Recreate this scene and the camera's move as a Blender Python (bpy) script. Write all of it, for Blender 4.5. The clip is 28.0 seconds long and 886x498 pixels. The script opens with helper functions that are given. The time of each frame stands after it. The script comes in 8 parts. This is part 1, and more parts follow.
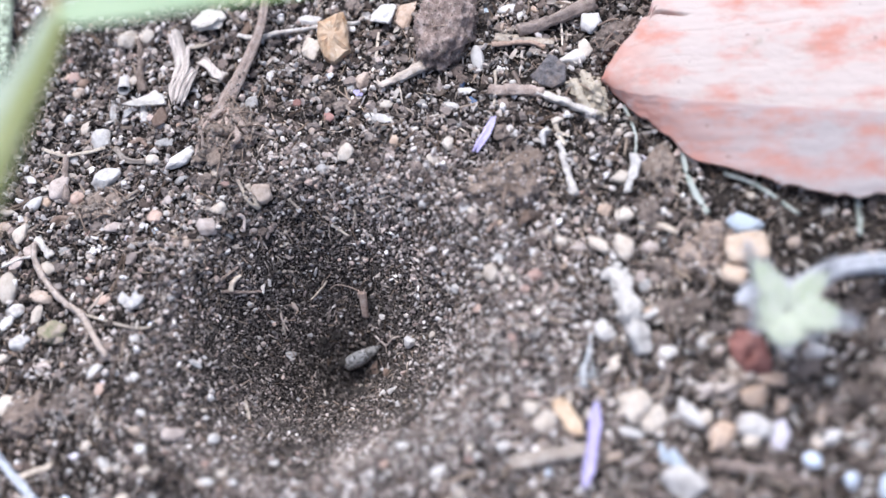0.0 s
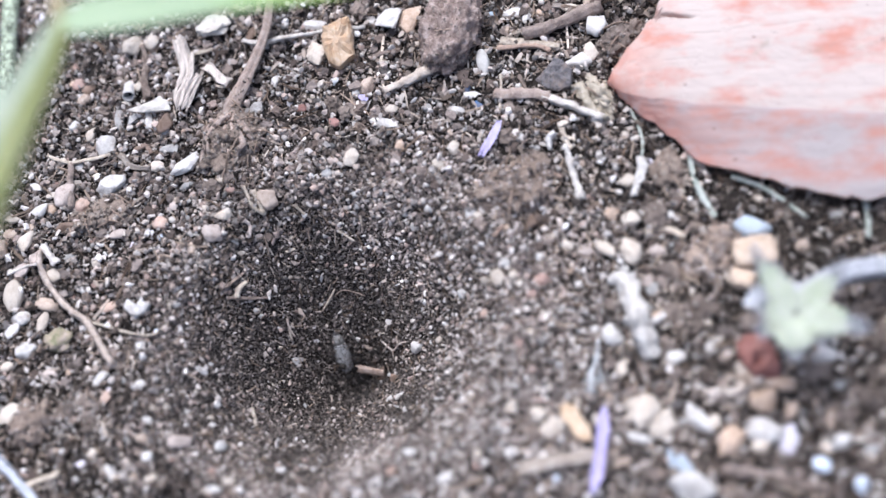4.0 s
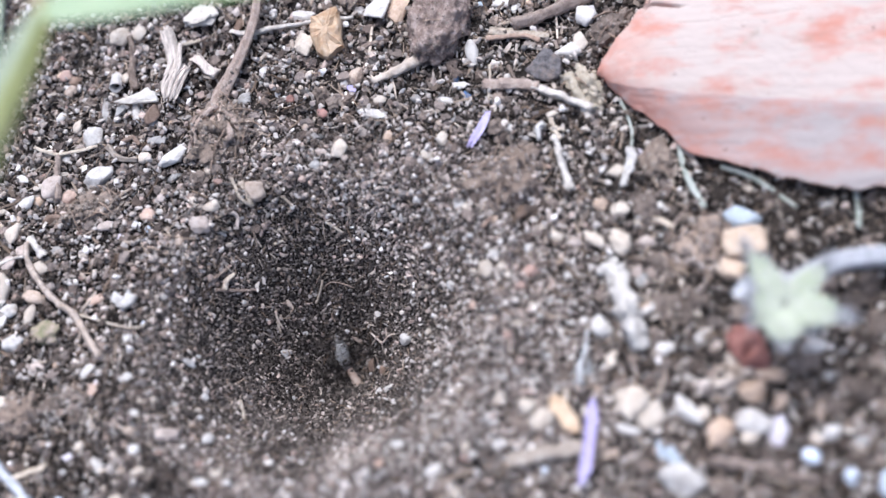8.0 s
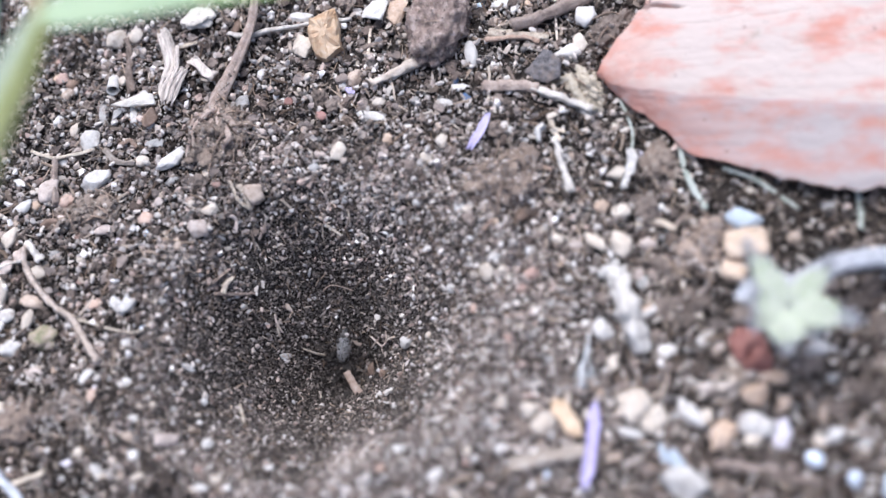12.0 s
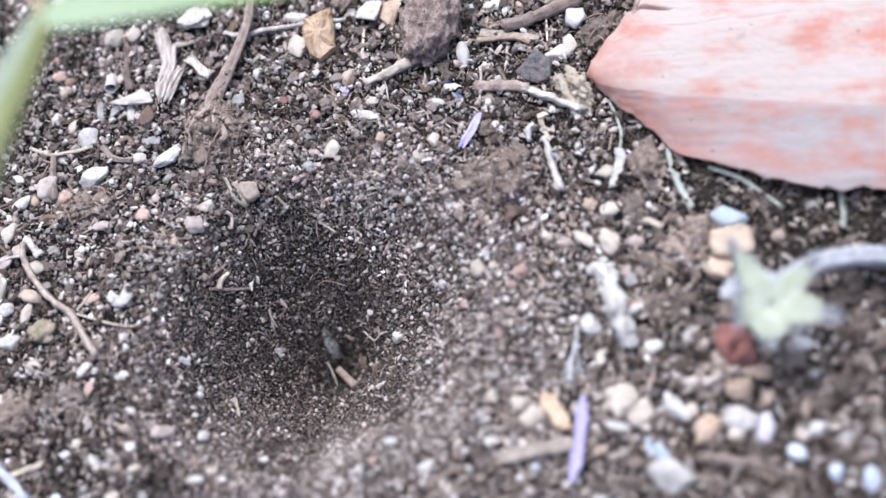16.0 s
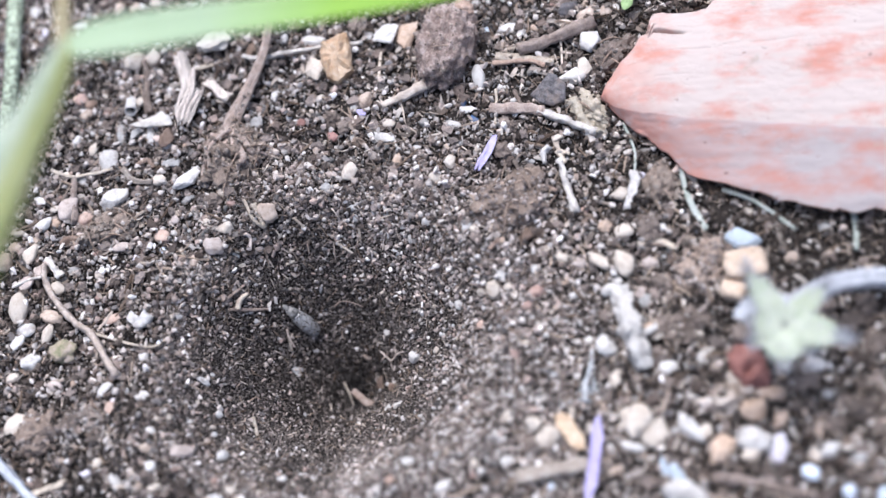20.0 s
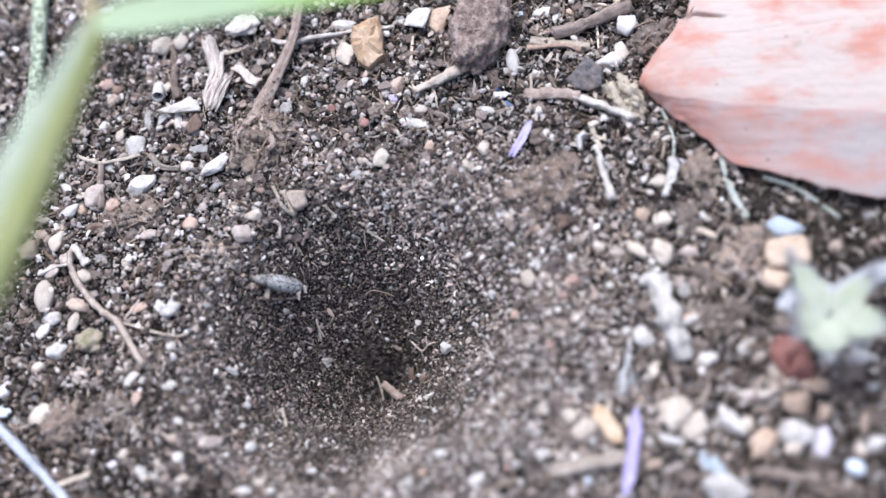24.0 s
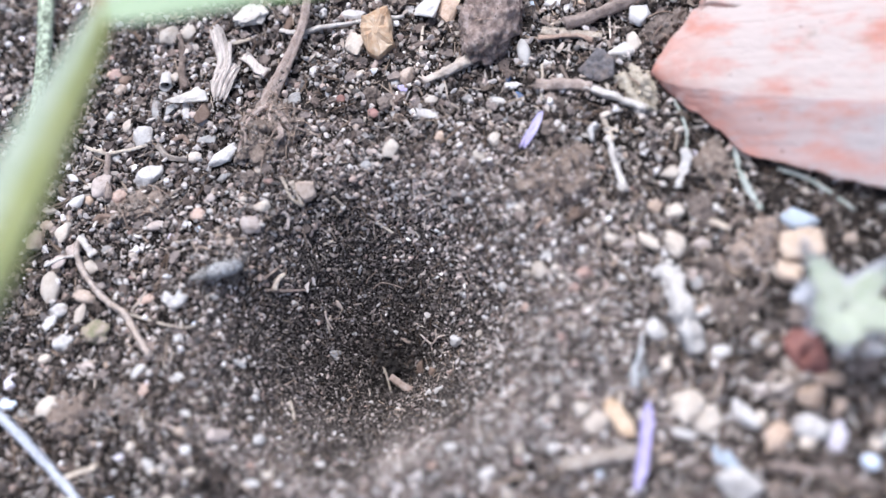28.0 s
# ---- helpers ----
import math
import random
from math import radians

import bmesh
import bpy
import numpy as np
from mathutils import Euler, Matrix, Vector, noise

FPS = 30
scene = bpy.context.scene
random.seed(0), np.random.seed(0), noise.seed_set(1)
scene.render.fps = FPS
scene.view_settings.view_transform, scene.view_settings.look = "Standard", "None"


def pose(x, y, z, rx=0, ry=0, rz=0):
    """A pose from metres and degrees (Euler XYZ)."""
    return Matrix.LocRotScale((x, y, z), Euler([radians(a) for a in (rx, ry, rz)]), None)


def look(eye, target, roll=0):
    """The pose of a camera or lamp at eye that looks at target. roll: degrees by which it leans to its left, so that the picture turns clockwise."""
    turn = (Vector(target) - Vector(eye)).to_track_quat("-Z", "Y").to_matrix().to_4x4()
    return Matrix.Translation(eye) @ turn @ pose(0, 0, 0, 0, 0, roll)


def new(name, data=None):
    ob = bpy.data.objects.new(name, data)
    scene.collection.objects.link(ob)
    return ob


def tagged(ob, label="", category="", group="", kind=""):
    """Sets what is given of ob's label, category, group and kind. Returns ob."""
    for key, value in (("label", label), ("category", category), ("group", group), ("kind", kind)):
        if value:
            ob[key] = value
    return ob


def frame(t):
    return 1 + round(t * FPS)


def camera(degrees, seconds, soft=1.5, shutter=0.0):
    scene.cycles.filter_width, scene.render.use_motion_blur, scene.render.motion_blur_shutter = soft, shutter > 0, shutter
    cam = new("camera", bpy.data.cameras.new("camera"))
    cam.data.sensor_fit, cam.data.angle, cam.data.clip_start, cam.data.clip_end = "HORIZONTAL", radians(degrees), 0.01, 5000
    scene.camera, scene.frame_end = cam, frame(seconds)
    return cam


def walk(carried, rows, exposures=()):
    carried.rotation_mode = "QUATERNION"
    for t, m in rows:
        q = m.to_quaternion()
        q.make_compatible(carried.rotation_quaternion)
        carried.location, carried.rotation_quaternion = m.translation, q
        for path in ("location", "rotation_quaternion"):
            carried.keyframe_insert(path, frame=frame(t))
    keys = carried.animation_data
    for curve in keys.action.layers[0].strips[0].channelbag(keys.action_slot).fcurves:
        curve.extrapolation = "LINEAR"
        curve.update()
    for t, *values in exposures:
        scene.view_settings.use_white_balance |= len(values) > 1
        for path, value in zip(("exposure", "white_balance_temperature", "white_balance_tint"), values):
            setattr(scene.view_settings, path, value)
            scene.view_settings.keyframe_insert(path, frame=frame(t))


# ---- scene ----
cam = camera(36.0, 28.0, soft=1.5)
cam.data.dof.use_dof = True
cam.data.dof.focus_distance = 0.2545
cam.data.dof.aperture_fstop = 5.2
PATH = [
    (0, 0.03043, -0.09526, 0.21950, 23.342, 7.611, 0.106),
    (0.5, 0.03009, -0.09691, 0.21775, 23.641, 7.698, 0.083),
    (1, 0.03076, -0.09667, 0.21979, 22.933, 7.672, -0.188),
    (1.5, 0.03090, -0.09564, 0.22023, 23.121, 8.421, 0.165),
    (2, 0.03021, -0.09567, 0.21989, 23.323, 8.430, 0.302),
    (2.5, 0.03073, -0.09486, 0.21944, 23.108, 8.084, 0.080),
    (4.5, 0.03072, -0.09398, 0.21853, 23.328, 8.050, -0.175),
    (5, 0.03040, -0.09397, 0.21756, 23.043, 7.790, -0.375),
    (5.5, 0.03031, -0.09421, 0.21743, 23.269, 8.473, 0.220),
    (6, 0.03190, -0.09528, 0.21752, 23.123, 8.001, 0.024),
    (6.5, 0.03210, -0.09376, 0.21739, 22.773, 7.882, -0.371),
    (7, 0.03353, -0.09340, 0.21754, 23.047, 7.927, -0.608),
    (7.5, 0.03280, -0.09438, 0.21798, 23.041, 7.908, -0.483),
    (8, 0.03279, -0.09386, 0.21729, 23.020, 8.172, -0.166),
    (8.5, 0.03207, -0.09438, 0.21660, 23.011, 7.951, -0.178),
    (9, 0.03218, -0.09308, 0.21817, 22.801, 8.001, -0.395),
    (9.5, 0.03370, -0.09429, 0.21858, 22.717, 7.603, -0.700),
    (10, 0.03306, -0.09363, 0.21732, 22.537, 7.876, -0.453),
    (10.5, 0.03189, -0.09357, 0.21690, 22.879, 7.727, -0.475),
    (11, 0.03220, -0.09237, 0.21742, 22.343, 8.048, -0.367),
    (11.5, 0.02992, -0.09282, 0.21568, 23.047, 8.159, -0.344),
    (12, 0.03148, -0.09260, 0.21667, 22.893, 8.002, -0.493),
    (12.5, 0.03108, -0.09401, 0.21831, 23.215, 8.153, -0.279),
    (14.5, 0.03094, -0.09257, 0.21883, 23.329, 7.825, 0.018),
    (15, 0.03206, -0.09341, 0.21917, 22.508, 7.893, -0.133),
    (15.5, 0.03178, -0.09485, 0.22020, 23.407, 8.055, -0.002),
    (16, 0.03228, -0.09421, 0.22113, 22.693, 7.650, -0.440),
    (16.5, 0.03135, -0.09455, 0.22013, 22.779, 8.108, -0.051),
    (17, 0.03091, -0.09428, 0.21995, 23.000, 8.000, 0.000),
    (17.5, 0.03209, -0.09399, 0.22038, 22.889, 7.975, -0.174),
    (18, 0.03242, -0.09440, 0.22196, 22.980, 7.779, -0.361),
    (18.5, 0.02973, -0.09393, 0.22137, 23.265, 8.084, -0.084),
    (19, 0.03150, -0.09395, 0.22127, 23.278, 7.823, -0.093),
    (19.5, 0.03053, -0.09343, 0.22202, 23.427, 8.362, 0.052),
    (20, 0.03176, -0.09365, 0.22429, 23.215, 8.077, -0.266),
    (20.5, 0.03118, -0.09455, 0.22526, 23.744, 8.166, -0.070),
    (21, 0.03089, -0.09350, 0.22319, 23.514, 8.100, -0.006),
    (21.5, 0.02940, -0.09388, 0.21897, 23.702, 8.426, 0.069),
    (23.5, 0.02981, -0.09374, 0.22071, 23.187, 8.464, 0.018),
    (24, 0.02862, -0.09288, 0.21918, 23.137, 8.772, 0.243),
    (24.5, 0.02790, -0.09312, 0.21821, 23.363, 8.747, 0.197),
    (25, 0.02669, -0.09106, 0.21729, 23.379, 8.678, 0.371),
    (25.5, 0.02736, -0.09261, 0.21645, 23.291, 8.811, 0.343),
    (26, 0.02861, -0.09276, 0.21821, 22.858, 8.687, 0.172),
    (26.5, 0.02779, -0.09395, 0.21808, 22.907, 8.754, 0.305),
    (27, 0.02773, -0.09325, 0.21752, 23.100, 9.114, 0.493),
    (27.5, 0.02802, -0.09292, 0.21750, 23.032, 9.079, 0.489),
    (28, 0.02733, -0.09274, 0.21682, 23.028, 8.908, 0.447),
]
walk(cam, [(t, pose(x, y, z, rx, ry, rz)) for t, x, y, z, rx, ry, rz in PATH],
     exposures=[(0.0, 1.04, 5640, 11), (28.0, 1.04, 5640, 11)])

# ---- daylight: open shade under a bright sky, stronger from beyond the pit ----
world = bpy.data.worlds.new("world")
scene.world = world
world.use_nodes = True
sky = world.node_tree.nodes.new("ShaderNodeTexSky")
sky.sky_type, sky.sun_disc = "NISHITA", False
sky.dust_density, sky.ozone_density = 6.5, 0.8
sky.sun_elevation, sky.sun_rotation = radians(67), radians(-21)
world.node_tree.links.new(sky.outputs[0], world.node_tree.nodes["Background"].inputs[0])
world.node_tree.nodes["Background"].inputs[1].default_value = 0.084
sun = new("sun", bpy.data.lights.new("sun", "SUN"))
sun.data.energy, sun.data.angle, sun.data.color = 1.42, radians(50), (1.0, 0.97, 0.93)
sun.matrix_world = look((-0.14, 0.36, 0.92), (0, 0, 0))


# ---- the lie of the land, in millimetres ----
MM = 0.001
PIT_X, PIT_Y, PIT_R, PIT_DEPTH = -20.0, -13.9, 29.5, 34.0
LATTICE = np.random.RandomState(7).rand(256, 256)


def swell(x, y, size, shift=0):
    """Smooth value noise from -1 to 1 with bumps of the given size."""
    u, v = np.asarray(x, float) / size + 37.3 + shift * 11.7, np.asarray(y, float) / size + 91.7 + shift * 5.3
    i, j = np.floor(u).astype(int), np.floor(v).astype(int)
    a, b = u - i, v - j
    a, b = a * a * (3 - 2 * a), b * b * (3 - 2 * b)
    g = lambda p, q: LATTICE[p % 256, q % 256]
    low = g(i, j) * (1 - a) + g(i + 1, j) * a
    high = g(i, j + 1) * (1 - a) + g(i + 1, j + 1) * a
    return 2 * (low * (1 - b) + high * b) - 1


def pit_share(x, y):
    """How far out of the pit a place lies: 0 at the bottom, 1 at the rim."""
    dx, dy = np.asarray(x, float) - PIT_X, np.asarray(y, float) - PIT_Y
    turn = np.arctan2(dy, dx)
    edge = PIT_R * (1 + 0.05 * np.sin(2 * turn + 0.6) + 0.035 * np.sin(3 * turn + 2.0) + 0.02 * np.sin(7 * turn))
    return np.sqrt(dx * dx + dy * dy + 2.0) / edge


def land(x, y):
    """Height of the soil."""
    s = pit_share(x, y)
    cone = -PIT_DEPTH * np.clip(1 - s, 0, 1) ** 1.15
    lip = 1.0 * np.exp(-((s - 1.16) / 0.2) ** 2)
    rough = np.clip((s - 0.55) / 0.7, 0.0, 1.0)
    z = cone + lip + rough * (0.9 * swell(x, y, 17) + 0.55 * swell(x, y, 6.1, 1)) + (0.08 + 0.3 * rough) * swell(x, y, 2.2, 2)
    return z + (0.05 + 0.16 * rough) * swell(x, y, 0.9, 3)


# ---- materials ----
def surface(name, colours, size=1.0, rough=0.9, bump=0.4, vary="object", spread=0.25, shine=0.3, sheer=0.0, stretch=(1, 1, 1), grain=1.0, dirt=0.0, fade=None):
    """A procedural surface: colours run along two scales of noise (size in mm), each thing or grain a little different."""
    m = bpy.data.materials.new(name)
    m.use_nodes = True
    nodes, wire = m.node_tree.nodes, m.node_tree.links.new
    out = nodes["Principled BSDF"]
    out.inputs["Roughness"].default_value = rough
    out.inputs["Specular IOR Level"].default_value = shine
    if sheer:
        out.inputs["Subsurface Weight"].default_value = sheer
        out.inputs["Subsurface Radius"].default_value = (0.0012, 0.001, 0.0008)
        out.inputs["Subsurface Scale"].default_value = 1.0
    place = nodes.new("ShaderNodeTexCoord")
    scaled = nodes.new("ShaderNodeMapping")
    scaled.inputs["Scale"].default_value = stretch
    wire(place.outputs["Object"], scaled.inputs["Vector"])
    if vary == "island":
        chance = nodes.new("ShaderNodeNewGeometry").outputs["Random Per Island"]
    else:
        chance = nodes.new("ShaderNodeObjectInfo").outputs["Random"]
    coarse, fine = nodes.new("ShaderNodeTexNoise"), nodes.new("ShaderNodeTexNoise")
    for node, mm, detail in ((coarse, size, 4.0), (fine, size * 0.22, 6.0)):
        node.noise_dimensions = "4D"
        node.inputs["Scale"].default_value = 1000.0 / mm
        node.inputs["Detail"].default_value = detail
        node.inputs["Roughness"].default_value = 0.62
        wire(scaled.outputs["Vector"], node.inputs["Vector"])
        shift = nodes.new("ShaderNodeMath")
        shift.operation = "MULTIPLY"
        shift.inputs[1].default_value = 37.0
        wire(chance, shift.inputs[0])
        wire(shift.outputs[0], node.inputs["W"])
    both = nodes.new("ShaderNodeMix")
    both.data_type = "FLOAT"
    both.inputs[0].default_value = 0.4
    wire(coarse.outputs["Fac"], both.inputs[2])
    wire(fine.outputs["Fac"], both.inputs[3])
    ramp = nodes.new("ShaderNodeValToRGB")
    steps = ramp.color_ramp.elements
    places = [0.34 + 0.34 * k / (len(colours) - 1) for k in range(len(colours))]
    if vary == "island":
        mixed = nodes.new("ShaderNodeMix")
        mixed.data_type = "FLOAT"
        mixed.inputs[0].default_value = 0.16
        wire(chance, mixed.inputs[2])
        wire(both.outputs[0], mixed.inputs[3])
        wire(mixed.outputs[0], ramp.inputs["Fac"])
        places = [0.06 + 0.88 * k / (len(colours) - 1) for k in range(len(colours))]
    else:
        wire(both.outputs[0], ramp.inputs["Fac"])
    while len(steps) < len(colours):
        steps.new(0.5)
    for step, at, colour in zip(steps, places, colours):
        step.position, step.color = at, (*colour, 1)
    paint = ramp.outputs["Color"]
    if fade:
        # the colour changes along the thing, from its base to its tip
        along = nodes.new("ShaderNodeSeparateXYZ")
        wire(place.outputs["Generated"], along.inputs[0])
        reach = nodes.new("ShaderNodeMapRange")
        reach.inputs["From Min"].default_value, reach.inputs["From Max"].default_value = fade[1], fade[2]
        wire(along.outputs[0], reach.inputs["Value"])
        turned = nodes.new("ShaderNodeMix")
        turned.data_type = "RGBA"
        wire(reach.outputs[0], turned.inputs[0])
        wire(paint, turned.inputs[6])
        turned.inputs[7].default_value = (*fade[0], 1)
        paint = turned.outputs[2]
    if dirt:
        # soil dust that clings in patches
        patch = nodes.new("ShaderNodeTexNoise")
        patch.noise_dimensions = "4D"
        wire(shift.outputs[0], patch.inputs["W"])
        patch.inputs["Scale"].default_value = 420.0
        patch.inputs["Detail"].default_value = 7.0
        patch.inputs["Roughness"].default_value = 0.7
        wire(place.outputs["Object"], patch.inputs["Vector"])
        cling = nodes.new("ShaderNodeMapRange")
        cling.inputs["From Min"].default_value, cling.inputs["From Max"].default_value = 0.62 - 0.25 * dirt, 0.80 - 0.25 * dirt
        wire(patch.outputs["Fac"], cling.inputs["Value"])
        dusty = nodes.new("ShaderNodeMix")
        dusty.data_type = "RGBA"
        wire(cling.outputs[0], dusty.inputs[0])
        wire(paint, dusty.inputs[6])
        dusty.inputs[7].default_value = (0.22, 0.175, 0.15, 1)
        paint = dusty.outputs[2]
    tone = nodes.new("ShaderNodeHueSaturation")
    value = nodes.new("ShaderNodeMapRange")
    value.inputs["To Min"].default_value, value.inputs["To Max"].default_value = 1 - spread, 1 + spread
    wire(chance, value.inputs["Value"])
    if vary == "island":
        # damp and dry patches of ground
        damp, span, both_ways = nodes.new("ShaderNodeTexNoise"), nodes.new("ShaderNodeMapRange"), nodes.new("ShaderNodeMath")
        damp.inputs["Scale"].default_value, damp.inputs["Detail"].default_value = 75.0, 3.0
        span.inputs["From Min"].default_value, span.inputs["From Max"].default_value = 0.3, 0.7
        span.inputs["To Min"].default_value, span.inputs["To Max"].default_value = 0.62, 1.3
        both_ways.operation = "MULTIPLY"
        wire(place.outputs["Object"], damp.inputs["Vector"])
        wire(damp.outputs["Fac"], span.inputs["Value"])
        wire(span.outputs[0], both_ways.inputs[0])
        wire(value.outputs[0], both_ways.inputs[1])
        wire(both_ways.outputs[0], tone.inputs["Value"])
    else:
        wire(value.outputs[0], tone.inputs["Value"])
    wire(paint, tone.inputs["Color"])
    wire(tone.outputs["Color"], out.inputs["Base Color"])
    if bump:
        lift = nodes.new("ShaderNodeBump")
        lift.inputs["Strength"].default_value = bump
        lift.inputs["Distance"].default_value = 0.00025 * grain
        wire(both.outputs[0], lift.inputs["Height"])
        wire(lift.outputs["Normal"], out.inputs["Normal"])
    return m


# far darker than its crumbs, so that gaps between them read as deep shade
SOIL = surface("soil", [(0.010, 0.0083, 0.0072), (0.024, 0.0195, 0.0168), (0.046, 0.038, 0.033), (0.020, 0.0168, 0.0145)], 2.4, 0.97, 0.9, spread=0.0, grain=1.5)
CRUMB = surface("crumb", [(0.0242, 0.0209, 0.0187), (0.0935, 0.0726, 0.0605), (0.22, 0.178, 0.152), (0.165, 0.16, 0.156), (0.33, 0.27, 0.237), (0.105, 0.0858, 0.0748), (0.44, 0.385, 0.347), (0.182, 0.138, 0.112), (0.259, 0.237, 0.22), (0.583, 0.533, 0.495), (0.0528, 0.0451, 0.0407)], 0.55, 0.96, 1.0, "island", 0.22, 0.2)
CLUMP = surface("clump", [(0.054, 0.0423, 0.036), (0.129, 0.0994, 0.0846), (0.216, 0.169, 0.146), (0.0918, 0.0741, 0.0656), (0.291, 0.235, 0.206), (0.161, 0.135, 0.122), (0.367, 0.306, 0.277)], 0.6, 0.97, 1.2, "island", 0.25, 0.2, grain=1.6)
LIPGRAIN = surface("lip_grain", [(0.035, 0.029, 0.026), (0.15, 0.12, 0.105), (0.30, 0.245, 0.218), (0.07, 0.058, 0.051), (0.42, 0.355, 0.32), (0.21, 0.172, 0.153), (0.58, 0.51, 0.468), (0.12, 0.098, 0.086), (0.36, 0.298, 0.268), (0.70, 0.655, 0.615)], 0.6, 0.92, 0.5, "island", 0.2, 0.3)
# darker than the grains outside: the pit's shade is put into this colour
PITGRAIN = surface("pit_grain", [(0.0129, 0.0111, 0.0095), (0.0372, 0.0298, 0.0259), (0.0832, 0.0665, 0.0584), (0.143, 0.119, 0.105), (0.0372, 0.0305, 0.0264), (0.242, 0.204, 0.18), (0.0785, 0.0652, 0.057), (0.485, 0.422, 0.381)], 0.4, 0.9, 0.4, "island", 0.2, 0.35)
GRIT = surface("grit", [(0.407, 0.336, 0.294), (0.56, 0.489, 0.437), (0.468, 0.356, 0.306), (0.672, 0.621, 0.579), (0.529, 0.477, 0.437), (0.61, 0.56, 0.529), (0.774, 0.744, 0.722)], 0.8, 0.8, 0.4, "island", 0.15, 0.3)
FIBRE = surface("fibre", [(0.096, 0.064, 0.048), (0.208, 0.152, 0.112), (0.480, 0.384, 0.304), (0.160, 0.112, 0.080), (0.720, 0.624, 0.528)], 0.8, 0.9, 0.3, "island", 0.2, 0.2)
WHITE = surface("white_stone", [(0.40, 0.365, 0.335), (0.58, 0.555, 0.53), (0.655, 0.64, 0.62)], 1.8, 0.7, 0.4, spread=0.1, dirt=0.22)
CREAM = surface("cream_stone", [(0.40, 0.325, 0.26), (0.54, 0.475, 0.405), (0.62, 0.57, 0.515)], 2.0, 0.75, 0.4, spread=0.14, dirt=0.22)
BEIGE = surface("beige_stone", [(0.291, 0.213, 0.168), (0.47, 0.381, 0.314), (0.616, 0.526, 0.459)], 1.8, 0.85, 0.5, spread=0.15, dirt=0.22)
SAND = surface("sand_stone", [(0.34, 0.235, 0.16), (0.49, 0.37, 0.285), (0.61, 0.505, 0.42)], 2.2, 0.7, 0.4, spread=0.12, dirt=0.36)
AMBER = surface("amber_stone", [(0.33, 0.19, 0.09), (0.46, 0.31, 0.19), (0.53, 0.40, 0.28), (0.58, 0.48, 0.38)], 3.8, 0.45, 0.3, spread=0.05, sheer=0.25, shine=0.5, dirt=0.25)
DUSTY = surface("dusty_stone", [(0.345, 0.282, 0.247), (0.494, 0.42, 0.38), (0.609, 0.54, 0.5)], 1.6, 0.9, 0.6, spread=0.14, dirt=0.22)
PINK = surface("pink_stone", [(0.27, 0.17, 0.14), (0.40, 0.28, 0.24), (0.48, 0.38, 0.34)], 1.5, 0.85, 0.5, spread=0.15, dirt=0.36)
ORANGE = surface("orange_stone", [(0.40, 0.265, 0.21), (0.49, 0.36, 0.295), (0.55, 0.45, 0.39)], 1.5, 0.85, 0.4, spread=0.12, dirt=0.36)
RED = surface("red_stone", [(0.20, 0.10, 0.085), (0.30, 0.165, 0.145), (0.36, 0.235, 0.21)], 1.2, 0.85, 0.5, dirt=0.36)
BRICK = surface("brick_lump", [(0.156, 0.066, 0.0552), (0.264, 0.12, 0.102), (0.36, 0.192, 0.162)], 2.2, 0.9, 0.8)
GREY = surface("grey_stone", [(0.24, 0.228, 0.216), (0.396, 0.384, 0.372), (0.54, 0.528, 0.516)], 1.6, 0.85, 0.5, spread=0.2, dirt=0.36)
BROWN = surface("brown_stone", [(0.122, 0.0833, 0.0607), (0.208, 0.147, 0.114), (0.306, 0.23, 0.187)], 1.5, 0.92, 0.7, spread=0.2)
SLATE = surface("slate", [(0.06, 0.055, 0.058), (0.15, 0.14, 0.145), (0.27, 0.255, 0.258)], 0.9, 0.85, 1.0, dirt=0.5, grain=2.4)
BLUEGREY = surface("blue_grey_stone", [(0.34, 0.40, 0.48), (0.48, 0.55, 0.63), (0.62, 0.68, 0.74)], 2.4, 0.6, 0.3, dirt=0.36)
PALEBLUE = surface("pale_blue_chalk", [(0.48, 0.55, 0.68), (0.62, 0.69, 0.80), (0.72, 0.77, 0.84)], 2.0, 0.6, 0.3, dirt=0.36)
LILAC = surface("lilac_chalk", [(0.55, 0.50, 0.58), (0.70, 0.66, 0.72), (0.78, 0.75, 0.79)], 2.0, 0.7, 0.3, dirt=0.36)
BLUE = surface("blue_plastic", [(0.05, 0.10, 0.22), (0.09, 0.18, 0.34)], 0.8, 0.6, 0.4, dirt=0.6)
YELLOW = surface("sandy_yellow_stone", [(0.41, 0.30, 0.21), (0.53, 0.42, 0.325), (0.60, 0.515, 0.43)], 2.4, 0.8, 0.7, dirt=0.4)
NAVY = surface("navy_film", [(0.012, 0.014, 0.03), (0.03, 0.035, 0.07)], 1.5, 0.3, 0.5, shine=0.6)
MOSS = surface("mossy_stone", [(0.14, 0.165, 0.0828), (0.281, 0.252, 0.166), (0.389, 0.32, 0.267), (0.454, 0.378, 0.322)], 2.4, 0.95, 0.9)
SMOKE = surface("grey_membrane", [(0.27, 0.27, 0.27), (0.40, 0.41, 0.42), (0.52, 0.53, 0.54)], 1.4, 0.6, 0.5, dirt=0.5)
LITTER = surface("leaf_litter", [(0.106, 0.0825, 0.067), (0.318, 0.264, 0.223), (0.169, 0.132, 0.106), (0.488, 0.429, 0.38), (0.233, 0.182, 0.145), (0.637, 0.583, 0.525), (0.138, 0.116, 0.1), (0.382, 0.319, 0.268)], 0.7, 0.92, 0.5, "island", 0.2, 0.2)
BARKCLOD = surface("bark_clod", [(0.085, 0.06, 0.052), (0.20, 0.15, 0.132), (0.30, 0.23, 0.20), (0.46, 0.385, 0.355), (0.26, 0.18, 0.14)], 1.5, 0.95, 1.0, grain=2.0)
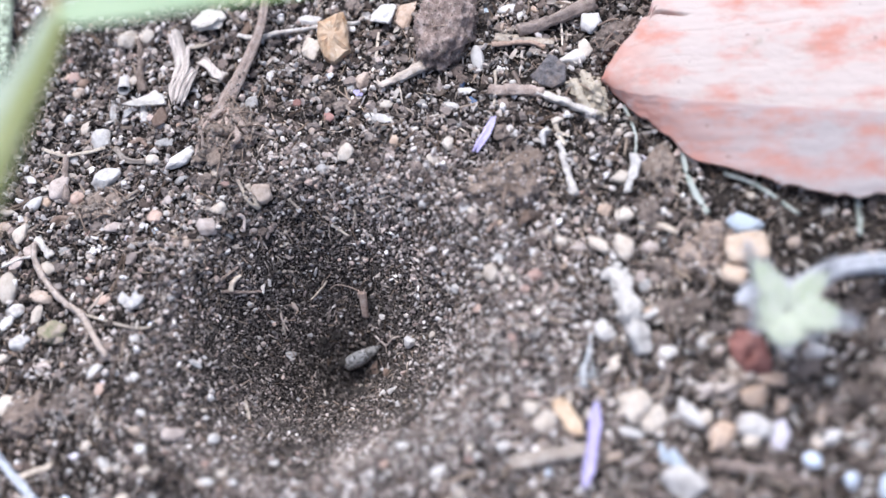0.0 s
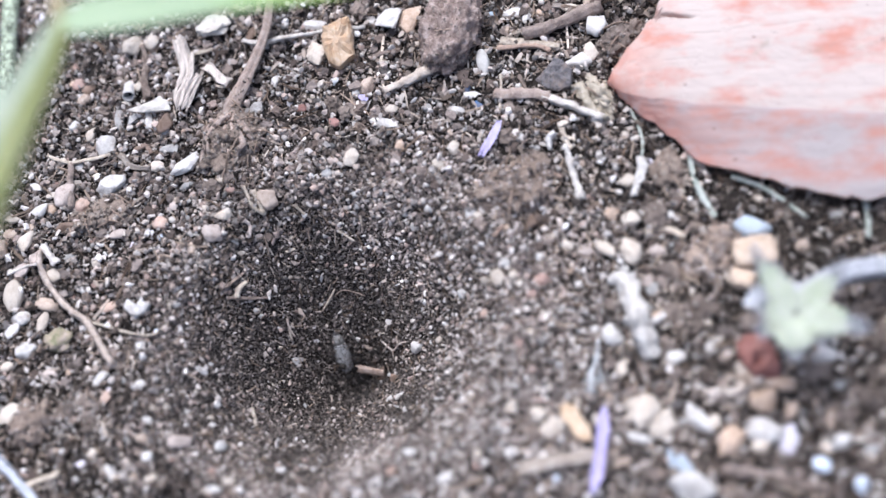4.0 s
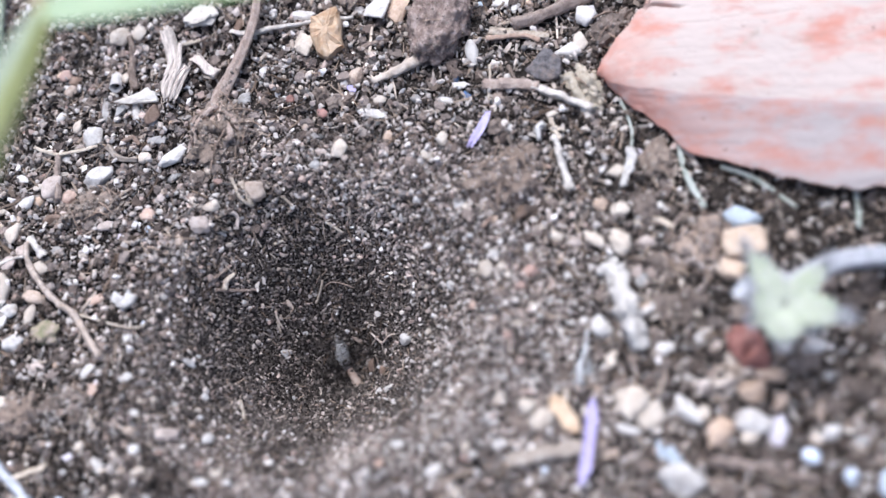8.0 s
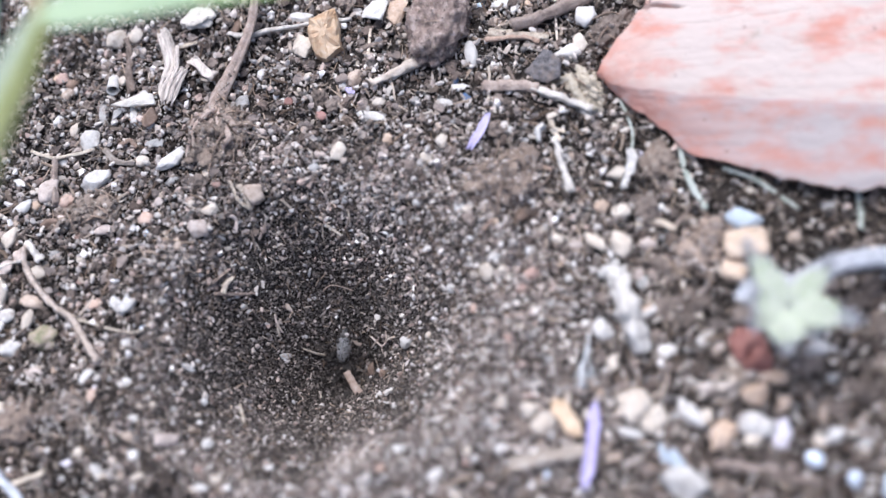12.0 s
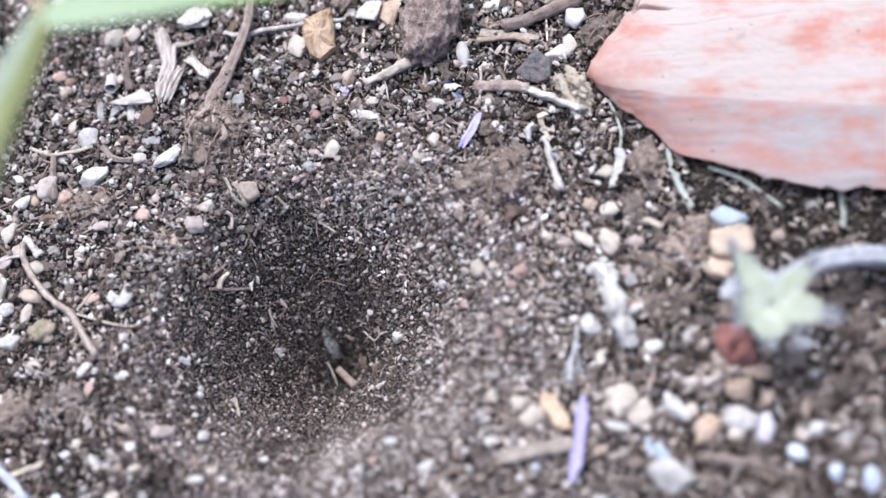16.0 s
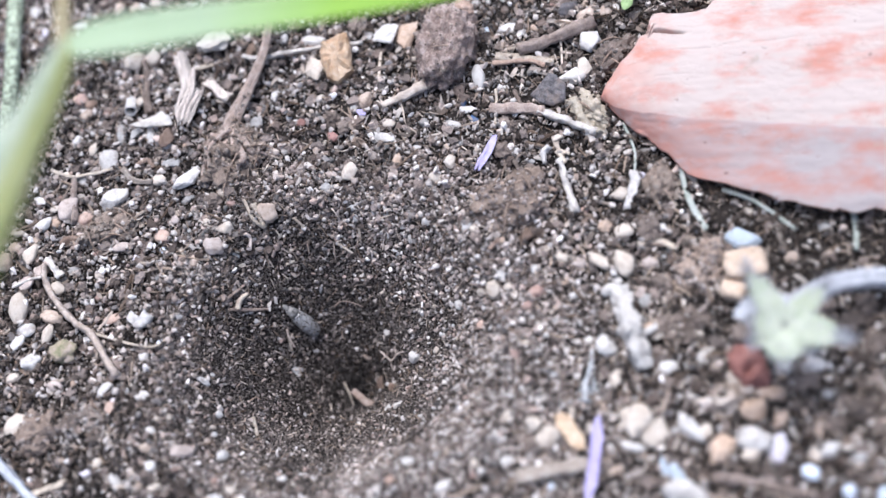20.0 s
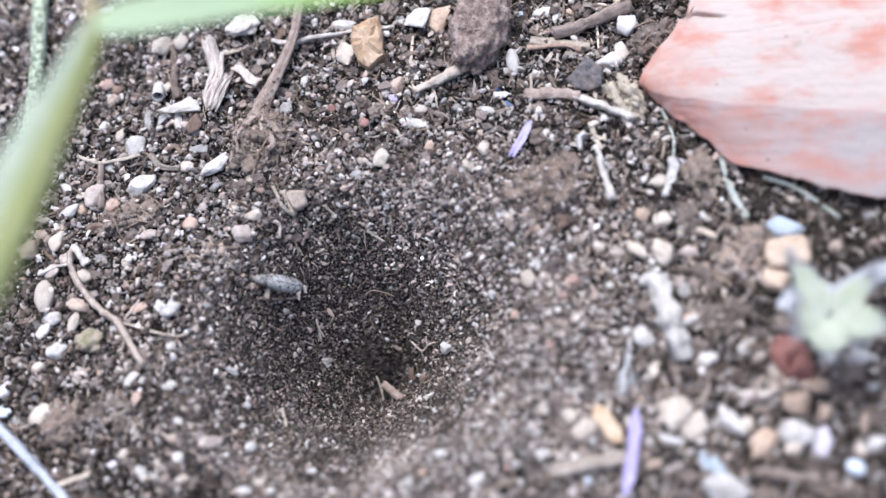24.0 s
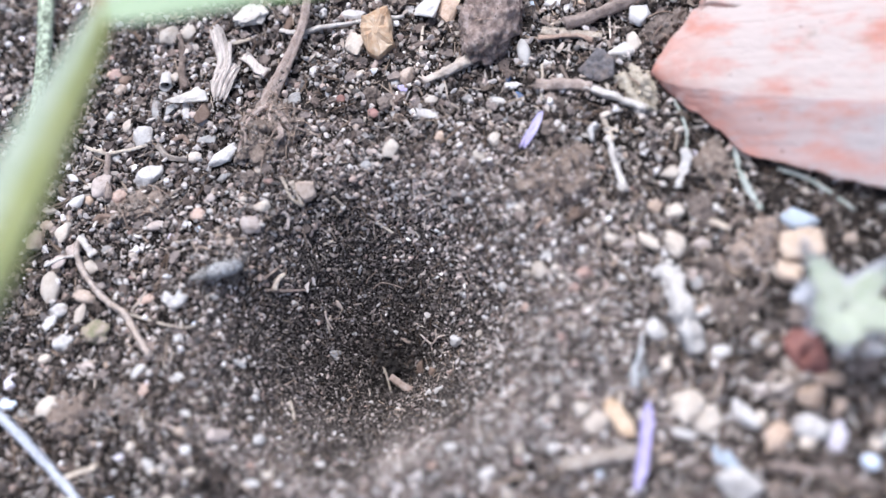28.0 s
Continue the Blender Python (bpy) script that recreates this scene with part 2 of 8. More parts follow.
CLOD = surface("clod", [(0.0607, 0.0484, 0.0412), (0.143, 0.114, 0.0974), (0.243, 0.198, 0.17), (0.353, 0.292, 0.255)], 2.4, 0.97, 1.0, grain=2.0)
TANCLOD = surface("tan_clod", [(0.154, 0.114, 0.0901), (0.294, 0.228, 0.185), (0.447, 0.359, 0.298)], 1.6, 0.97, 1.0, grain=1.6)
DRIFT = surface("weathered_wood", [(0.242, 0.205, 0.181), (0.575, 0.507, 0.454), (0.832, 0.756, 0.696)], 1.1, 0.92, 1.0, stretch=(1, 0.16, 1), grain=1.8)
PALEWOOD = surface("pale_wood", [(0.24, 0.19, 0.15), (0.42, 0.36, 0.31), (0.58, 0.53, 0.48)], 1.6, 0.9, 0.7)
TWIG = surface("twig_bark", [(0.11, 0.082, 0.066), (0.25, 0.195, 0.163), (0.42, 0.345, 0.30)], 0.9, 0.94, 1.0, dirt=0.4, grain=1.8)
ROOT = surface("root_bark", [(0.231, 0.171, 0.138), (0.416, 0.33, 0.283), (0.578, 0.496, 0.439)], 1.2, 0.94, 0.9)
TANROOT = surface("tan_root", [(0.35, 0.272, 0.208), (0.542, 0.45, 0.386), (0.724, 0.653, 0.608)], 1.0, 0.88, 0.9, dirt=0.35)
RUST = surface("rust_splinter", [(0.21, 0.14, 0.105), (0.33, 0.24, 0.19), (0.43, 0.335, 0.275)], 1.0, 0.9, 0.8, dirt=0.3)
STRAW = surface("dry_straw", [(0.30, 0.24, 0.18), (0.50, 0.43, 0.35), (0.58, 0.53, 0.46)], 0.8, 0.8, 0.7, spread=0.25, dirt=0.5)
BONE = surface("bleached_wood", [(0.389, 0.335, 0.286), (0.594, 0.551, 0.508), (0.713, 0.686, 0.659)], 1.2, 0.85, 0.9, spread=0.1, dirt=0.22, grain=1.6)
BLEACHED = surface("bleached_root", [(0.40, 0.365, 0.335), (0.57, 0.54, 0.51), (0.66, 0.64, 0.615)], 1.6, 0.85, 0.9, spread=0.0, dirt=0.2)
BLUEWOOD = surface("bluish_bleached_wood", [(0.36, 0.375, 0.41), (0.49, 0.51, 0.56), (0.60, 0.62, 0.67)], 1.2, 0.8, 0.6, spread=0.0)
BLADE = surface("dry_blade", [(0.24, 0.265, 0.215), (0.36, 0.385, 0.35), (0.50, 0.515, 0.49)], 1.6, 0.6, 0.3, spread=0.15)
PETAL = surface("violet_petal", [(0.355, 0.3, 0.561), (0.438, 0.388, 0.614), (0.52, 0.484, 0.649)], 4.0, 0.6, 0.2, sheer=0.15)
LEAFTAN = surface("tan_leaf", [(0.34, 0.23, 0.14), (0.52, 0.39, 0.27), (0.62, 0.52, 0.42)], 1.6, 0.8, 0.4)
# the paler mint base half is the sky's gloss, painted as leaf colour
LEAF = surface("fresh_leaf", [(0.29, 0.392, 0.227), (0.329, 0.423, 0.266), (0.368, 0.454, 0.305)], 6.0, 0.6, 0.2, spread=0.0, sheer=0.1, shine=0.4, fade=((0.24, 0.41, 0.05), 0.34, 0.66))
GRASS = surface("grass_green", [(0.17, 0.27, 0.09), (0.26, 0.37, 0.16), (0.34, 0.44, 0.24)], 2.0, 0.5, 0.2, spread=0.0, shine=0.5)
LEAFPALE = surface("pale_leaf_sheath", [(0.28, 0.34, 0.24), (0.37, 0.43, 0.32), (0.46, 0.51, 0.41)], 6.0, 0.5, 0.2, spread=0.0, sheer=0.2, shine=0.5)
STEM = surface("plant_stem", [(0.216, 0.245, 0.072), (0.274, 0.302, 0.115), (0.331, 0.353, 0.194)], 7.0, 0.55, 0.2, spread=0.0, sheer=0.15, shine=0.45)
STALKBROWN = surface("brown_stalk", [(0.27, 0.22, 0.12), (0.34, 0.29, 0.17), (0.38, 0.35, 0.23)], 5.0, 0.7, 0.3, spread=0.0)
HAIRY = surface("speckled_stem", [(0.0675, 0.081, 0.054), (0.176, 0.203, 0.149), (0.54, 0.621, 0.459), (0.702, 0.783, 0.621)], 0.9, 0.8, 0.8, spread=0.0)
SPROUT = surface("downy_leaf", [(0.32, 0.375, 0.245), (0.425, 0.46, 0.35), (0.52, 0.54, 0.475)], 3.0, 0.85, 0.4, spread=0.05, sheer=0.15)
WOOL = surface("woolly_stem", [(0.24, 0.245, 0.265), (0.43, 0.44, 0.47), (0.52, 0.535, 0.575), (0.60, 0.60, 0.60)], 2.0, 0.95, 0.8, spread=0.0)

def stained_wood(name, pale, stain, deep, share, rough=0.85, low_rim=False, tip=0.0075):
    """Bleached wood along x with a worn red stain: broad blotches, fine grain lines, dark specks."""
    m = bpy.data.materials.new(name)
    m.use_nodes = True
    nodes, wire = m.node_tree.nodes, m.node_tree.links.new
    out = nodes["Principled BSDF"]
    out.inputs["Roughness"].default_value = rough
    out.inputs["Specular IOR Level"].default_value = 0.25
    place = nodes.new("ShaderNodeTexCoord").outputs["Object"]

    def cloud(scale, stretch, detail, rough, low, high):
        mapping, node, span = nodes.new("ShaderNodeMapping"), nodes.new("ShaderNodeTexNoise"), nodes.new("ShaderNodeMapRange")
        mapping.inputs["Scale"].default_value = stretch
        node.inputs["Scale"].default_value, node.inputs["Detail"].default_value, node.inputs["Roughness"].default_value = scale, detail, rough
        span.inputs["From Min"].default_value, span.inputs["From Max"].default_value = low, high
        wire(place, mapping.inputs[0])
        wire(mapping.outputs[0], node.inputs["Vector"])
        wire(node.outputs["Fac"], span.inputs["Value"])
        return span.outputs[0]

    def mix(a, b, amount):
        node = nodes.new("ShaderNodeMix")
        node.data_type = "RGBA"
        for socket, value in ((node.inputs[6], a), (node.inputs[7], b)):
            if isinstance(value, tuple):
                socket.default_value = (*value, 1)
            else:
                wire(value, socket)
        wire(amount, node.inputs[0])
        return node.outputs[2]

    blotch = cloud(165, (0.55, 1, 1), 7, 0.6, 0.60 - share, 0.80 - share)
    lines = cloud(430, (0.16, 1, 1), 5, 0.6, 0.60, 1.30)
    worn = cloud(300, (0.5, 1, 1), 6, 0.6, 0.52, 0.74)
    specks = cloud(900, (0.6, 1, 1), 3, 0.5, 0.70, 0.76)
    moss = cloud(170, (0.8, 1, 1), 6, 0.6, 0.63, 0.75)
    def ramp_of(axis, start, end):
        node, span = nodes.new("ShaderNodeSeparateXYZ"), nodes.new("ShaderNodeMapRange")
        wire(place, node.inputs[0])
        wire(node.outputs[axis], span.inputs["Value"])
        span.inputs["From Min"].default_value, span.inputs["From Max"].default_value = start, end
        span.inputs["To Min"].default_value, span.inputs["To Max"].default_value = 1.0, 0.0
        return span.outputs[0]

    def maths(kind, a, b):
        node = nodes.new("ShaderNodeMath")
        node.operation, node.use_clamp = kind, True
        wire(a, node.inputs[0])
        wire(b, node.inputs[1])
        return node.outputs[0]

    # the stain holds best at the broken tip and along the lower rim
    patchy = cloud(240, (0.6, 1, 1), 7, 0.7, 0.24, 0.5)
    held = ramp_of(0, -0.0012, tip)
    if low_rim:
        held = maths("ADD", held, ramp_of(2, 0.0028, 0.0048))
    blotch = maths("MAXIMUM", blotch, maths("MULTIPLY", held, patchy))
    colour = mix(pale, stain, blotch)
    colour = mix(colour, deep, lines)
    colour = mix(colour, pale, worn)
    colour = mix(colour, (0.34, 0.30, 0.25), moss)
    colour = mix(colour, (0.16, 0.09, 0.08), specks)
    wire(colour, out.inputs["Base Color"])
    lift = nodes.new("ShaderNodeBump")
    lift.inputs["Strength"].default_value, lift.inputs["Distance"].default_value = 0.4, 0.0002
    wire(lines, lift.inputs["Height"])
    again = nodes.new("ShaderNodeBump")
    again.inputs["Strength"].default_value, again.inputs["Distance"].default_value = 0.5, 0.0003
    wire(worn, again.inputs["Height"])
    wire(lift.outputs[0], again.inputs["Normal"])
    wire(again.outputs[0], out.inputs["Normal"])
    return m


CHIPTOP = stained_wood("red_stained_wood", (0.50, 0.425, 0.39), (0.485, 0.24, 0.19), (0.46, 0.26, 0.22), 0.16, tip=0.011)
# lilac-pink like the stain, but darkened for the light its steep slope loses
CHIPSIDE = stained_wood("shade_toned_cut_wood", (0.362, 0.32, 0.314), (0.40, 0.21, 0.175), (0.36, 0.20, 0.175), 0.18, low_rim=True, tip=0.030)
CHIPRIM = stained_wood("raw_orange_rim", (0.58, 0.36, 0.30), (0.54, 0.22, 0.16), (0.40, 0.14, 0.10), 0.14)

SHELL = surface("beetle_shell", [(0.126, 0.121, 0.116), (0.273, 0.268, 0.261), (0.416, 0.412, 0.413), (0.548, 0.547, 0.561)], 0.9, 0.36, 0.6, spread=0.0, shine=1.0, dirt=0.25)
DARKCLOD = surface("dark_clod", [(0.014, 0.012, 0.011), (0.036, 0.031, 0.028), (0.075, 0.065, 0.058)], 1.0, 0.97, 1.0, grain=2.0)
SHELLHEAD = surface("beetle_head_shell", [(0.0862, 0.0791, 0.0719), (0.201, 0.19, 0.175), (0.316, 0.302, 0.284), (0.416, 0.402, 0.385)], 0.7, 0.55, 0.6, spread=0.0, shine=0.6, dirt=0.2)
LEG = surface("beetle_leg", [(0.03, 0.025, 0.022), (0.06, 0.05, 0.045)], 0.4, 0.6, 0.3, spread=0.0)
SPLINTER = surface("splinter_wood", [(0.245, 0.172, 0.13), (0.402, 0.31, 0.261), (0.535, 0.448, 0.391)], 1.0, 0.9, 0.7, spread=0.0)
ROOTCLOD = surface("rooty_clod", [(0.15, 0.113, 0.09), (0.31, 0.245, 0.20), (0.47, 0.39, 0.335)], 1.2, 0.97, 1.0, grain=2.5)
CHALK = surface("chalky_cream", [(0.53, 0.472, 0.408), (0.647, 0.604, 0.546), (0.7, 0.673, 0.636)], 2.4, 0.8, 0.5, spread=0.0, dirt=0.1)
MIXED = surface("mixed_gravel", [(0.05, 0.044, 0.042), (0.20, 0.165, 0.15), (0.10, 0.09, 0.086), (0.33, 0.27, 0.245), (0.07, 0.062, 0.06), (0.25, 0.19, 0.165), (0.15, 0.14, 0.138), (0.46, 0.40, 0.365), (0.09, 0.074, 0.065), (0.38, 0.29, 0.25), (0.12, 0.105, 0.098), (0.60, 0.56, 0.53)], 0.6, 0.9, 0.8, "island", 0.2, 0.3)
HUMUS_AND_SHADE = surface("dark_humus", [(0.02, 0.0165, 0.014), (0.06, 0.048, 0.04), (0.11, 0.089, 0.076), (0.04, 0.033, 0.028), (0.19, 0.155, 0.132)], 0.7, 0.96, 0.6, "island", 0.2, 0.2)
CURL = surface("pale_curled_litter", [(0.266, 0.224, 0.158), (0.443, 0.387, 0.309), (0.567, 0.516, 0.442)], 1.4, 0.85, 0.7, spread=0.0)
MIDGRAIN = surface("sifted_grain", [(0.0612, 0.0527, 0.0465), (0.171, 0.146, 0.128), (0.27, 0.23, 0.204), (0.135, 0.116, 0.102), (0.367, 0.318, 0.281), (0.221, 0.186, 0.165), (0.49, 0.428, 0.385)], 0.4, 0.9, 0.4, "island", 0.2, 0.3)
BARKSTICK = surface("weathered_bark", [(0.22, 0.165, 0.14), (0.40, 0.32, 0.275), (0.55, 0.46, 0.41)], 1.6, 0.95, 1.0, grain=3.0)
HUSK = surface("white_husk", [(0.46, 0.43, 0.40), (0.60, 0.58, 0.56)], 1.5, 0.7, 0.4, spread=0.0)


# ---- helpers of this scene ----
def mesh_of(name, points, faces, material, smooth=False):
    """A mesh from arrays in millimetres; faces all of one length."""
    me = bpy.data.meshes.new(name)
    points, faces = np.asarray(points, np.float32) * MM, np.asarray(faces, np.int32)
    k = faces.shape[1]
    me.vertices.add(len(points))
    me.vertices.foreach_set("co", points.ravel())
    me.loops.add(faces.size)
    me.loops.foreach_set("vertex_index", faces.ravel())
    me.polygons.add(len(faces))
    me.polygons.foreach_set("loop_start", np.arange(0, faces.size, k, dtype=np.int32))
    me.polygons.foreach_set("use_smooth", np.full(len(faces), smooth))
    me.update(calc_edges=True)
    me.materials.append(material)
    return me


def part(name, bm, material, parent=None, label="", smooth=True):
    """Links a bmesh, built in millimetres, as one mesh object."""
    me = bpy.data.meshes.new(name)
    for f in bm.faces:
        f.smooth = smooth
    bmesh.ops.scale(bm, vec=(MM, MM, MM), verts=bm.verts)
    bm.to_mesh(me)
    bm.free()
    me.materials.append(material)
    ob = new(name, me)
    if parent is not None:
        ob.parent = parent
    return tagged(ob, label)


def base(name, x, y, z, label, category, group="", turn=0.0):
    ob = new(name)
    ob.empty_display_size = 0.002
    ob.matrix_basis = pose(x * MM, y * MM, z * MM, 0, 0, turn)
    return tagged(ob, label, category, group)


def tube(bm, line, radii, sides=9, wobble=0.0, seed=0, flat=1.0, steps=5):
    """A smooth tapered tube through the points of line (mm); flat squeezes it across."""
    rnd = np.random.RandomState(seed)
    ridge = rnd.uniform(-1, 1, sides)
    line = np.asarray(line, float)
    ts = np.linspace(0, len(line) - 1, (len(line) - 1) * steps + 1)
    rs = np.interp(ts, np.linspace(0, len(line) - 1, len(radii)), radii)
    ext = np.vstack([2 * line[0] - line[1], line, 2 * line[-1] - line[-2]])
    at = []
    for t in ts:
        i = min(int(t), len(line) - 2)
        u = t - i
        a, b, c, d = ext[i:i + 4]
        at.append(0.5 * (2 * b + (c - a) * u + (2 * a - 5 * b + 4 * c - d) * u * u + (3 * b - a - 3 * c + d) * u ** 3))
    at = np.array(at)
    rings = []
    for k, p in enumerate(at):
        way = at[min(k + 1, len(at) - 1)] - at[max(k - 1, 0)]
        way /= np.linalg.norm(way) + 1e-9
        side = np.cross(way, (0, 0, 1))
        if np.linalg.norm(side) < 0.2:
            side = np.cross(way, (0, 1, 0))
        side /= np.linalg.norm(side)
        up = np.cross(side, way)
        ring = []
        for n in range(sides):
            w = 2 * math.pi * n / sides
            r = rs[k] * (1 + wobble * (1.4 * ridge[n] + 0.28 * rnd.uniform(-1, 1)))
            ring.append(bm.verts.new(p + r * (math.cos(w) * side + flat * math.sin(w) * up)))
        rings.append(ring)
    for a, b in zip(rings, rings[1:]):
        for n in range(sides):
            bm.faces.new((a[n], a[(n + 1) % sides], b[(n + 1) % sides], b[n]))
    for ring, rev, p in ((rings[0], True, at[0]), (rings[-1], False, at[-1])):
        tip = bm.verts.new(p)
        for n in range(sides):
            f = (ring[n], ring[(n + 1) % sides], tip)
            bm.faces.new(f[::-1] if rev else f)
    return bm


def stone_mesh(seed, style, level=2):
    """A unit stone: r rounded and lumpy, a angular with broken facets, p porous and pitted, b blocky, o a smooth oval."""
    rnd = np.random.RandomState(seed)
    bm = bmesh.new()
    bmesh.ops.create_icosphere(bm, subdivisions=level, radius=1.0)
    cuts = []
    for _ in range({"a": 13, "r": 8, "p": 6, "b": 2, "o": 0}[style]):
        n = rnd.normal(size=3)
        cuts.append((Vector(n / np.linalg.norm(n)), rnd.uniform(0.45, 0.82) if style == "a" else rnd.uniform(0.6, 0.9)))
    shift = Vector(rnd.uniform(-50, 50, 3))
    for v in bm.verts:
        p = v.co.copy()
        if style == "b":
            p /= max(abs(c) for c in p) ** 0.72
        p *= 1 + {"a": 0.28, "r": 0.30, "p": 0.34, "b": 0.12, "o": 0.12}[style] * noise.noise(p * 1.5 + shift)
        for n, far in cuts:
            over = p.dot(n) - far
            if over > 0:
                p -= n * over * (0.92 if style == "a" else 0.7)
        p *= 1 + {"a": 0.12, "r": 0.11, "p": 0.18, "b": 0.08, "o": 0.03}[style] * noise.noise(p * 4.5 + shift) + {"a": 0.06, "r": 0.045, "p": 0.09, "b": 0.05, "o": 0.015}[style] * noise.noise(p * 11 + shift)
        v.co = p
    # centred, and two units across each way
    low = [min(v.co[c] for v in bm.verts) for c in range(3)]
    high = [max(v.co[c] for v in bm.verts) for c in range(3)]
    for v in bm.verts:
        v.co = Vector([(2 * v.co[c] - low[c] - high[c]) / (high[c] - low[c]) for c in range(3)])
    return bm


COUNT, TAKEN, STONES = [0], [], []


def is_free(x, y, r):
    """Whether no stone or twig that has its own place lies there."""
    return all((x - a) ** 2 + (y - b) ** 2 > (r + c) ** 2 for a, b, c in TAKEN)


def pebble(x, y, long, wide, high, turn, material, style, label):
    """One stone of its own, sunk a little into the soil."""
    COUNT[0] += 1
    bm = stone_mesh(100 + COUNT[0], style, 4 if long > 5.5 else 3)
    rnd = random.Random(COUNT[0])
    size = Matrix.Diagonal((long / 2, wide / 2, high / 2, 1))
    bmesh.ops.transform(bm, matrix=size, verts=bm.verts)
    if material is BRICK:
        # a deep crease across its top
        for v in bm.verts:
            if v.co.z > 0:
                v.co.z -= 0.55 * high * math.exp(-((v.co.x / long - 0.08 + 0.2 * v.co.y / wide) / 0.09) ** 2 - ((v.co.y / wide + 0.05) / 0.24) ** 2)
    TAKEN.append((x, y, 0.42 * long))
    STONES.append((x, y, 0.5 * long, 0.5 * wide, high, radians(turn)))
    name = {"r": "pebble", "a": "stone_chip", "p": "stone", "b": "stone", "o": "pebble"}[style]
    ob = part(name, bm, material, smooth=True)
    z = float(land(x, y)) + 0.24 * high + min(0.62, 0.3 * high)
    tip = rnd.uniform(-14, 14) if style != "r" else rnd.uniform(-8, 8)
    gx, gy = (float(land(x + 3, y) - land(x - 3, y)) / 6, float(land(x, y + 3) - land(x, y - 3)) / 6)
    lean = Vector((0, 0, 1)).rotation_difference(Vector((-gx, -gy, 1))).to_matrix().to_4x4() if abs(gx) + abs(gy) > 0.35 else Matrix()
    ob.matrix_basis = Matrix.Translation((x * MM, y * MM, z * MM)) @ lean @ pose(0, 0, 0, tip, rnd.uniform(-8, 8), turn)
    return tagged(ob, label + " lying in the soil", "pebble" if style in "ro" else "stone", "pebbles on the soil")


def twig(line, thick, thin, material, label, lift=0.0, name="twig"):
    """A twig, stalk or rootlet that lies on the soil along the line."""
    COUNT[0] += 1
    cx, cy = line[0]
    r = 0.5 * max(thick, thin)
    pts = [(x - cx, y - cy, float(land(x, y)) + 0.5 * r + 1.2 + lift) for x, y in line]
    low = pts[0][2]
    for (xa, ya), (xb, yb) in zip(line, line[1:]):
        steps = max(2, int(math.hypot(xb - xa, yb - ya)))
        TAKEN.extend((xa + (xb - xa) * k / steps, ya + (yb - ya) * k / steps, r) for k in range(steps + 1))
    SMOOTH = (BLADE, STRAW, RUST, PALEWOOD, BARKSTICK, BLUEWOOD)
    fat = 0.56 if material in (TWIG, TANROOT, STRAW, DRIFT, RUST) else 0.47
    bm = tube(bmesh.new(), [(x, y, z - low) for x, y, z in pts], (fat * thick, fat * thin), 13 if r > 0.6 else 8, 0.08 if material is BLADE else 0.26 if material in SMOOTH else (0.3 if material in (DRIFT, BONE) else 0.24) if r > 0.4 else 0.16, COUNT[0], 0.45 if material is BLADE else 0.55 if material in (DRIFT, PALEWOOD, STRAW, RUST) else 0.85, 7)
    gnarl = r * (0.3 if material is BLADE else 0.6 if material in SMOOTH else 1.0)
    for v in bm.verts:
        v.co += gnarl * sum((a * Vector([noise.noise(v.co * f + Vector((9 * c, 5 * f, 0))) for c in range(3)]) for a, f in ((0.55, 0.45), (0.35, 1.1), (0.2, 2.6))), Vector())
    ob = part(name, bm, material)
    ob.matrix_basis = pose(cx * MM, cy * MM, low * MM)
    return tagged(ob, label + " lying on the soil", "twig", "twigs on the soil")


# ---- stones, twigs and stalks on the soil ----
pebble(-44.8, 50.5, 7.4, 5.9, 2.6, 20, CHALK, "p", "pale cream stone with a hollow")
pebble(-60.9, 47.6, 4.6, 3.8, 2.5, 80, CREAM, "r", "smooth cream pebble half under a leaf")
pebble(-57.4, 48.0, 3.8, 3.2, 2.0, 60, CREAM, "r", "pale cream pebble")
pebble(-64.1, 25.5, 5.0, 4.0, 2.5, 100, WHITE, "a", "angular white stone chip")
pebble(-67.6, 28.6, 3.2, 2.0, 1.3, 80, CREAM, "r", "small oval cream pebble")
pebble(-70.9, 30.5, 2.5, 2.0, 1.3, 60, WHITE, "a", "small white grit")
pebble(-71.5, 40.1, 2.8, 2.8, 1.6, 0, PINK, "r", "round pinkish pebble")
pebble(-69.3, 38.6, 2.5, 2.3, 1.4, 0, BROWN, "r", "brown earth pebble")
pebble(-66.0, 36.9, 1.9, 1.6, 1.1, 0, PINK, "r", "small pink pebble")
pebble(-70.0, 36.6, 2.7, 2.3, 1.5, 40, BEIGE, "r", "beige pebble")
pebble(-74.0, 57.4, 3.9, 2.1, 1.3, -5, WHITE, "r", "white oval pebble")
pebble(-52.9, 29.7, 5.0, 3.2, 2.1, 85, BROWN, "a", "upright brown bark block")
pebble(-56.4, 30.6, 4.7, 2.1, 1.4, 105, WHITE, "r", "slim white pebble standing on edge")
pebble(-59.2, 31.1, 3.2, 2.1, 1.4, 80, GREY, "a", "grey stone chip")
pebble(-62.1, 31.0, 5.0, 1.9, 1.2, 95, GREY, "a", "slim grey stone chip")
pebble(-24.1, 42.3, 5.6, 4.1, 2.6, 110, CREAM, "a", "cream quartz chip leaning on the amber stone")
pebble(-25.1, 49.4, 5.3, 2.3, 1.5, 5, WHITE, "a", "white mineral flake")
pebble(-10.3, 49.4, 5.8, 5.3, 3.2, 60, WHITE, "a", "chalky white stone")
pebble(-6.6, 48.8, 6.9, 3.8, 2.4, 80, SAND, "a", "cream and tan pebble")
pebble(-14.0, 49.7, 2.0, 1.6, 1.0, 0, WHITE, "r", "small white grain")
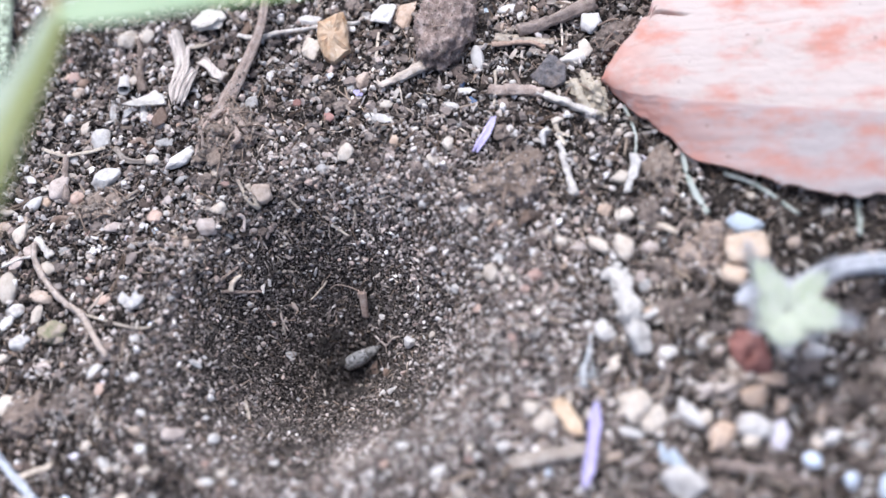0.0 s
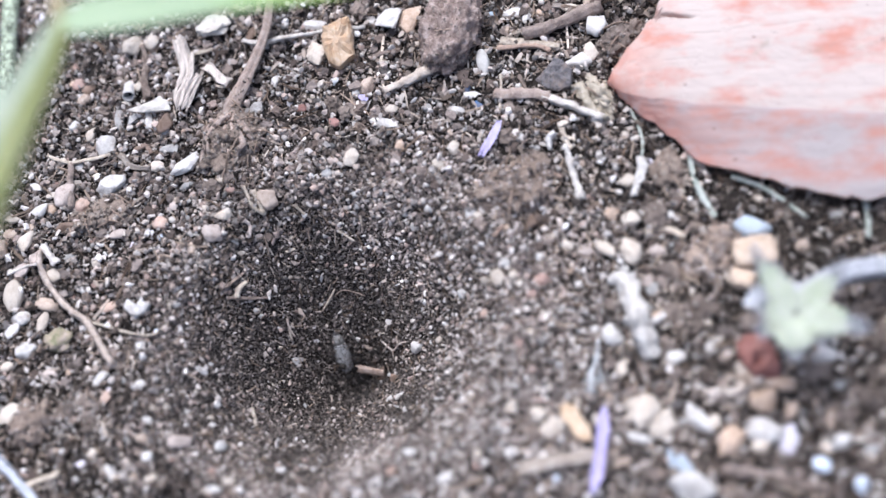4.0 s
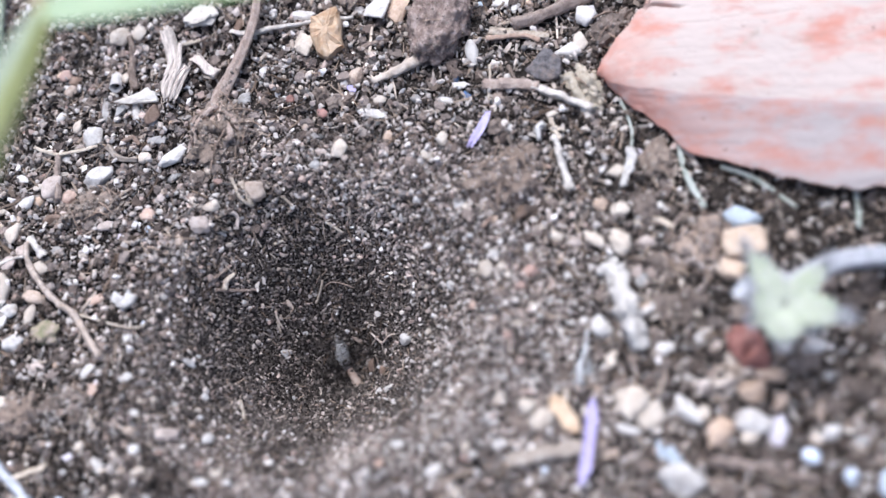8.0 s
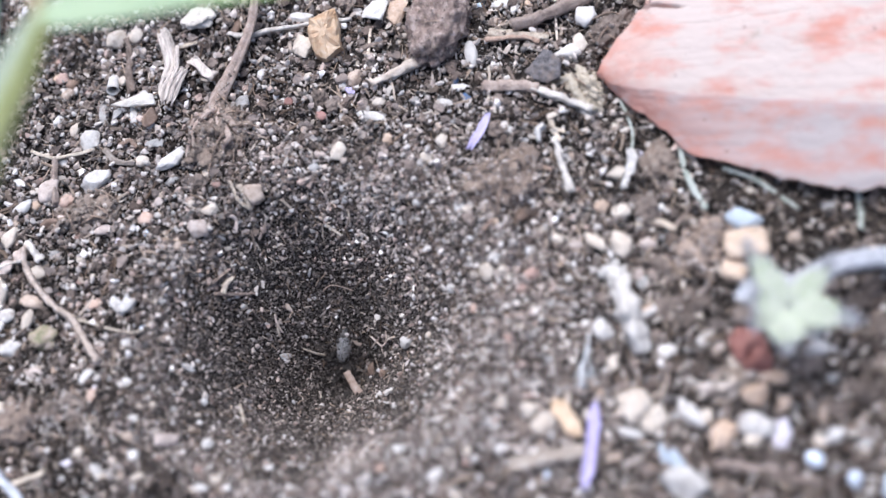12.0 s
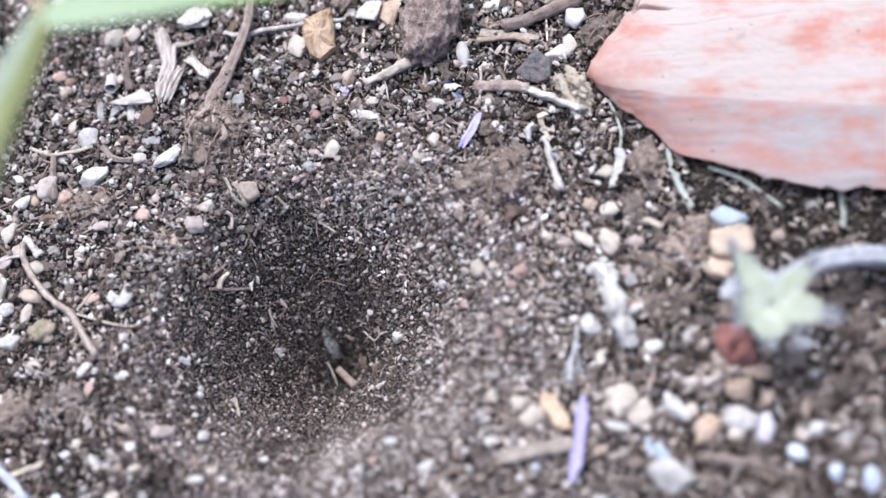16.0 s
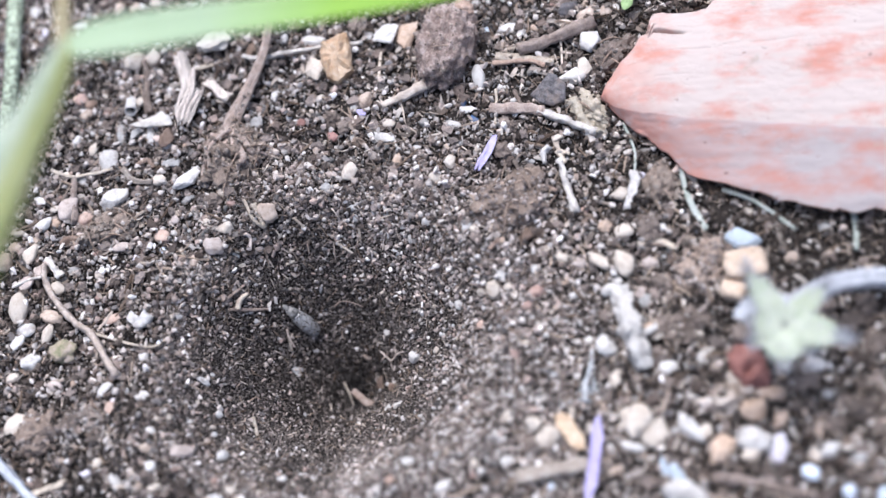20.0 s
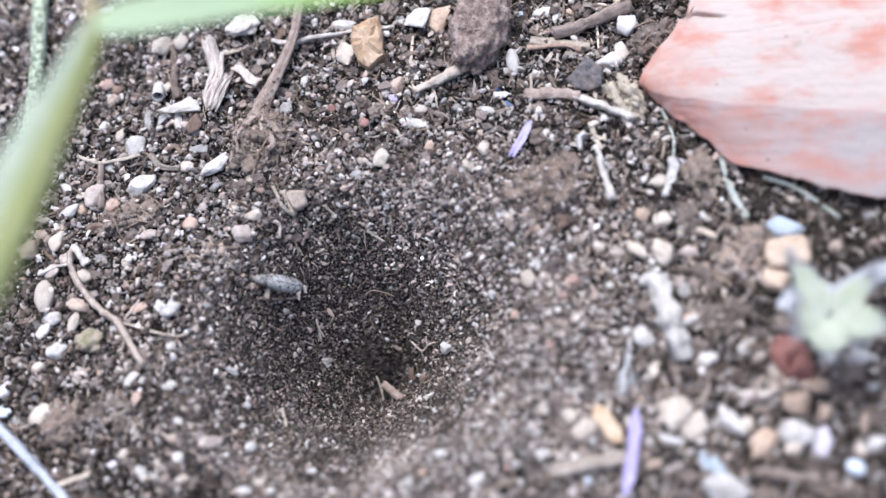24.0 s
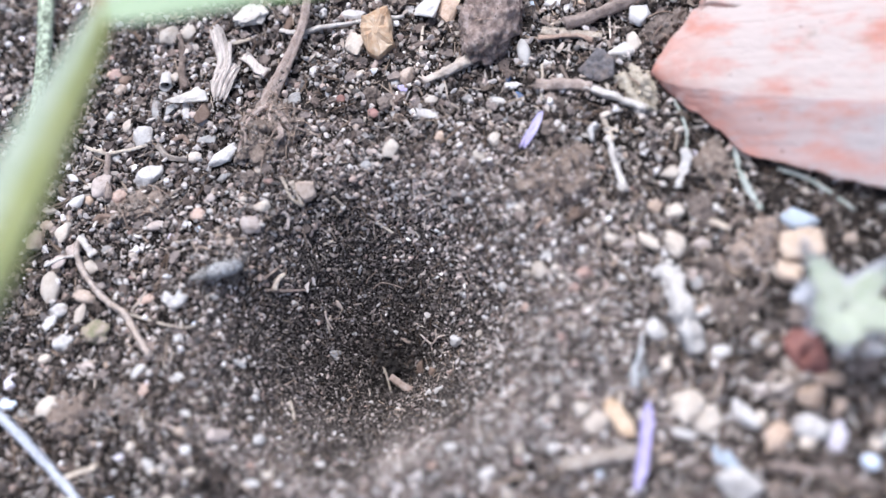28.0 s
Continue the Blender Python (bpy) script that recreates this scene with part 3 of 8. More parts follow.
pebble(-14.2, 34.6, 3.4, 2.8, 1.8, 60, BEIGE, "a", "pale tan crumb")
pebble(-16.4, 33.9, 2.1, 1.5, 0.9, 80, WHITE, "r", "small white grain")
pebble(-9.5, 29.5, 2.8, 1.9, 1.2, 20, CREAM, "r", "oval cream pebble")
pebble(-11.1, 26.8, 5.6, 2.1, 1.3, -12, WHITE, "r", "long white seed-like pebble")
pebble(-20.5, 27.8, 2.2, 2.1, 1.2, 0, RED, "r", "small reddish pebble")
pebble(-26.6, 31.2, 2.0, 1.7, 1.1, 0, RED, "r", "small reddish pebble")
pebble(-27.8, 31.6, 1.4, 1.2, 0.8, 0, WHITE, "r", "tiny white grain")
pebble(-5.1, 43.7, 1.6, 1.5, 0.9, 0, CREAM, "r", "small cream grain")
pebble(-6.1, 42.3, 1.2, 1.1, 0.7, 0, CREAM, "r", "tiny cream grain")
pebble(2.0, 20.3, 3.0, 2.0, 1.3, 80, CREAM, "r", "cream pebble")
pebble(-4.3, 24.2, 1.6, 1.3, 0.8, 0, WHITE, "r", "small white grain")
pebble(-8.0, 21.6, 3.0, 1.8, 1.2, 75, SAND, "r", "oval sandy pebble")
pebble(-16.9, 19.4, 3.7, 3.1, 2.0, 50, CREAM, "a", "pale blocky stone chip")
pebble(-20.4, 19.6, 2.3, 1.9, 1.2, 0, DUSTY, "r", "small pink pebble")
pebble(-35.8, 32.4, 2.7, 2.5, 1.5, 0, GREY, "r", "grey earth pebble")
pebble(-32.0, 38.0, 2.1, 1.6, 1.0, 40, WHITE, "a", "white grit")
pebble(7.5, 38.1, 5.4, 2.5, 2.0, 97, HUSK, "o", "smooth white oval pebble")
pebble(13.5, 49.0, 4.7, 2.2, 1.4, 12, WHITE, "r", "white oval pebble")
pebble(15.7, 47.5, 2.5, 1.7, 1.1, 70, WHITE, "a", "white grit")
pebble(28.8, 43.9, 4.6, 4.0, 2.6, 80, WHITE, "r", "rounded white pebble")
pebble(24.9, 37.0, 5.5, 3.2, 2.0, 10, WHITE, "a", "white crumbly chip")
pebble(27.3, 38.5, 4.1, 3.4, 2.2, 60, CREAM, "a", "cream stone chip")
pebble(29.9, 24.4, 2.8, 2.4, 1.5, 0, CREAM, "r", "cream pebble at a twig's end")
pebble(5.6, 31.1, 3.6, 1.5, 0.9, 0, WHITE, "a", "thin white flake")
pebble(2.6, 28.2, 3.4, 1.7, 1.1, -25, WHITE, "r", "white oval flake")
pebble(4.5, 32.9, 1.9, 1.2, 0.9, 60, BLUE, "a", "bright blue plastic crumb")
pebble(6.5, 29.0, 2.1, 1.3, 1.0, -40, BLUE, "a", "bright blue plastic crumb")
pebble(14.2, 21.4, 2.0, 1.2, 0.8, 90, WHITE, "r", "tiny white seed")
pebble(7.3, 11.5, 2.8, 2.3, 1.5, 30, CREAM, "r", "cream pebble")
pebble(5.0, 7.2, 2.2, 2.0, 1.2, 0, WHITE, "r", "white pebble")
pebble(6.4, 6.4, 2.0, 1.7, 1.1, 0, CREAM, "r", "cream pebble")
pebble(17.0, -1.9, 2.4, 1.6, 1.0, 90, WHITE, "r", "white oval grain")
pebble(9.4, -5.1, 3.6, 2.8, 1.8, 70, CREAM, "a", "cream crumbly pebble")
pebble(7.1, -4.6, 2.1, 1.8, 1.2, 0, CREAM, "r", "cream pebble")
pebble(21.7, 0.3, 2.6, 2.1, 1.3, -30, CREAM, "r", "pale pebble")
pebble(29.7, 5.6, 2.8, 2.5, 1.5, 0, SAND, "r", "tan pebble")
pebble(32.9, 4.5, 3.5, 3.0, 1.9, 10, CREAM, "a", "cream stone")
pebble(28.4, -0.9, 4.8, 2.9, 1.9, -50, CREAM, "a", "curved cream chip")
pebble(32.6, -1.7, 5.2, 3.7, 2.8, -60, CREAM, "r", "pale cream pebble")
pebble(31.3, -4.5, 2.0, 1.9, 1.1, 0, WHITE, "r", "white pebble")
pebble(17.1, -6.1, 2.9, 2.3, 1.4, 20, PINK, "r", "pinkish pebble")
pebble(23.5, -7.0, 1.7, 1.5, 0.9, 0, WHITE, "r", "small white grain")
pebble(12.1, -5.1, 1.7, 1.6, 1.0, 0, CREAM, "r", "small cream grain")
pebble(53.3, 1.6, 6.5, 4.7, 3.0, 5, BLUEGREY, "a", "light blue-grey stone")
pebble(53.3, -3.9, 7.8, 5.6, 5.0, 4, YELLOW, "b", "blocky peach-coloured sandy stone")
pebble(51.0, -8.0, 4.2, 4.4, 3.4, 70, YELLOW, "b", "smaller peach-coloured block of sandy stone")
pebble(-77.2, -7.7, 3.5, 3.1, 1.9, 0, WHITE, "r", "white pebble")
pebble(-75.5, -14.0, 4.1, 3.1, 2.0, 10, WHITE, "r", "white pebble")
pebble(-69.8, -12.5, 6.6, 4.7, 3.0, 10, MOSS, "p", "mossy olive stone")
pebble(-54.2, -13.9, 2.7, 1.8, 1.1, 80, WHITE, "r", "white pebble")
pebble(-60.8, -19.9, 3.5, 2.5, 1.6, 35, WHITE, "a", "white crumbly chip")
pebble(-53.1, -21.8, 2.2, 1.9, 1.2, 0, WHITE, "r", "white pebble")
pebble(-48.2, -25.7, 1.6, 1.4, 0.9, 70, CREAM, "r", "small cream grain")
pebble(-41.5, -23.6, 1.6, 1.5, 0.9, 0, WHITE, "r", "small white grain")
pebble(-50.7, -34.9, 2.3, 2.2, 1.3, 0, WHITE, "r", "white pebble")
pebble(-57.0, -37.3, 3.4, 2.1, 1.4, -45, WHITE, "a", "white crumbly chip")
pebble(-60.6, -33.9, 2.2, 1.8, 1.2, 50, CREAM, "r", "cream pebble")
pebble(-39.7, -32.0, 2.7, 2.2, 1.4, 60, WHITE, "r", "white pebble")
pebble(-36.3, -39.4, 2.2, 2.1, 1.2, 0, CREAM, "r", "cream pebble")
pebble(-51.1, -28.6, 1.9, 1.8, 1.1, 0, WHITE, "r", "white grain")
pebble(-50.3, -26.2, 1.7, 1.4, 0.9, 0, CREAM, "r", "cream grain")
pebble(-54.4, -31.8, 1.8, 1.1, 0.7, -10, WHITE, "r", "flat white grain")
pebble(-51.6, -31.7, 3.4, 1.9, 1.2, 0, BEIGE, "r", "flat beige pebble")
pebble(-45.3, -32.2, 4.6, 2.6, 1.6, 10, DUSTY, "r", "flat dusty pink pebble")
pebble(-44.2, -17.9, 3.0, 1.5, 0.9, 0, WHITE, "a", "white flake")
pebble(-39.2, -40.9, 3.8, 2.0, 1.3, 10, WHITE, "r", "white oval pebble")
pebble(52.1, -21.8, 9.2, 6.4, 4.0, -66, BRICK, "p", "brick-red lump with a deep crease")
pebble(38.5, -20.9, 5.0, 2.7, 1.8, 20, WHITE, "r", "white oval pebble")
pebble(44.9, -19.4, 2.8, 2.2, 1.4, 0, WHITE, "r", "white pebble")
pebble(62.7, -22.1, 4.2, 3.0, 1.9, 0, WHITE, "r", "white pebble")
pebble(49.2, -23.1, 2.3, 2.1, 1.3, 0, CREAM, "r", "cream grain")
pebble(55.6, -26.3, 5.4, 2.8, 1.8, -15, SAND, "r", "tan nut-like pebble")
pebble(52.5, -29.1, 4.9, 4.1, 2.6, 10, SAND, "r", "tan rounded pebble")
pebble(52.2, -34.1, 6.2, 4.5, 2.9, -10, WHITE, "r", "large white pebble")
pebble(55.8, -35.6, 5.3, 3.5, 2.2, 80, LILAC, "a", "pale lilac-white chip")
pebble(51.5, -36.3, 3.8, 2.8, 1.8, 10, CREAM, "a", "cream chip")
pebble(32.9, -29.9, 6.7, 5.8, 3.7, 60, CREAM, "r", "large cream pebble")
pebble(35.9, -32.4, 5.7, 4.5, 2.9, 65, CREAM, "r", "cream-grey pebble")
pebble(32.0, -34.3, 5.2, 1.8, 1.2, -20, WHITE, "r", "long white pebble")
pebble(41.7, -31.7, 6.7, 3.4, 2.2, -60, WHITE, "a", "crooked white chip")
pebble(44.2, -32.3, 3.2, 2.4, 1.5, 40, CREAM, "r", "cream pebble")
pebble(46.5, -35.7, 5.9, 4.0, 2.6, 65, SAND, "a", "tan flat chip")
pebble(39.2, -39.4, 4.9, 2.3, 1.5, -60, BLUEGREY, "r", "pale blue oval petal-like chip")
pebble(37.2, -38.3, 4.3, 1.7, 1.1, -70, BLUEGREY, "r", "pale blue-green slim chip")
pebble(40.1, -43.2, 8.0, 5.7, 3.6, -20, WHITE, "a", "blocky white stone")
pebble(60.6, -40.0, 3.2, 2.9, 1.8, 0, PALEBLUE, "r", "pale blue bead-like grain")
pebble(64.0, -36.2, 4.0, 2.9, 1.9, 20, WHITE, "r", "white pebble")
pebble(61.4, -37.1, 3.6, 2.7, 1.7, 80, CREAM, "a", "cream chip")
pebble(68.4, -37.8, 2.9, 2.6, 1.6, 0, GREY, "r", "grey pebble")
pebble(66.4, -43.4, 3.3, 2.6, 1.7, 80, PALEBLUE, "r", "blue bead-like grain")
pebble(64.8, -26.9, 2.3, 1.9, 1.2, 0, GREY, "r", "grey-blue grain")
pebble(-5.9, -35.4, 3.1, 2.2, 1.4, -15, WHITE, "r", "white pebble")
pebble(0.4, -40.2, 3.9, 2.1, 1.4, 35, WHITE, "r", "white oval pebble")
pebble(-28.9, -36.4, 2.0, 1.9, 1.1, 0, WHITE, "r", "white pebble")
pebble(15.9, -30.2, 3.1, 2.9, 1.8, 0, CREAM, "r", "cream pebble")
pebble(18.2, -32.5, 4.5, 3.8, 2.4, 30, CREAM, "r", "cream pebble")
pebble(-7.6, -10.6, 2.9, 2.5, 1.9, 0, WHITE, "a", "white pebble on the pit wall")
pebble(-13.6, -18.7, 1.5, 1.1, 0.9, 30, WHITE, "a", "small white grain on the pit wall")
pebble(-11.5, -19.1, 1.6, 1.2, 0.9, 60, WHITE, "a", "small white grain on the pit wall")
pebble(-24.9, 2.2, 2.2, 0.8, 0.7, 85, WHITE, "a", "slim white flake on the pit wall")
pebble(-36.4, -4.8, 1.2, 1.0, 0.8, 20, WHITE, "a", "small white grain on the pit wall")
pebble(-35.6, -5.6, 1.1, 0.9, 0.8, 70, WHITE, "a", "small white grain on the pit wall")
pebble(-29.3, -3.4, 2.4, 1.2, 0.7, -35, BEIGE, "a", "flat beige flake on the pit wall")
pebble(-15.9, -12.1, 3.2, 2.0, 1.2, 50, BROWN, "a", "flat brown flake at the pit bottom")
pebble(-13.4, -13.9, 2.2, 1.8, 1.2, 20, BROWN, "a", "brown crumb at the pit bottom")
pebble(-18.4, -7.6, 2.4, 1.0, 0.7, -25, BEIGE, "a", "pale flake near the pit bottom")
pebble(-2.8, -11.0, 1.7, 1.4, 0.9, 0, CREAM, "r", "cream grain on the pit wall")
pebble(-12.0, -18.6, 1.6, 1.1, 0.7, 20, WHITE, "a", "white grain low in the pit")
pebble(-10.7, -18.6, 1.1, 1.1, 0.6, 0, WHITE, "r", "tiny white grain low in the pit")
pebble(-62.2, 17.1, 5.6, 4.6, 3.0, 70, WHITE, "a", "knobbly white stone")
pebble(-68.0, 14.0, 3.4, 2.9, 1.9, 20, ORANGE, "r", "orange-pink pebble")
pebble(-71.4, 15.9, 4.9, 3.7, 2.3, 80, DUSTY, "r", "dusty pink pebble")
pebble(-52.3, 9.2, 3.0, 2.6, 1.7, 0, ORANGE, "r", "orange-pink pebble")
pebble(-40.3, 9.8, 3.6, 2.6, 1.7, 10, CREAM, "a", "pale crumb")
pebble(-32.2, 12.9, 4.5, 3.8, 2.4, -40, BEIGE, "a", "flat beige stone chip")
pebble(-40.8, 17.9, 3.6, 2.4, 1.6, 20, CREAM, "r", "oval cream pebble")
pebble(-48.4, 20.8, 6.6, 3.7, 2.3, 38, WHITE, "a", "angular white stone")
pebble(-79.2, -3.4, 6.6, 3.9, 2.7, 95, CREAM, "o", "large cream and tan pebble")
pebble(-72.3, -5.6, 4.5, 2.6, 1.7, -20, BEIGE, "r", "beige oval pebble")
pebble(-73.9, 13.5, 2.2, 2.0, 1.2, 0, SAND, "r", "yellow-tan pebble")
pebble(-76.0, 13.1, 4.1, 2.7, 1.7, 40, WHITE, "r", "white pebble")
pebble(-78.0, 7.2, 4.8, 2.7, 1.7, 75, CREAM, "r", "cream pebble")
pebble(-81.4, 8.8, 2.9, 2.4, 1.6, 0, BEIGE, "r", "beige pebble")
pebble(-50.0, 13.6, 1.9, 1.7, 1.1, 0, CREAM, "r", "cream grain")
pebble(-69.6, 22.1, 2.2, 1.8, 1.2, 0, WHITE, "r", "white grain")
pebble(11.0, -2.6, 2.0, 1.9, 1.1, 0, WHITE, "r", "white grain")
pebble(-2.8, 9.1, 1.8, 1.6, 1.0, 0, WHITE, "r", "white grain")
pebble(2.3, -5.1, 2.1, 2.0, 1.2, 0, WHITE, "r", "white grain")
pebble(39.6, 5.1, 1.8, 1.7, 1.0, 0, WHITE, "r", "white grain")
pebble(12.9, -17.8, 1.8, 1.7, 1.0, 0, PINK, "r", "pink grain")
pebble(6.7, -10.1, 1.9, 1.7, 1.1, 0, ORANGE, "r", "orange-pink grain")
pebble(-36.2, -4.9, 1.2, 1.4, 0.7, 60, CREAM, "a", "white grain on the pit wall")
pebble(-33.2, -10.0, 1.1, 0.8, 0.5, 0, CREAM, "a", "white grain on the pit wall")
pebble(-30.7, -11.6, 1.7, 2.5, 0.9, 80, GREY, "a", "grey grain on the pit wall")
pebble(-19.5, -14.2, 1.3, 0.9, 0.5, 0, CREAM, "a", "tiny white grain in the pit")
pebble(-27.4, -7.4, 0.8, 1.2, 0.5, 70, WHITE, "a", "tiny white grain in the pit")
pebble(-70.4, 36.3, 2.7, 2.0, 1.2, 80, WHITE, "a", "angular white chip")
pebble(-66.0, 36.9, 1.4, 0.9, 0.5, 0, WHITE, "r", "tiny white grain")
pebble(-76.3, 31.4, 1.7, 1.3, 0.8, 0, CREAM, "r", "small cream grain")
pebble(-71.8, 28.1, 0.9, 0.8, 0.5, 0, WHITE, "r", "tiny white grain")
pebble(-75.0, 26.5, 1.4, 1.1, 0.7, 0, CREAM, "r", "small cream grain")
pebble(-72.6, 22.9, 2.1, 1.8, 1.1, 30, CREAM, "r", "cream pebble at a thin stalk")
pebble(-75.7, 20.3, 1.2, 0.9, 0.5, 0, WHITE, "r", "tiny white grain")
pebble(-77.5, 18.4, 3.5, 1.8, 1.1, -30, WHITE, "a", "broken white chip")
pebble(-73.9, 16.3, 2.3, 1.6, 1.0, 0, CREAM, "r", "cream pebble")
pebble(-53.8, 20.9, 2.7, 2.4, 1.5, 0, CREAM, "r", "round beige-cream pebble")
pebble(-48.4, 16.9, 3.2, 1.9, 1.2, 10, GREY, "a", "grey crumbly stone chip")
pebble(-50.0, 12.4, 1.9, 1.7, 1.0, 0, DUSTY, "r", "dusty pink pebble")
pebble(-47.4, 13.4, 1.6, 1.2, 0.7, 0, WHITE, "a", "white grit")
pebble(-43.7, 11.4, 1.8, 1.3, 0.8, 0, CREAM, "r", "small cream grain")
pebble(-51.8, 24.7, 3.7, 1.9, 1.2, -10, GREY, "a", "flat grey stone chip")
pebble(-81.1, 11.8, 3.4, 1.9, 1.2, -10, CREAM, "r", "flat cream pebble")
pebble(-82.8, 5.4, 4.2, 3.6, 2.2, 40, BEIGE, "r", "tan rounded stone")
pebble(-77.1, 10.1, 1.9, 1.5, 0.9, 80, BEIGE, "r", "beige pebble")
pebble(-78.0, 1.2, 3.4, 2.8, 1.8, 20, DUSTY, "p", "dusty beige stone")
pebble(-75.7, 3.7, 2.8, 2.3, 1.4, 30, DUSTY, "r", "dusty pink-beige pebble")
pebble(-72.1, 0.1, 3.3, 2.8, 1.8, -50, CREAM, "r", "pinkish-cream pebble beside a root")
pebble(-69.8, 3.7, 2.7, 1.5, 0.9, 20, GREY, "r", "flat grey pebble")
pebble(-70.8, 9.7, 4.0, 2.1, 1.3, -5, BROWN, "a", "brown bark-like chunk")
pebble(-60.2, 7.4, 3.4, 2.0, 1.2, 15, DUSTY, "r", "flat dusty pebble")
pebble(-57.2, 5.2, 1.9, 1.5, 0.9, 90, LILAC, "a", "pale lilac chip")
pebble(-52.2, 6.7, 1.6, 1.3, 0.8, 60, PALEBLUE, "r", "bluish white grain")
pebble(-48.2, 5.7, 2.0, 1.0, 0.7, -60, CREAM, "a", "slim cream chip")
pebble(-45.9, 3.5, 2.3, 2.1, 1.3, 60, BEIGE, "a", "pale earthy chip")
pebble(-49.1, 3.5, 1.4, 1.3, 0.8, 0, DUSTY, "r", "dusty pink grain")
pebble(-52.3, 3.5, 1.6, 1.1, 0.7, 0, DUSTY, "r", "dusty pink grain")
pebble(-42.1, 6.3, 4.8, 3.7, 2.3, -40, DUSTY, "p", "large pale earthy stone")
pebble(-59.6, -1.5, 1.5, 1.4, 0.8, 0, WHITE, "r", "white grain")
pebble(-56.6, -3.5, 1.6, 1.2, 0.8, 0, CREAM, "r", "cream grain")
pebble(-54.6, -2.5, 1.2, 1.0, 0.6, 0, WHITE, "r", "small white grain")
pebble(-51.2, -6.0, 1.3, 1.2, 0.8, 0, DUSTY, "r", "dusty grain")
pebble(-49.3, -6.9, 1.2, 1.2, 0.8, 0, CREAM, "r", "cream grain")
pebble(-47.9, -6.9, 1.5, 1.0, 0.6, 20, WHITE, "r", "white grain")
pebble(-49.3, -3.9, 0.9, 0.9, 0.6, 0, WHITE, "r", "tiny white grain")
pebble(-42.5, -1.5, 1.0, 0.9, 0.6, 0, WHITE, "r", "tiny white grain")
pebble(-60.8, -6.4, 3.7, 2.0, 1.2, 15, ORANGE, "a", "flat orange-pink crumb")
pebble(-62.8, -8.7, 1.2, 1.0, 0.6, 0, DUSTY, "r", "dusty pink grain")
pebble(-51.1, -11.7, 1.5, 1.2, 0.8, 40, PALEBLUE, "r", "bluish white grain")
pebble(-73.1, -8.9, 4.6, 2.2, 1.3, 75, CREAM, "r", "curved cream pebble")
pebble(-78.8, -10.2, 4.6, 2.5, 1.5, 38, WHITE, "r", "long white pebble")
pebble(-78.9, -16.9, 2.8, 2.1, 1.3, 25, CREAM, "r", "cream pebble")
pebble(-70.5, -18.6, 2.8, 2.2, 1.4, 0, DUSTY, "r", "dusty pale pebble")
pebble(-67.0, -18.2, 2.1, 1.4, 0.9, 80, SAND, "r", "tan pebble")
pebble(-62.5, -16.8, 1.4, 1.2, 0.8, 0, WHITE, "r", "white grain")
pebble(-58.8, -22.5, 1.2, 1.2, 0.7, 0, LILAC, "r", "pale lilac grain")
pebble(-59.0, -23.8, 2.7, 2.4, 1.5, 40, ORANGE, "a", "orange-pink crumb")
pebble(-66.6, -24.7, 1.7, 1.3, 0.8, 0, PALEBLUE, "r", "bluish white grain")
pebble(-64.9, -25.1, 2.5, 1.4, 0.9, -25, CREAM, "r", "cream oval pebble")
pebble(-76.8, -26.1, 4.8, 4.0, 2.6, 48, CREAM, "o", "large cream pebble in a clod")
pebble(-61.5, -30.6, 1.5, 1.2, 0.7, 0, CREAM, "r", "small cream grain")
pebble(-62.8, -35.4, 2.4, 1.5, 0.9, 10, LILAC, "r", "pale lilac pebble")
pebble(-47.7, -31.3, 1.1, 1.0, 0.6, 0, WHITE, "r", "tiny white grain")
pebble(-44.7, -22.1, 1.0, 1.0, 0.6, 0, CREAM, "r", "tiny cream grain")
pebble(-45.5, -26.0, 1.3, 0.9, 0.6, 20, WHITE, "r", "tiny white grain")
pebble(-42.1, -26.3, 1.7, 1.0, 0.6, 10, CREAM, "r", "small cream grain")
pebble(-41.7, -27.7, 1.2, 1.0, 0.6, 0, WHITE, "r", "tiny white grain")
pebble(-42.5, -29.4, 1.5, 1.2, 0.7, -20, BEIGE, "r", "beige grain")
pebble(-43.0, -16.3, 1.0, 0.8, 0.5, 0, WHITE, "r", "tiny white grain")
pebble(-21.3, 16.9, 2.1, 2.0, 1.2, 0, GREY, "r", "grey pebble")
pebble(-22.7, 19.2, 1.2, 0.9, 0.6, 80, WHITE, "r", "tiny white grain")
pebble(-15.6, 22.8, 1.1, 1.0, 0.6, 0, WHITE, "a", "tiny white grit")
pebble(-16.7, 13.3, 1.4, 1.3, 0.8, 0, WHITE, "r", "small white grain")
pebble(-16.3, 11.8, 1.6, 1.1, 0.7, 70, WHITE, "r", "small white grain")
pebble(-12.7, 12.4, 0.9, 0.9, 0.6, 0, WHITE, "r", "tiny white grain")
pebble(-10.3, 11.7, 1.6, 1.0, 0.6, 0, GREY, "r", "pale grey grain")
pebble(-6.0, 11.3, 1.1, 1.0, 0.6, 0, WHITE, "r", "small white grain")
pebble(-7.4, 9.5, 1.3, 1.0, 0.6, 0, WHITE, "r", "small white grain")
pebble(-0.6, 17.3, 3.1, 2.0, 1.2, -38, CREAM, "r", "pinkish-cream pebble")
pebble(-13.6, 15.2, 1.8, 0.8, 0.5, -25, WHITE, "a", "thin white flake")
pebble(-30.9, 15.7, 1.6, 0.9, 0.6, 0, DUSTY, "a", "dusty flake")
pebble(-39.5, 15.1, 1.8, 1.4, 0.9, 0, PINK, "r", "pink pebble")
pebble(-39.7, 12.3, 1.7, 1.2, 0.7, 0, WHITE, "r", "small white grain")
pebble(-0.6, 10.7, 1.1, 1.0, 0.6, 0, WHITE, "r", "small white grain")
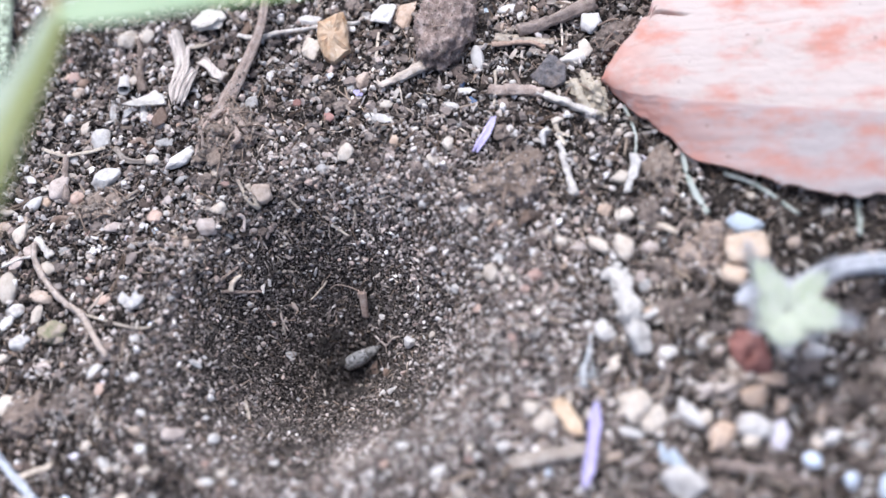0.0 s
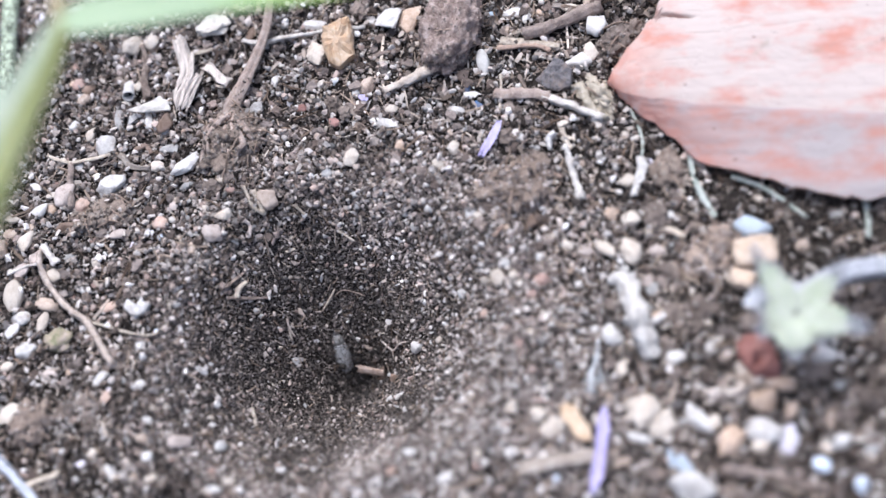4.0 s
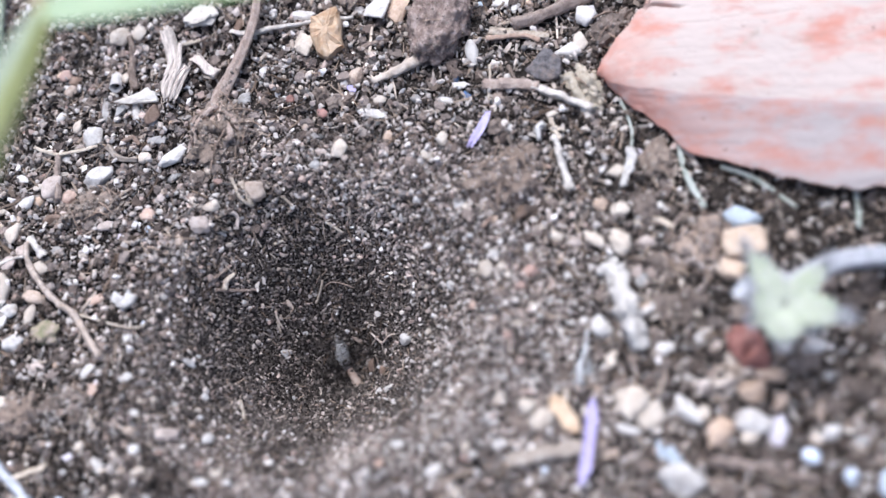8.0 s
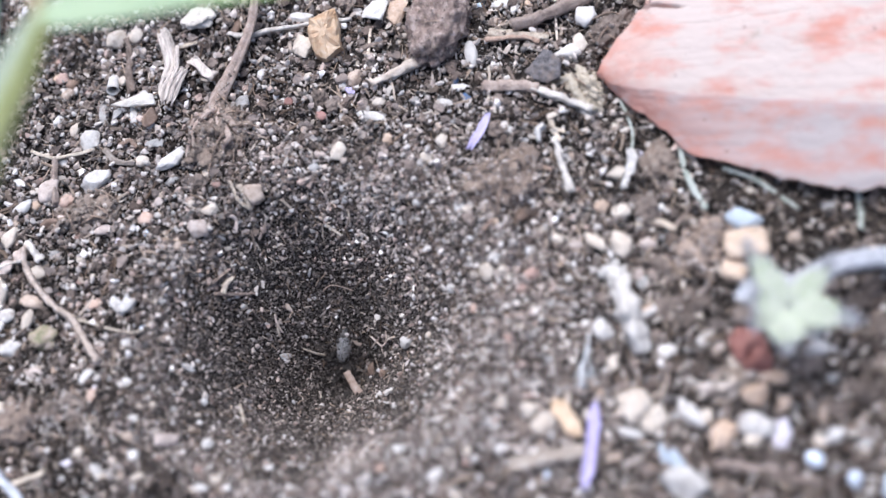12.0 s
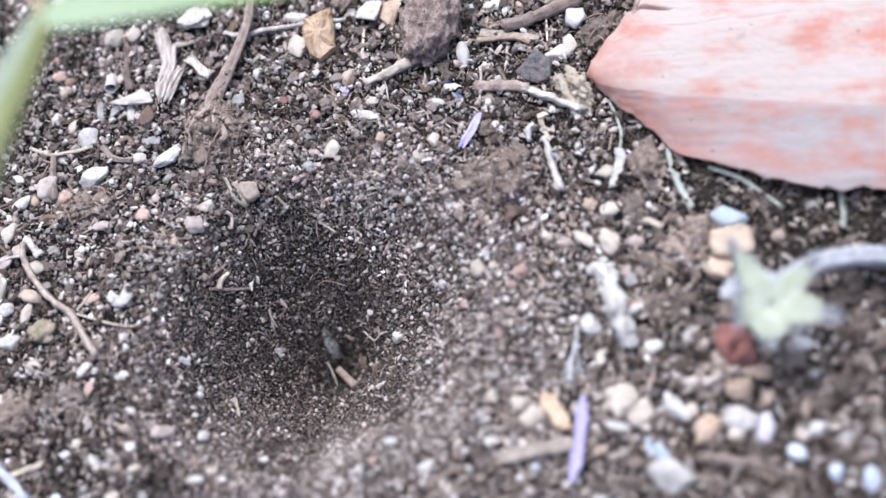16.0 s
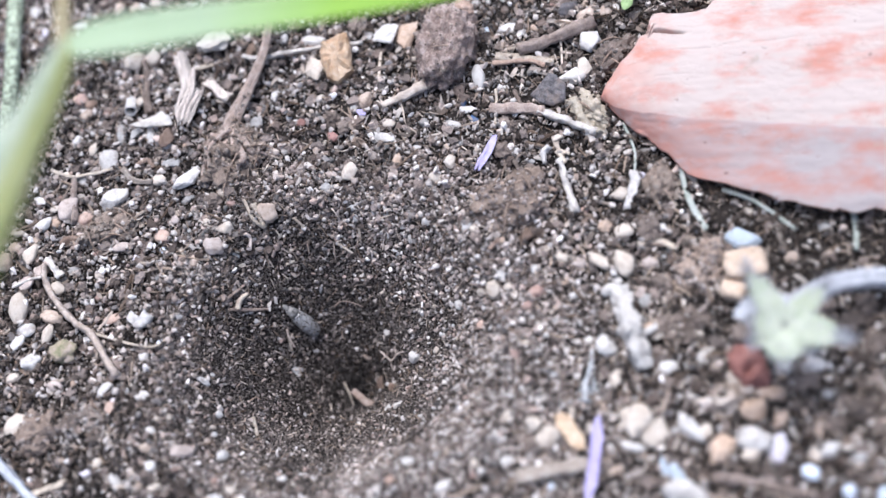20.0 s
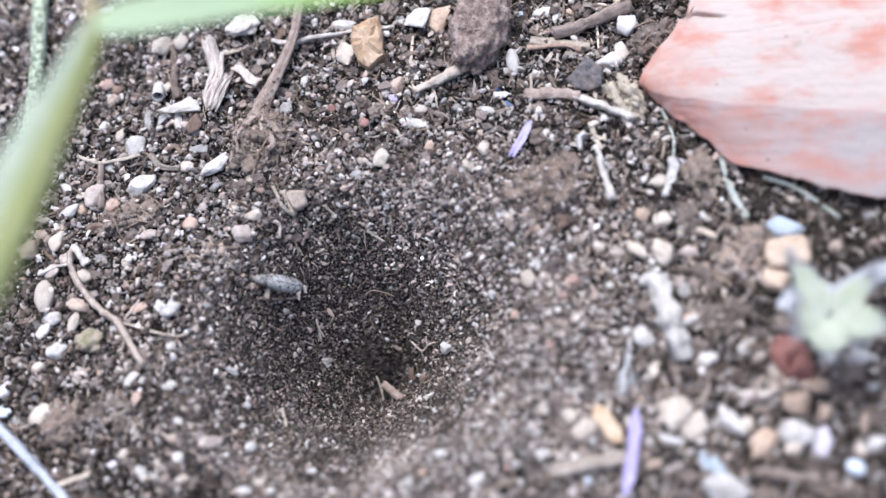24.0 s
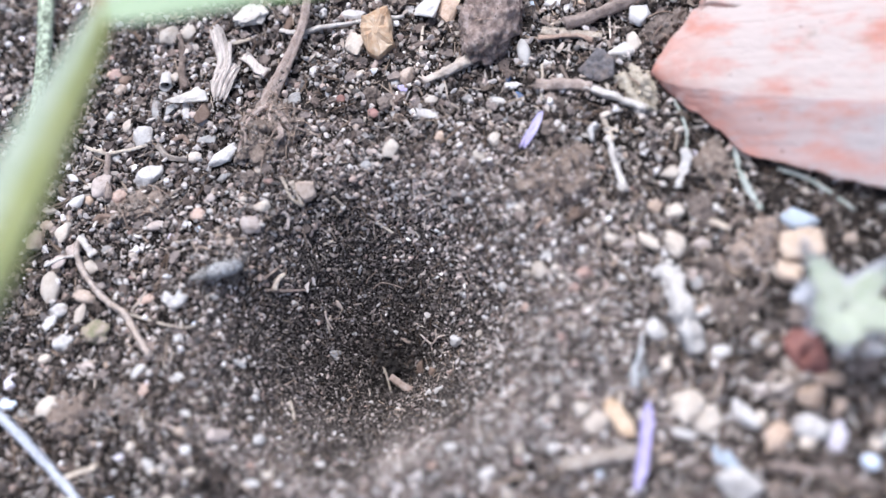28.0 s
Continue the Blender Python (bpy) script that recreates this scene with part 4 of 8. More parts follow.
pebble(16.8, 15.7, 2.3, 1.6, 1.0, -30, DUSTY, "r", "dusty pink pebble")
pebble(21.8, 24.3, 2.5, 2.0, 1.2, 30, CREAM, "a", "pale crumbly chip")
pebble(32.7, 21.0, 2.1, 1.6, 1.0, 0, CREAM, "a", "cream stone chip")
pebble(32.4, 19.0, 1.2, 0.8, 0.5, 0, WHITE, "r", "tiny white grain")
pebble(24.8, 16.1, 1.5, 1.4, 0.9, 0, BEIGE, "r", "beige grain")
pebble(32.9, 11.7, 3.6, 2.6, 1.6, -15, CREAM, "r", "cream stone beside a pale stick")
pebble(19.2, -5.0, 1.5, 1.1, 0.7, 20, DUSTY, "r", "dusty pink grain")
pebble(24.8, -0.9, 2.7, 2.3, 1.4, 0, DUSTY, "r", "dusty rose pebble")
pebble(18.9, 1.9, 2.2, 1.5, 0.9, 10, CREAM, "a", "cream crumb")
pebble(11.0, 3.6, 2.2, 1.1, 0.7, 48, SAND, "r", "slim tan pebble")
pebble(16.0, 4.5, 3.0, 2.4, 1.5, 80, BROWN, "a", "brown earthy stone")
pebble(37.0, 1.6, 2.6, 1.6, 1.0, -5, BEIGE, "r", "beige pebble")
pebble(37.1, -1.6, 3.2, 2.6, 1.6, 0, DUSTY, "p", "dusty rose stone")
pebble(2.2, -3.6, 1.4, 1.1, 0.7, 40, DUSTY, "r", "pale grain")
pebble(20.4, -11.7, 1.3, 1.1, 0.7, 0, GREY, "r", "pale grey grain")
pebble(21.9, -11.8, 1.4, 1.0, 0.6, 0, WHITE, "r", "small white grain")
pebble(14.3, -11.2, 1.3, 1.1, 0.7, -30, WHITE, "r", "small white grain")
pebble(16.2, -10.9, 1.2, 1.0, 0.6, 0, WHITE, "r", "small white grain")
pebble(17.2, -12.2, 1.6, 1.3, 0.8, -40, CREAM, "r", "cream grain")
pebble(18.7, -14.1, 1.7, 1.4, 0.8, 40, WHITE, "r", "white pebble")
pebble(13.5, -15.2, 1.3, 1.1, 0.7, 0, WHITE, "r", "small white grain")
pebble(15.0, -15.6, 1.6, 1.0, 0.6, -15, CREAM, "r", "cream grain")
pebble(21.5, -14.6, 1.1, 1.0, 0.6, 0, WHITE, "r", "tiny white grain")
pebble(8.6, -11.4, 1.3, 1.2, 0.7, 0, WHITE, "r", "small white grain")
pebble(3.1, -8.9, 1.0, 0.9, 0.6, 0, WHITE, "r", "tiny white grain")
pebble(5.3, -7.6, 1.2, 0.8, 0.5, 20, CREAM, "r", "small cream grain")
pebble(15.3, -8.8, 2.1, 1.7, 1.0, 10, PINK, "r", "dusty pink pebble")
pebble(25.8, -15.5, 1.9, 1.6, 1.0, 10, WHITE, "r", "white pebble")
pebble(28.7, -16.7, 4.1, 3.5, 2.2, -30, WHITE, "r", "large smooth white pebble")
pebble(20.5, -9.4, 1.7, 0.8, 0.5, -30, SAND, "a", "thin tan chip")
pebble(22.1, -4.5, 2.2, 0.9, 0.6, -5, SAND, "r", "slim tan pebble")
pebble(35.7, -8.6, 2.9, 2.2, 1.3, 80, GREY, "a", "grey stone chip")
pebble(36.0, -13.7, 1.9, 1.8, 1.1, 0, SAND, "r", "round tan pebble")
pebble(3.8, -20.3, 1.1, 0.9, 0.5, 20, WHITE, "r", "tiny white grain")
pebble(12.3, -24.9, 1.9, 1.3, 0.8, -30, WHITE, "r", "white pebble")
pebble(6.8, -25.4, 1.1, 0.9, 0.5, 0, WHITE, "r", "tiny white grain")
pebble(11.5, -28.7, 2.6, 1.7, 1.1, 60, CREAM, "p", "cream crumbly stone")
pebble(17.7, -25.5, 1.6, 1.3, 0.8, 20, WHITE, "r", "white pebble")
pebble(22.3, -27.6, 1.7, 1.6, 1.0, 0, CREAM, "r", "round cream pebble")
pebble(9.6, -32.4, 2.5, 1.6, 1.0, -55, WHITE, "a", "white crumbly chip")
pebble(5.7, -36.7, 1.5, 1.4, 0.9, 0, CREAM, "r", "cream pebble")
pebble(11.1, -36.2, 2.5, 1.9, 1.2, 40, WHITE, "a", "white crumbly chip")
pebble(13.4, -19.7, 1.1, 0.9, 0.5, 0, DUSTY, "r", "dusty grain")
pebble(11.8, -19.6, 1.1, 1.0, 0.6, 0, WHITE, "r", "tiny white grain")
pebble(19.1, -19.6, 1.3, 1.1, 0.7, 0, WHITE, "r", "small white grain")
pebble(7.8, -19.7, 1.1, 0.9, 0.5, 0, WHITE, "r", "tiny white grain")
pebble(29.9, -22.4, 3.6, 2.5, 1.5, 70, CREAM, "p", "pale crumbly stone")
pebble(34.0, -19.5, 2.3, 1.5, 1.0, 0, GREY, "r", "pale grey pebble")
pebble(29.2, -38.3, 3.0, 1.8, 1.1, 25, BEIGE, "r", "flat beige pebble")
pebble(41.6, -20.8, 2.1, 1.3, 0.8, 0, GREY, "a", "pale grey chip")
pebble(56.5, -30.9, 3.7, 2.6, 1.6, 60, SAND, "a", "tan leaf-like chip")
pebble(39.2, -31.8, 1.4, 1.3, 0.8, 0, GREY, "r", "grey grain")
pebble(38.6, -28.7, 1.9, 1.5, 0.9, 0, SLATE, "r", "dark grey pebble")
pebble(71.3, -36.1, 1.6, 1.3, 0.8, 0, GREY, "r", "grey pebble")
pebble(62.7, -32.8, 3.2, 1.7, 1.0, 70, BEIGE, "r", "beige pebble")
pebble(59.5, 3.6, 1.8, 1.2, 0.7, -30, WHITE, "r", "small white grain under the wood chip")
pebble(54.9, 7.1, 2.2, 1.4, 0.9, -50, CREAM, "a", "cream chip under the wood chip")
pebble(67.5, 3.2, 2.6, 2.2, 1.3, 40, GREY, "a", "grey stone in the wood chip's shade")
pebble(61.2, -2.3, 2.5, 2.3, 1.5, 0, BEIGE, "r", "tan pebble in the wood chip's shade")
pebble(67.5, -1.9, 2.1, 1.4, 0.8, 20, BEIGE, "a", "tan chip in the wood chip's shade")
pebble(73.7, -5.1, 2.3, 1.5, 1.0, 60, CREAM, "a", "cream chip beside a woolly stem")
pebble(71.7, -44.8, 4.6, 3.2, 2.0, 80, PALEBLUE, "r", "large pale blue bead-like grain")
pebble(-64.0, -43.1, 3.0, 1.9, 1.2, 30, PALEBLUE, "r", "bluish white pebble")
pebble(-58.7, -41.5, 1.6, 1.3, 0.8, 0, GREY, "r", "grey pebble")
pebble(-49.5, -38.5, 3.0, 1.9, 1.2, 20, CREAM, "r", "cream pebble")
pebble(-39.4, -40.9, 3.6, 1.8, 1.1, 15, CREAM, "r", "long cream pebble")
pebble(-53.2, -43.5, 3.2, 2.6, 1.6, 20, CREAM, "r", "cream pebble")
pebble(-48.1, -43.5, 2.3, 1.9, 1.2, 0, GREY, "r", "grey pebble")
pebble(-52.5, -38.2, 1.9, 1.6, 1.0, 0, BEIGE, "r", "beige pebble")
pebble(5.8, -36.3, 1.6, 1.3, 0.8, 0, CREAM, "r", "cream pebble")
pebble(6.9, -38.0, 1.4, 1.3, 0.8, 0, WHITE, "r", "white pebble")
pebble(18.4, -40.7, 1.7, 1.3, 0.8, 80, PALEBLUE, "r", "bluish white pebble")
pebble(12.8, -46.5, 2.2, 1.4, 0.9, 10, WHITE, "a", "white chip")
pebble(26.3, -45.0, 1.5, 1.4, 0.8, 0, CREAM, "r", "cream pebble")
pebble(28.5, -46.5, 3.1, 1.8, 1.1, 10, WHITE, "r", "white pebble")
pebble(3.8, -44.0, 2.4, 1.8, 1.1, 80, CREAM, "r", "cream pebble")
pebble(-84.6, -25.1, 3.8, 2.5, 1.5, -10, PALEBLUE, "r", "pale blue stone")
pebble(-81.5, -26.7, 2.5, 1.6, 1.0, -30, GREY, "r", "grey pebble")
pebble(-84.5, -21.0, 3.6, 2.4, 1.5, 80, LILAC, "a", "pale lilac chip")
pebble(-83.7, 50.2, 1.2, 1.1, 0.7, 0, WHITE, "r", "tiny white grain")
pebble(-92.3, 50.5, 2.7, 1.2, 0.8, -60, LILAC, "a", "lilac scrap of stone")
pebble(-95.4, 56.4, 2.5, 1.6, 1.0, -40, GREY, "a", "grey stone chip")
pebble(-93.1, 37.1, 2.6, 1.8, 1.1, 20, CREAM, "r", "cream pebble")
pebble(-72.2, 40.4, 2.5, 2.1, 1.3, 30, SAND, "r", "tan pebble")
pebble(-70.7, 37.0, 2.2, 1.6, 1.0, 80, WHITE, "a", "white grit")
pebble(-85.8, -8.4, 2.2, 1.4, 0.9, 20, GREY, "r", "grey pebble")
pebble(-83.7, 61.8, 3.1, 2.6, 1.6, 70, WHITE, "r", "smooth egg-shaped white pebble")
pebble(-81.1, 56.7, 2.0, 1.6, 1.0, 80, LILAC, "a", "pale lilac chip")
pebble(-65.6, 60.9, 3.2, 2.5, 1.6, 60, BEIGE, "r", "beige pebble")
pebble(-62.2, 60.7, 3.0, 2.5, 1.6, 40, BEIGE, "r", "beige pebble")
pebble(-57.9, 61.1, 2.5, 2.2, 1.3, 20, CREAM, "r", "cream pebble")
pebble(6.8, 55.6, 2.2, 1.4, 0.9, -20, WHITE, "a", "white grit")
pebble(9.4, 55.5, 1.4, 1.2, 0.8, 0, WHITE, "r", "small white grain")
pebble(24.1, 48.5, 2.8, 1.7, 1.1, 15, CREAM, "r", "cream pebble on a stick")
pebble(28.2, 49.9, 3.7, 2.4, 1.5, 30, BEIGE, "r", "beige pebble")
pebble(31.9, 50.4, 2.8, 2.5, 1.5, 60, BEIGE, "p", "lumpy beige stone")
pebble(25.0, 51.7, 4.1, 2.9, 1.8, 10, SLATE, "a", "dark slate chip")
pebble(9.2, 49.0, 1.6, 1.5, 0.9, 0, BLUEGREY, "r", "blue-grey pebble")
pebble(14.1, 47.0, 1.2, 1.0, 0.6, 0, WHITE, "r", "tiny white grain")
pebble(13.4, 44.0, 2.2, 1.5, 0.9, 30, CREAM, "r", "cream pebble")
pebble(23.9, 39.5, 1.3, 0.9, 0.5, -30, WHITE, "a", "small white flake")
pebble(19.4, 39.2, 2.3, 1.5, 0.9, 25, BEIGE, "r", "flat beige pebble")
pebble(38.0, 49.5, 2.1, 1.5, 0.9, 70, GREY, "a", "grey stone chip")
pebble(34.0, 51.3, 1.9, 1.5, 0.9, 80, WHITE, "a", "white grit")
pebble(-9.0, 38.7, 1.3, 1.2, 0.7, 0, GREY, "r", "grey grain")
pebble(-13.9, 38.4, 1.4, 0.9, 0.5, 80, CREAM, "r", "small cream grain")
pebble(-21.9, 34.3, 1.4, 0.9, 0.5, 0, WHITE, "a", "tiny white flake")
pebble(-32.0, 37.6, 1.9, 1.0, 0.6, 45, LILAC, "a", "pale lilac flake")
pebble(-29.8, 38.3, 2.1, 1.3, 0.8, 10, GREY, "r", "grey pebble")
pebble(-37.5, 48.7, 4.0, 2.0, 1.2, 80, BROWN, "r", "upright brown pebble")
pebble(-24.9, -1.3, 1.0, 0.8, 0.5, 0, WHITE, "r", "tiny white grain in the pit")
pebble(-33.0, -6.7, 1.1, 0.8, 0.5, 0, WHITE, "r", "tiny white grain in the pit")
pebble(-28.9, 0.5, 1.5, 0.8, 0.5, 80, CREAM, "a", "tiny cream flake in the pit")
pebble(-30.3, 1.7, 1.0, 0.8, 0.5, 0, CREAM, "r", "tiny cream grain in the pit")
pebble(-35.8, 1.2, 1.1, 0.6, 0.5, 10, WHITE, "r", "tiny white grain on the pit wall")
pebble(-37.1, 1.9, 0.8, 0.7, 0.5, 0, WHITE, "r", "tiny white grain on the pit wall")
pebble(-38.4, 5.2, 1.7, 0.8, 0.5, -25, WHITE, "r", "slim white grain on the pit rim")
pebble(-37.7, 3.8, 1.6, 0.9, 0.6, 20, CREAM, "r", "slim cream grain on the pit rim")
pebble(-34.6, 7.0, 1.6, 1.1, 0.7, 0, DUSTY, "r", "dusty grain on the pit rim")
pebble(-29.2, 7.6, 1.2, 0.8, 0.5, 20, CREAM, "r", "tiny cream grain on the pit wall")
pebble(-24.3, 5.1, 0.8, 0.7, 0.5, 0, WHITE, "r", "tiny white grain on the pit wall")
pebble(-30.9, 9.6, 1.3, 0.8, 0.5, 80, CREAM, "r", "small cream grain on the pit rim")
pebble(-13.6, 6.7, 0.9, 0.8, 0.5, 0, WHITE, "r", "tiny white grain on the pit wall")
pebble(-17.8, 5.9, 0.8, 0.7, 0.5, 0, CREAM, "r", "tiny cream grain on the pit wall")
pebble(-9.0, 5.9, 1.1, 0.8, 0.5, 45, WHITE, "r", "tiny white grain on the pit wall")
pebble(-6.1, 7.5, 1.8, 1.1, 0.7, 70, WHITE, "a", "white chip on the pit rim")
pebble(-7.4, 1.1, 0.8, 0.7, 0.5, 0, WHITE, "r", "tiny white grain on the pit wall")
pebble(-2.6, -3.7, 1.3, 1.0, 0.6, 0, CREAM, "r", "cream grain on the pit rim")
pebble(-17.7, 0.7, 0.8, 0.7, 0.5, 0, WHITE, "r", "tiny white grain on the pit wall")
pebble(-29.1, -20.1, 1.2, 0.7, 0.5, -40, GREY, "a", "tiny grey flake low in the pit")
pebble(-9.7, -22.7, 1.0, 0.8, 0.5, 0, WHITE, "r", "tiny white grain low in the pit")
pebble(-12.1, -32.9, 1.9, 0.9, 0.5, 80, CREAM, "a", "slim cream chip on the pit rim")
pebble(-10.6, -36.2, 1.1, 1.0, 0.6, 0, WHITE, "r", "small white grain on the pit rim")
pebble(-23.2, -33.9, 1.3, 0.9, 0.5, 80, WHITE, "r", "small white grain on the pit rim")
pebble(-25.5, -35.2, 2.2, 0.7, 0.5, 0, WHITE, "a", "white sliver on the pit rim")
pebble(-7.1, -38.5, 1.8, 1.1, 0.7, 10, WHITE, "r", "white grain on the pit rim")
pebble(-8.5, -38.8, 2.1, 1.8, 1.1, 0, ORANGE, "a", "orange-pink crumb")
pebble(-31.5, -39.5, 1.7, 1.0, 0.6, 10, CREAM, "r", "flat cream pebble")
pebble(-26.4, -37.7, 1.2, 1.1, 0.7, 0, CREAM, "r", "cream grain")
pebble(-37.9, -31.6, 1.2, 1.1, 0.7, 0, DUSTY, "r", "dusty grain")
pebble(-36.3, -32.0, 1.1, 1.0, 0.6, 0, CREAM, "r", "cream grain")

twig([(-58.9, 47.1), (-58.1, 43.0), (-57.9, 38.8), (-56.9, 35.4)], 1.0, 1.5, TWIG, "thin brown twig")
twig([(-46.0, 41.9), (-41.2, 37.7)], 1.75, 1.53, DRIFT, "grey bark splinter")
twig([(-48.7, 44.8), (-44.9, 45.5)], 0.99, 0.77, STRAW, "small tan splinter")
twig([(-60.7, 23.4), (-58.6, 20.9), (-55.1, 20.3)], 1.49, 1.17, PALEWOOD, "curved pale root piece")
twig([(-58.2, 24.1), (-56.5, 25.3), (-55.1, 23.7)], 0.86, 0.64, RUST, "rust-coloured rootlet")
twig([(-38.9, 46.7), (-35.7, 45.8), (-30.1, 46.5), (-23.4, 47.0), (-15.0, 47.6)], 0.95, 0.75, BONE, "long pale dry stalk", 0.5)
twig([(-2.4, 36.9), (-6.9, 34.4), (-10.8, 32.5)], 2.65, 1.06, PALEWOOD, "tapered pale grey twig end")
twig([(-13.8, 40.3), (-11.6, 41.4), (-8.1, 42.3)], 0.76, 0.54, TWIG, "thin brown rootlet")
twig([(-11.4, 45.3), (-11.7, 38.5)], 0.54, 0.43, STRAW, "thin pale stem")
twig([(29.8, 48.0), (25.5, 46.4), (20.5, 44.6), (15.2, 43.0)], 2.3, 2.4, BARKSTICK, "thick brown stick")
twig([(10.8, 42.0), (16.5, 41.2), (22.0, 40.4)], 1.5, 0.95, STRAW, "pale tan splinter")
twig([(10.2, 40.7), (17.0, 41.0), (20.1, 39.6)], 1.06, 0.74, RUST, "thin tan splinter")
twig([(9.6, 30.4), (12.6, 30.0), (15.7, 30.1), (19.6, 29.2)], 1.9, 1.6, BARKSTICK, "brown bark-covered twig end", 0.5)
twig([(18.6, 29.6), (20.5, 28.6), (23.5, 26.6), (26.4, 25.2), (29.2, 24.1)], 1.5, 1.4, BONE, "peeled white twig", 0.6)
twig([(25.3, 31.4), (25.9, 28.6), (27.2, 26.0), (29.9, 23.6)], 1.7, 1.2, CURL, "pale curled strip of dead leaf", 0.5)
twig([(14.2, 34.8), (14.9, 32.5), (15.9, 30.8)], 0.63, 0.42, TWIG, "short brown side twig")
twig([(10.7, 35.2), (10.8, 31.1), (10.6, 27.1)], 0.62, 0.52, STRAW, "thin dry stalk")
twig([(21.5, 22.8), (22.1, 21.3), (24.0, 20.4)], 0.82, 0.62, STRAW, "small hooked stalk")
twig([(20.3, 22.0), (19.1, 20.8), (19.3, 19.0)], 1.44, 0.92, WHITE, "curled white shell strip")
twig([(33.9, 25.9), (35.2, 22.3), (35.8, 19.1), (35.5, 15.9)], 0.61, 0.51, BLADE, "thin pale wiry stalk")
twig([(21.9, 19.4), (23.1, 14.1), (24.6, 8.4)], 1.31, 1.71, BONE, "broken white stick")
twig([(35.3, 15.6), (34.8, 11.9), (33.7, 8.1)], 1.9, 1.1, BLEACHED, "pale chalky crooked stick", 0.5)
twig([(35.3, 14.4), (37.2, 15.0)], 1.41, 1.11, LILAC, "short pale stub")
twig([(43.6, 17.0), (44.2, 12.0), (45.3, 8.2), (47.3, 3.7)], 0.89, 1.38, BLADE, "pale green dry blade")
twig([(50.6, 11.4), (55.8, 8.5), (62.7, 2.7)], 1.17, 0.88, BLADE, "pale grey-green dry blade")
twig([(72.2, 6.1), (72.6, 2.6), (72.2, -1.7)], 1.25, 0.87, BLADE, "dull green dry blade")
twig([(35.2, 1.7), (38.8, 2.2), (42.1, 0.6)], 0.89, 0.79, STRAW, "beige splinter")
twig([(41.6, 0.7), (44.2, 3.9), (46.0, 5.3)], 0.69, 0.59, TWIG, "thin tan twig")
twig([(9.0, 1.6), (10.8, 3.7)], 0.80, 0.80, RUST, "short tan splinter")
twig([(-74.1, 5.4), (-74.4, 3.0), (-73.4, -0.1), (-70.9, -3.5), (-67.7, -6.9), (-64.2, -9.5), (-62.2, -12.4), (-58.2, -18.2)], 1.0, 1.2, TANROOT, "curved tan root", 0.7)
twig([(-74.3, 5.9), (-72.6, 3.8), (-70.8, 1.9)], 1.5, 1.2, BONE, "white stub on a root", 0.9)
twig([(-73.5, -39.3), (-70.3, -38.1), (-66.4, -37.2)], 0.98, 0.78, STRAW, "tan stalk")
twig([(45.0, -40.0), (50.6, -40.8), (60.8, -43.7)], 1.63, 1.36, BARKSTICK, "brown twig")
twig([(12.7, -39.4), (18.4, -38.4), (24.9, -37.2)], 2.23, 2.42, PALEWOOD, "beige wooden stick")
twig([(26.3, -17.4), (25.6, -21.7), (24.9, -23.9), (24.6, -26.7)], 0.75, 1.13, SMOKE, "grey papery stem")
twig([(-87.5, -24.9), (-78.8, -33.2), (-75.0, -36.9), (-68.2, -43.2)], 1.6, 1.6, BLUEWOOD, "pale bluish-white stick")
twig([(-34.9, 14.3), (-33.1, 10.3)], 0.82, 0.72, STRAW, "short stick beside a stone chip")
twig([(-20.3, 8.4), (-18.9, 7.6), (-17.5, 6.7)], 0.5, 0.4, STRAW, "thin dry fibre on the pit wall", -0.5)
twig([(-40.4, -4.0), (-36.9, -3.3), (-33.7, -2.5)], 0.7, 0.4, TWIG, "thin twig on the pit rim", -0.3)
twig([(-37.2, -0.8), (-38.5, -2.3), (-39.0, -3.7)], 0.7, 0.9, STRAW, "curved pale fibre on the pit rim")
twig([(-64.2, -9.2), (-53.1, -12.7), (-49.1, -10.8)], 0.60, 0.50, STRAW, "thin stalk")
twig([(21.7, 21.3), (23.1, 18.6)], 0.92, 0.71, STRAW, "short pale stick")
twig([(40.7, 11.0), (42.6, 8.9)], 0.60, 0.50, STRAW, "short stalk")
twig([(17.7, 14.6), (21.4, 13.2)], 0.81, 0.61, RUST, "small rust-coloured stick")
twig([(-31.5, -5.2), (-31.4, -6.4), (-30.6, -7.8)], 0.36, 0.3, TANROOT, "thin curved rootlet on the pit wall")
twig([(-22.9, -0.6), (-21.4, 0.2), (-19.4, -0.1), (-17.1, -0.8)], 0.26, 0.2, TWIG, "thin arched rootlet on the pit wall")
twig([(-41.2, -3.0), (-39.5, -1.6), (-38.0, -0.2)], 0.6, 0.4, TWIG, "curved scrap of root")
twig([(36.3, 1.7), (40.1, 1.3)], 0.69, 0.59, TWIG, "small twig")
twig([(-70.7, -38.0), (-66.2, -36.4)], 0.58, 0.49, STRAW, "fine stalk")
twig([(-15.9, 10.3), (-15.9, 9.2), (-15.8, 8.2)], 0.4, 0.3, STRAW, "thin dry fibre on the pit wall", -0.5)
twig([(-30.5, 5.3), (-28.9, 6.0)], 0.5, 0.4, STRAW, "short dry fibre on the pit wall", -0.5)
twig([(-30.8, -5.5), (-31.4, -6.9), (-31.2, -8.5)], 0.45, 0.35, STRAW, "hooked dry fibre on the pit wall", -0.6)
twig([(-36.6, -22.9), (-36.0, -24.7), (-35.3, -26.7)], 0.6, 0.45, STRAW, "pale fibre on the pit rim", -0.3)
twig([(-36.5, 8.8), (-35.6, 8.1), (-36.0, 6.2)], 0.8, 0.9, DUSTY, "pale root stub on the pit rim")
twig([(-36.9, 15.4), (-34.8, 11.3), (-33.1, 10.4)], 0.6, 0.8, STRAW, "pale bent stalk beside a stone chip", -0.3)
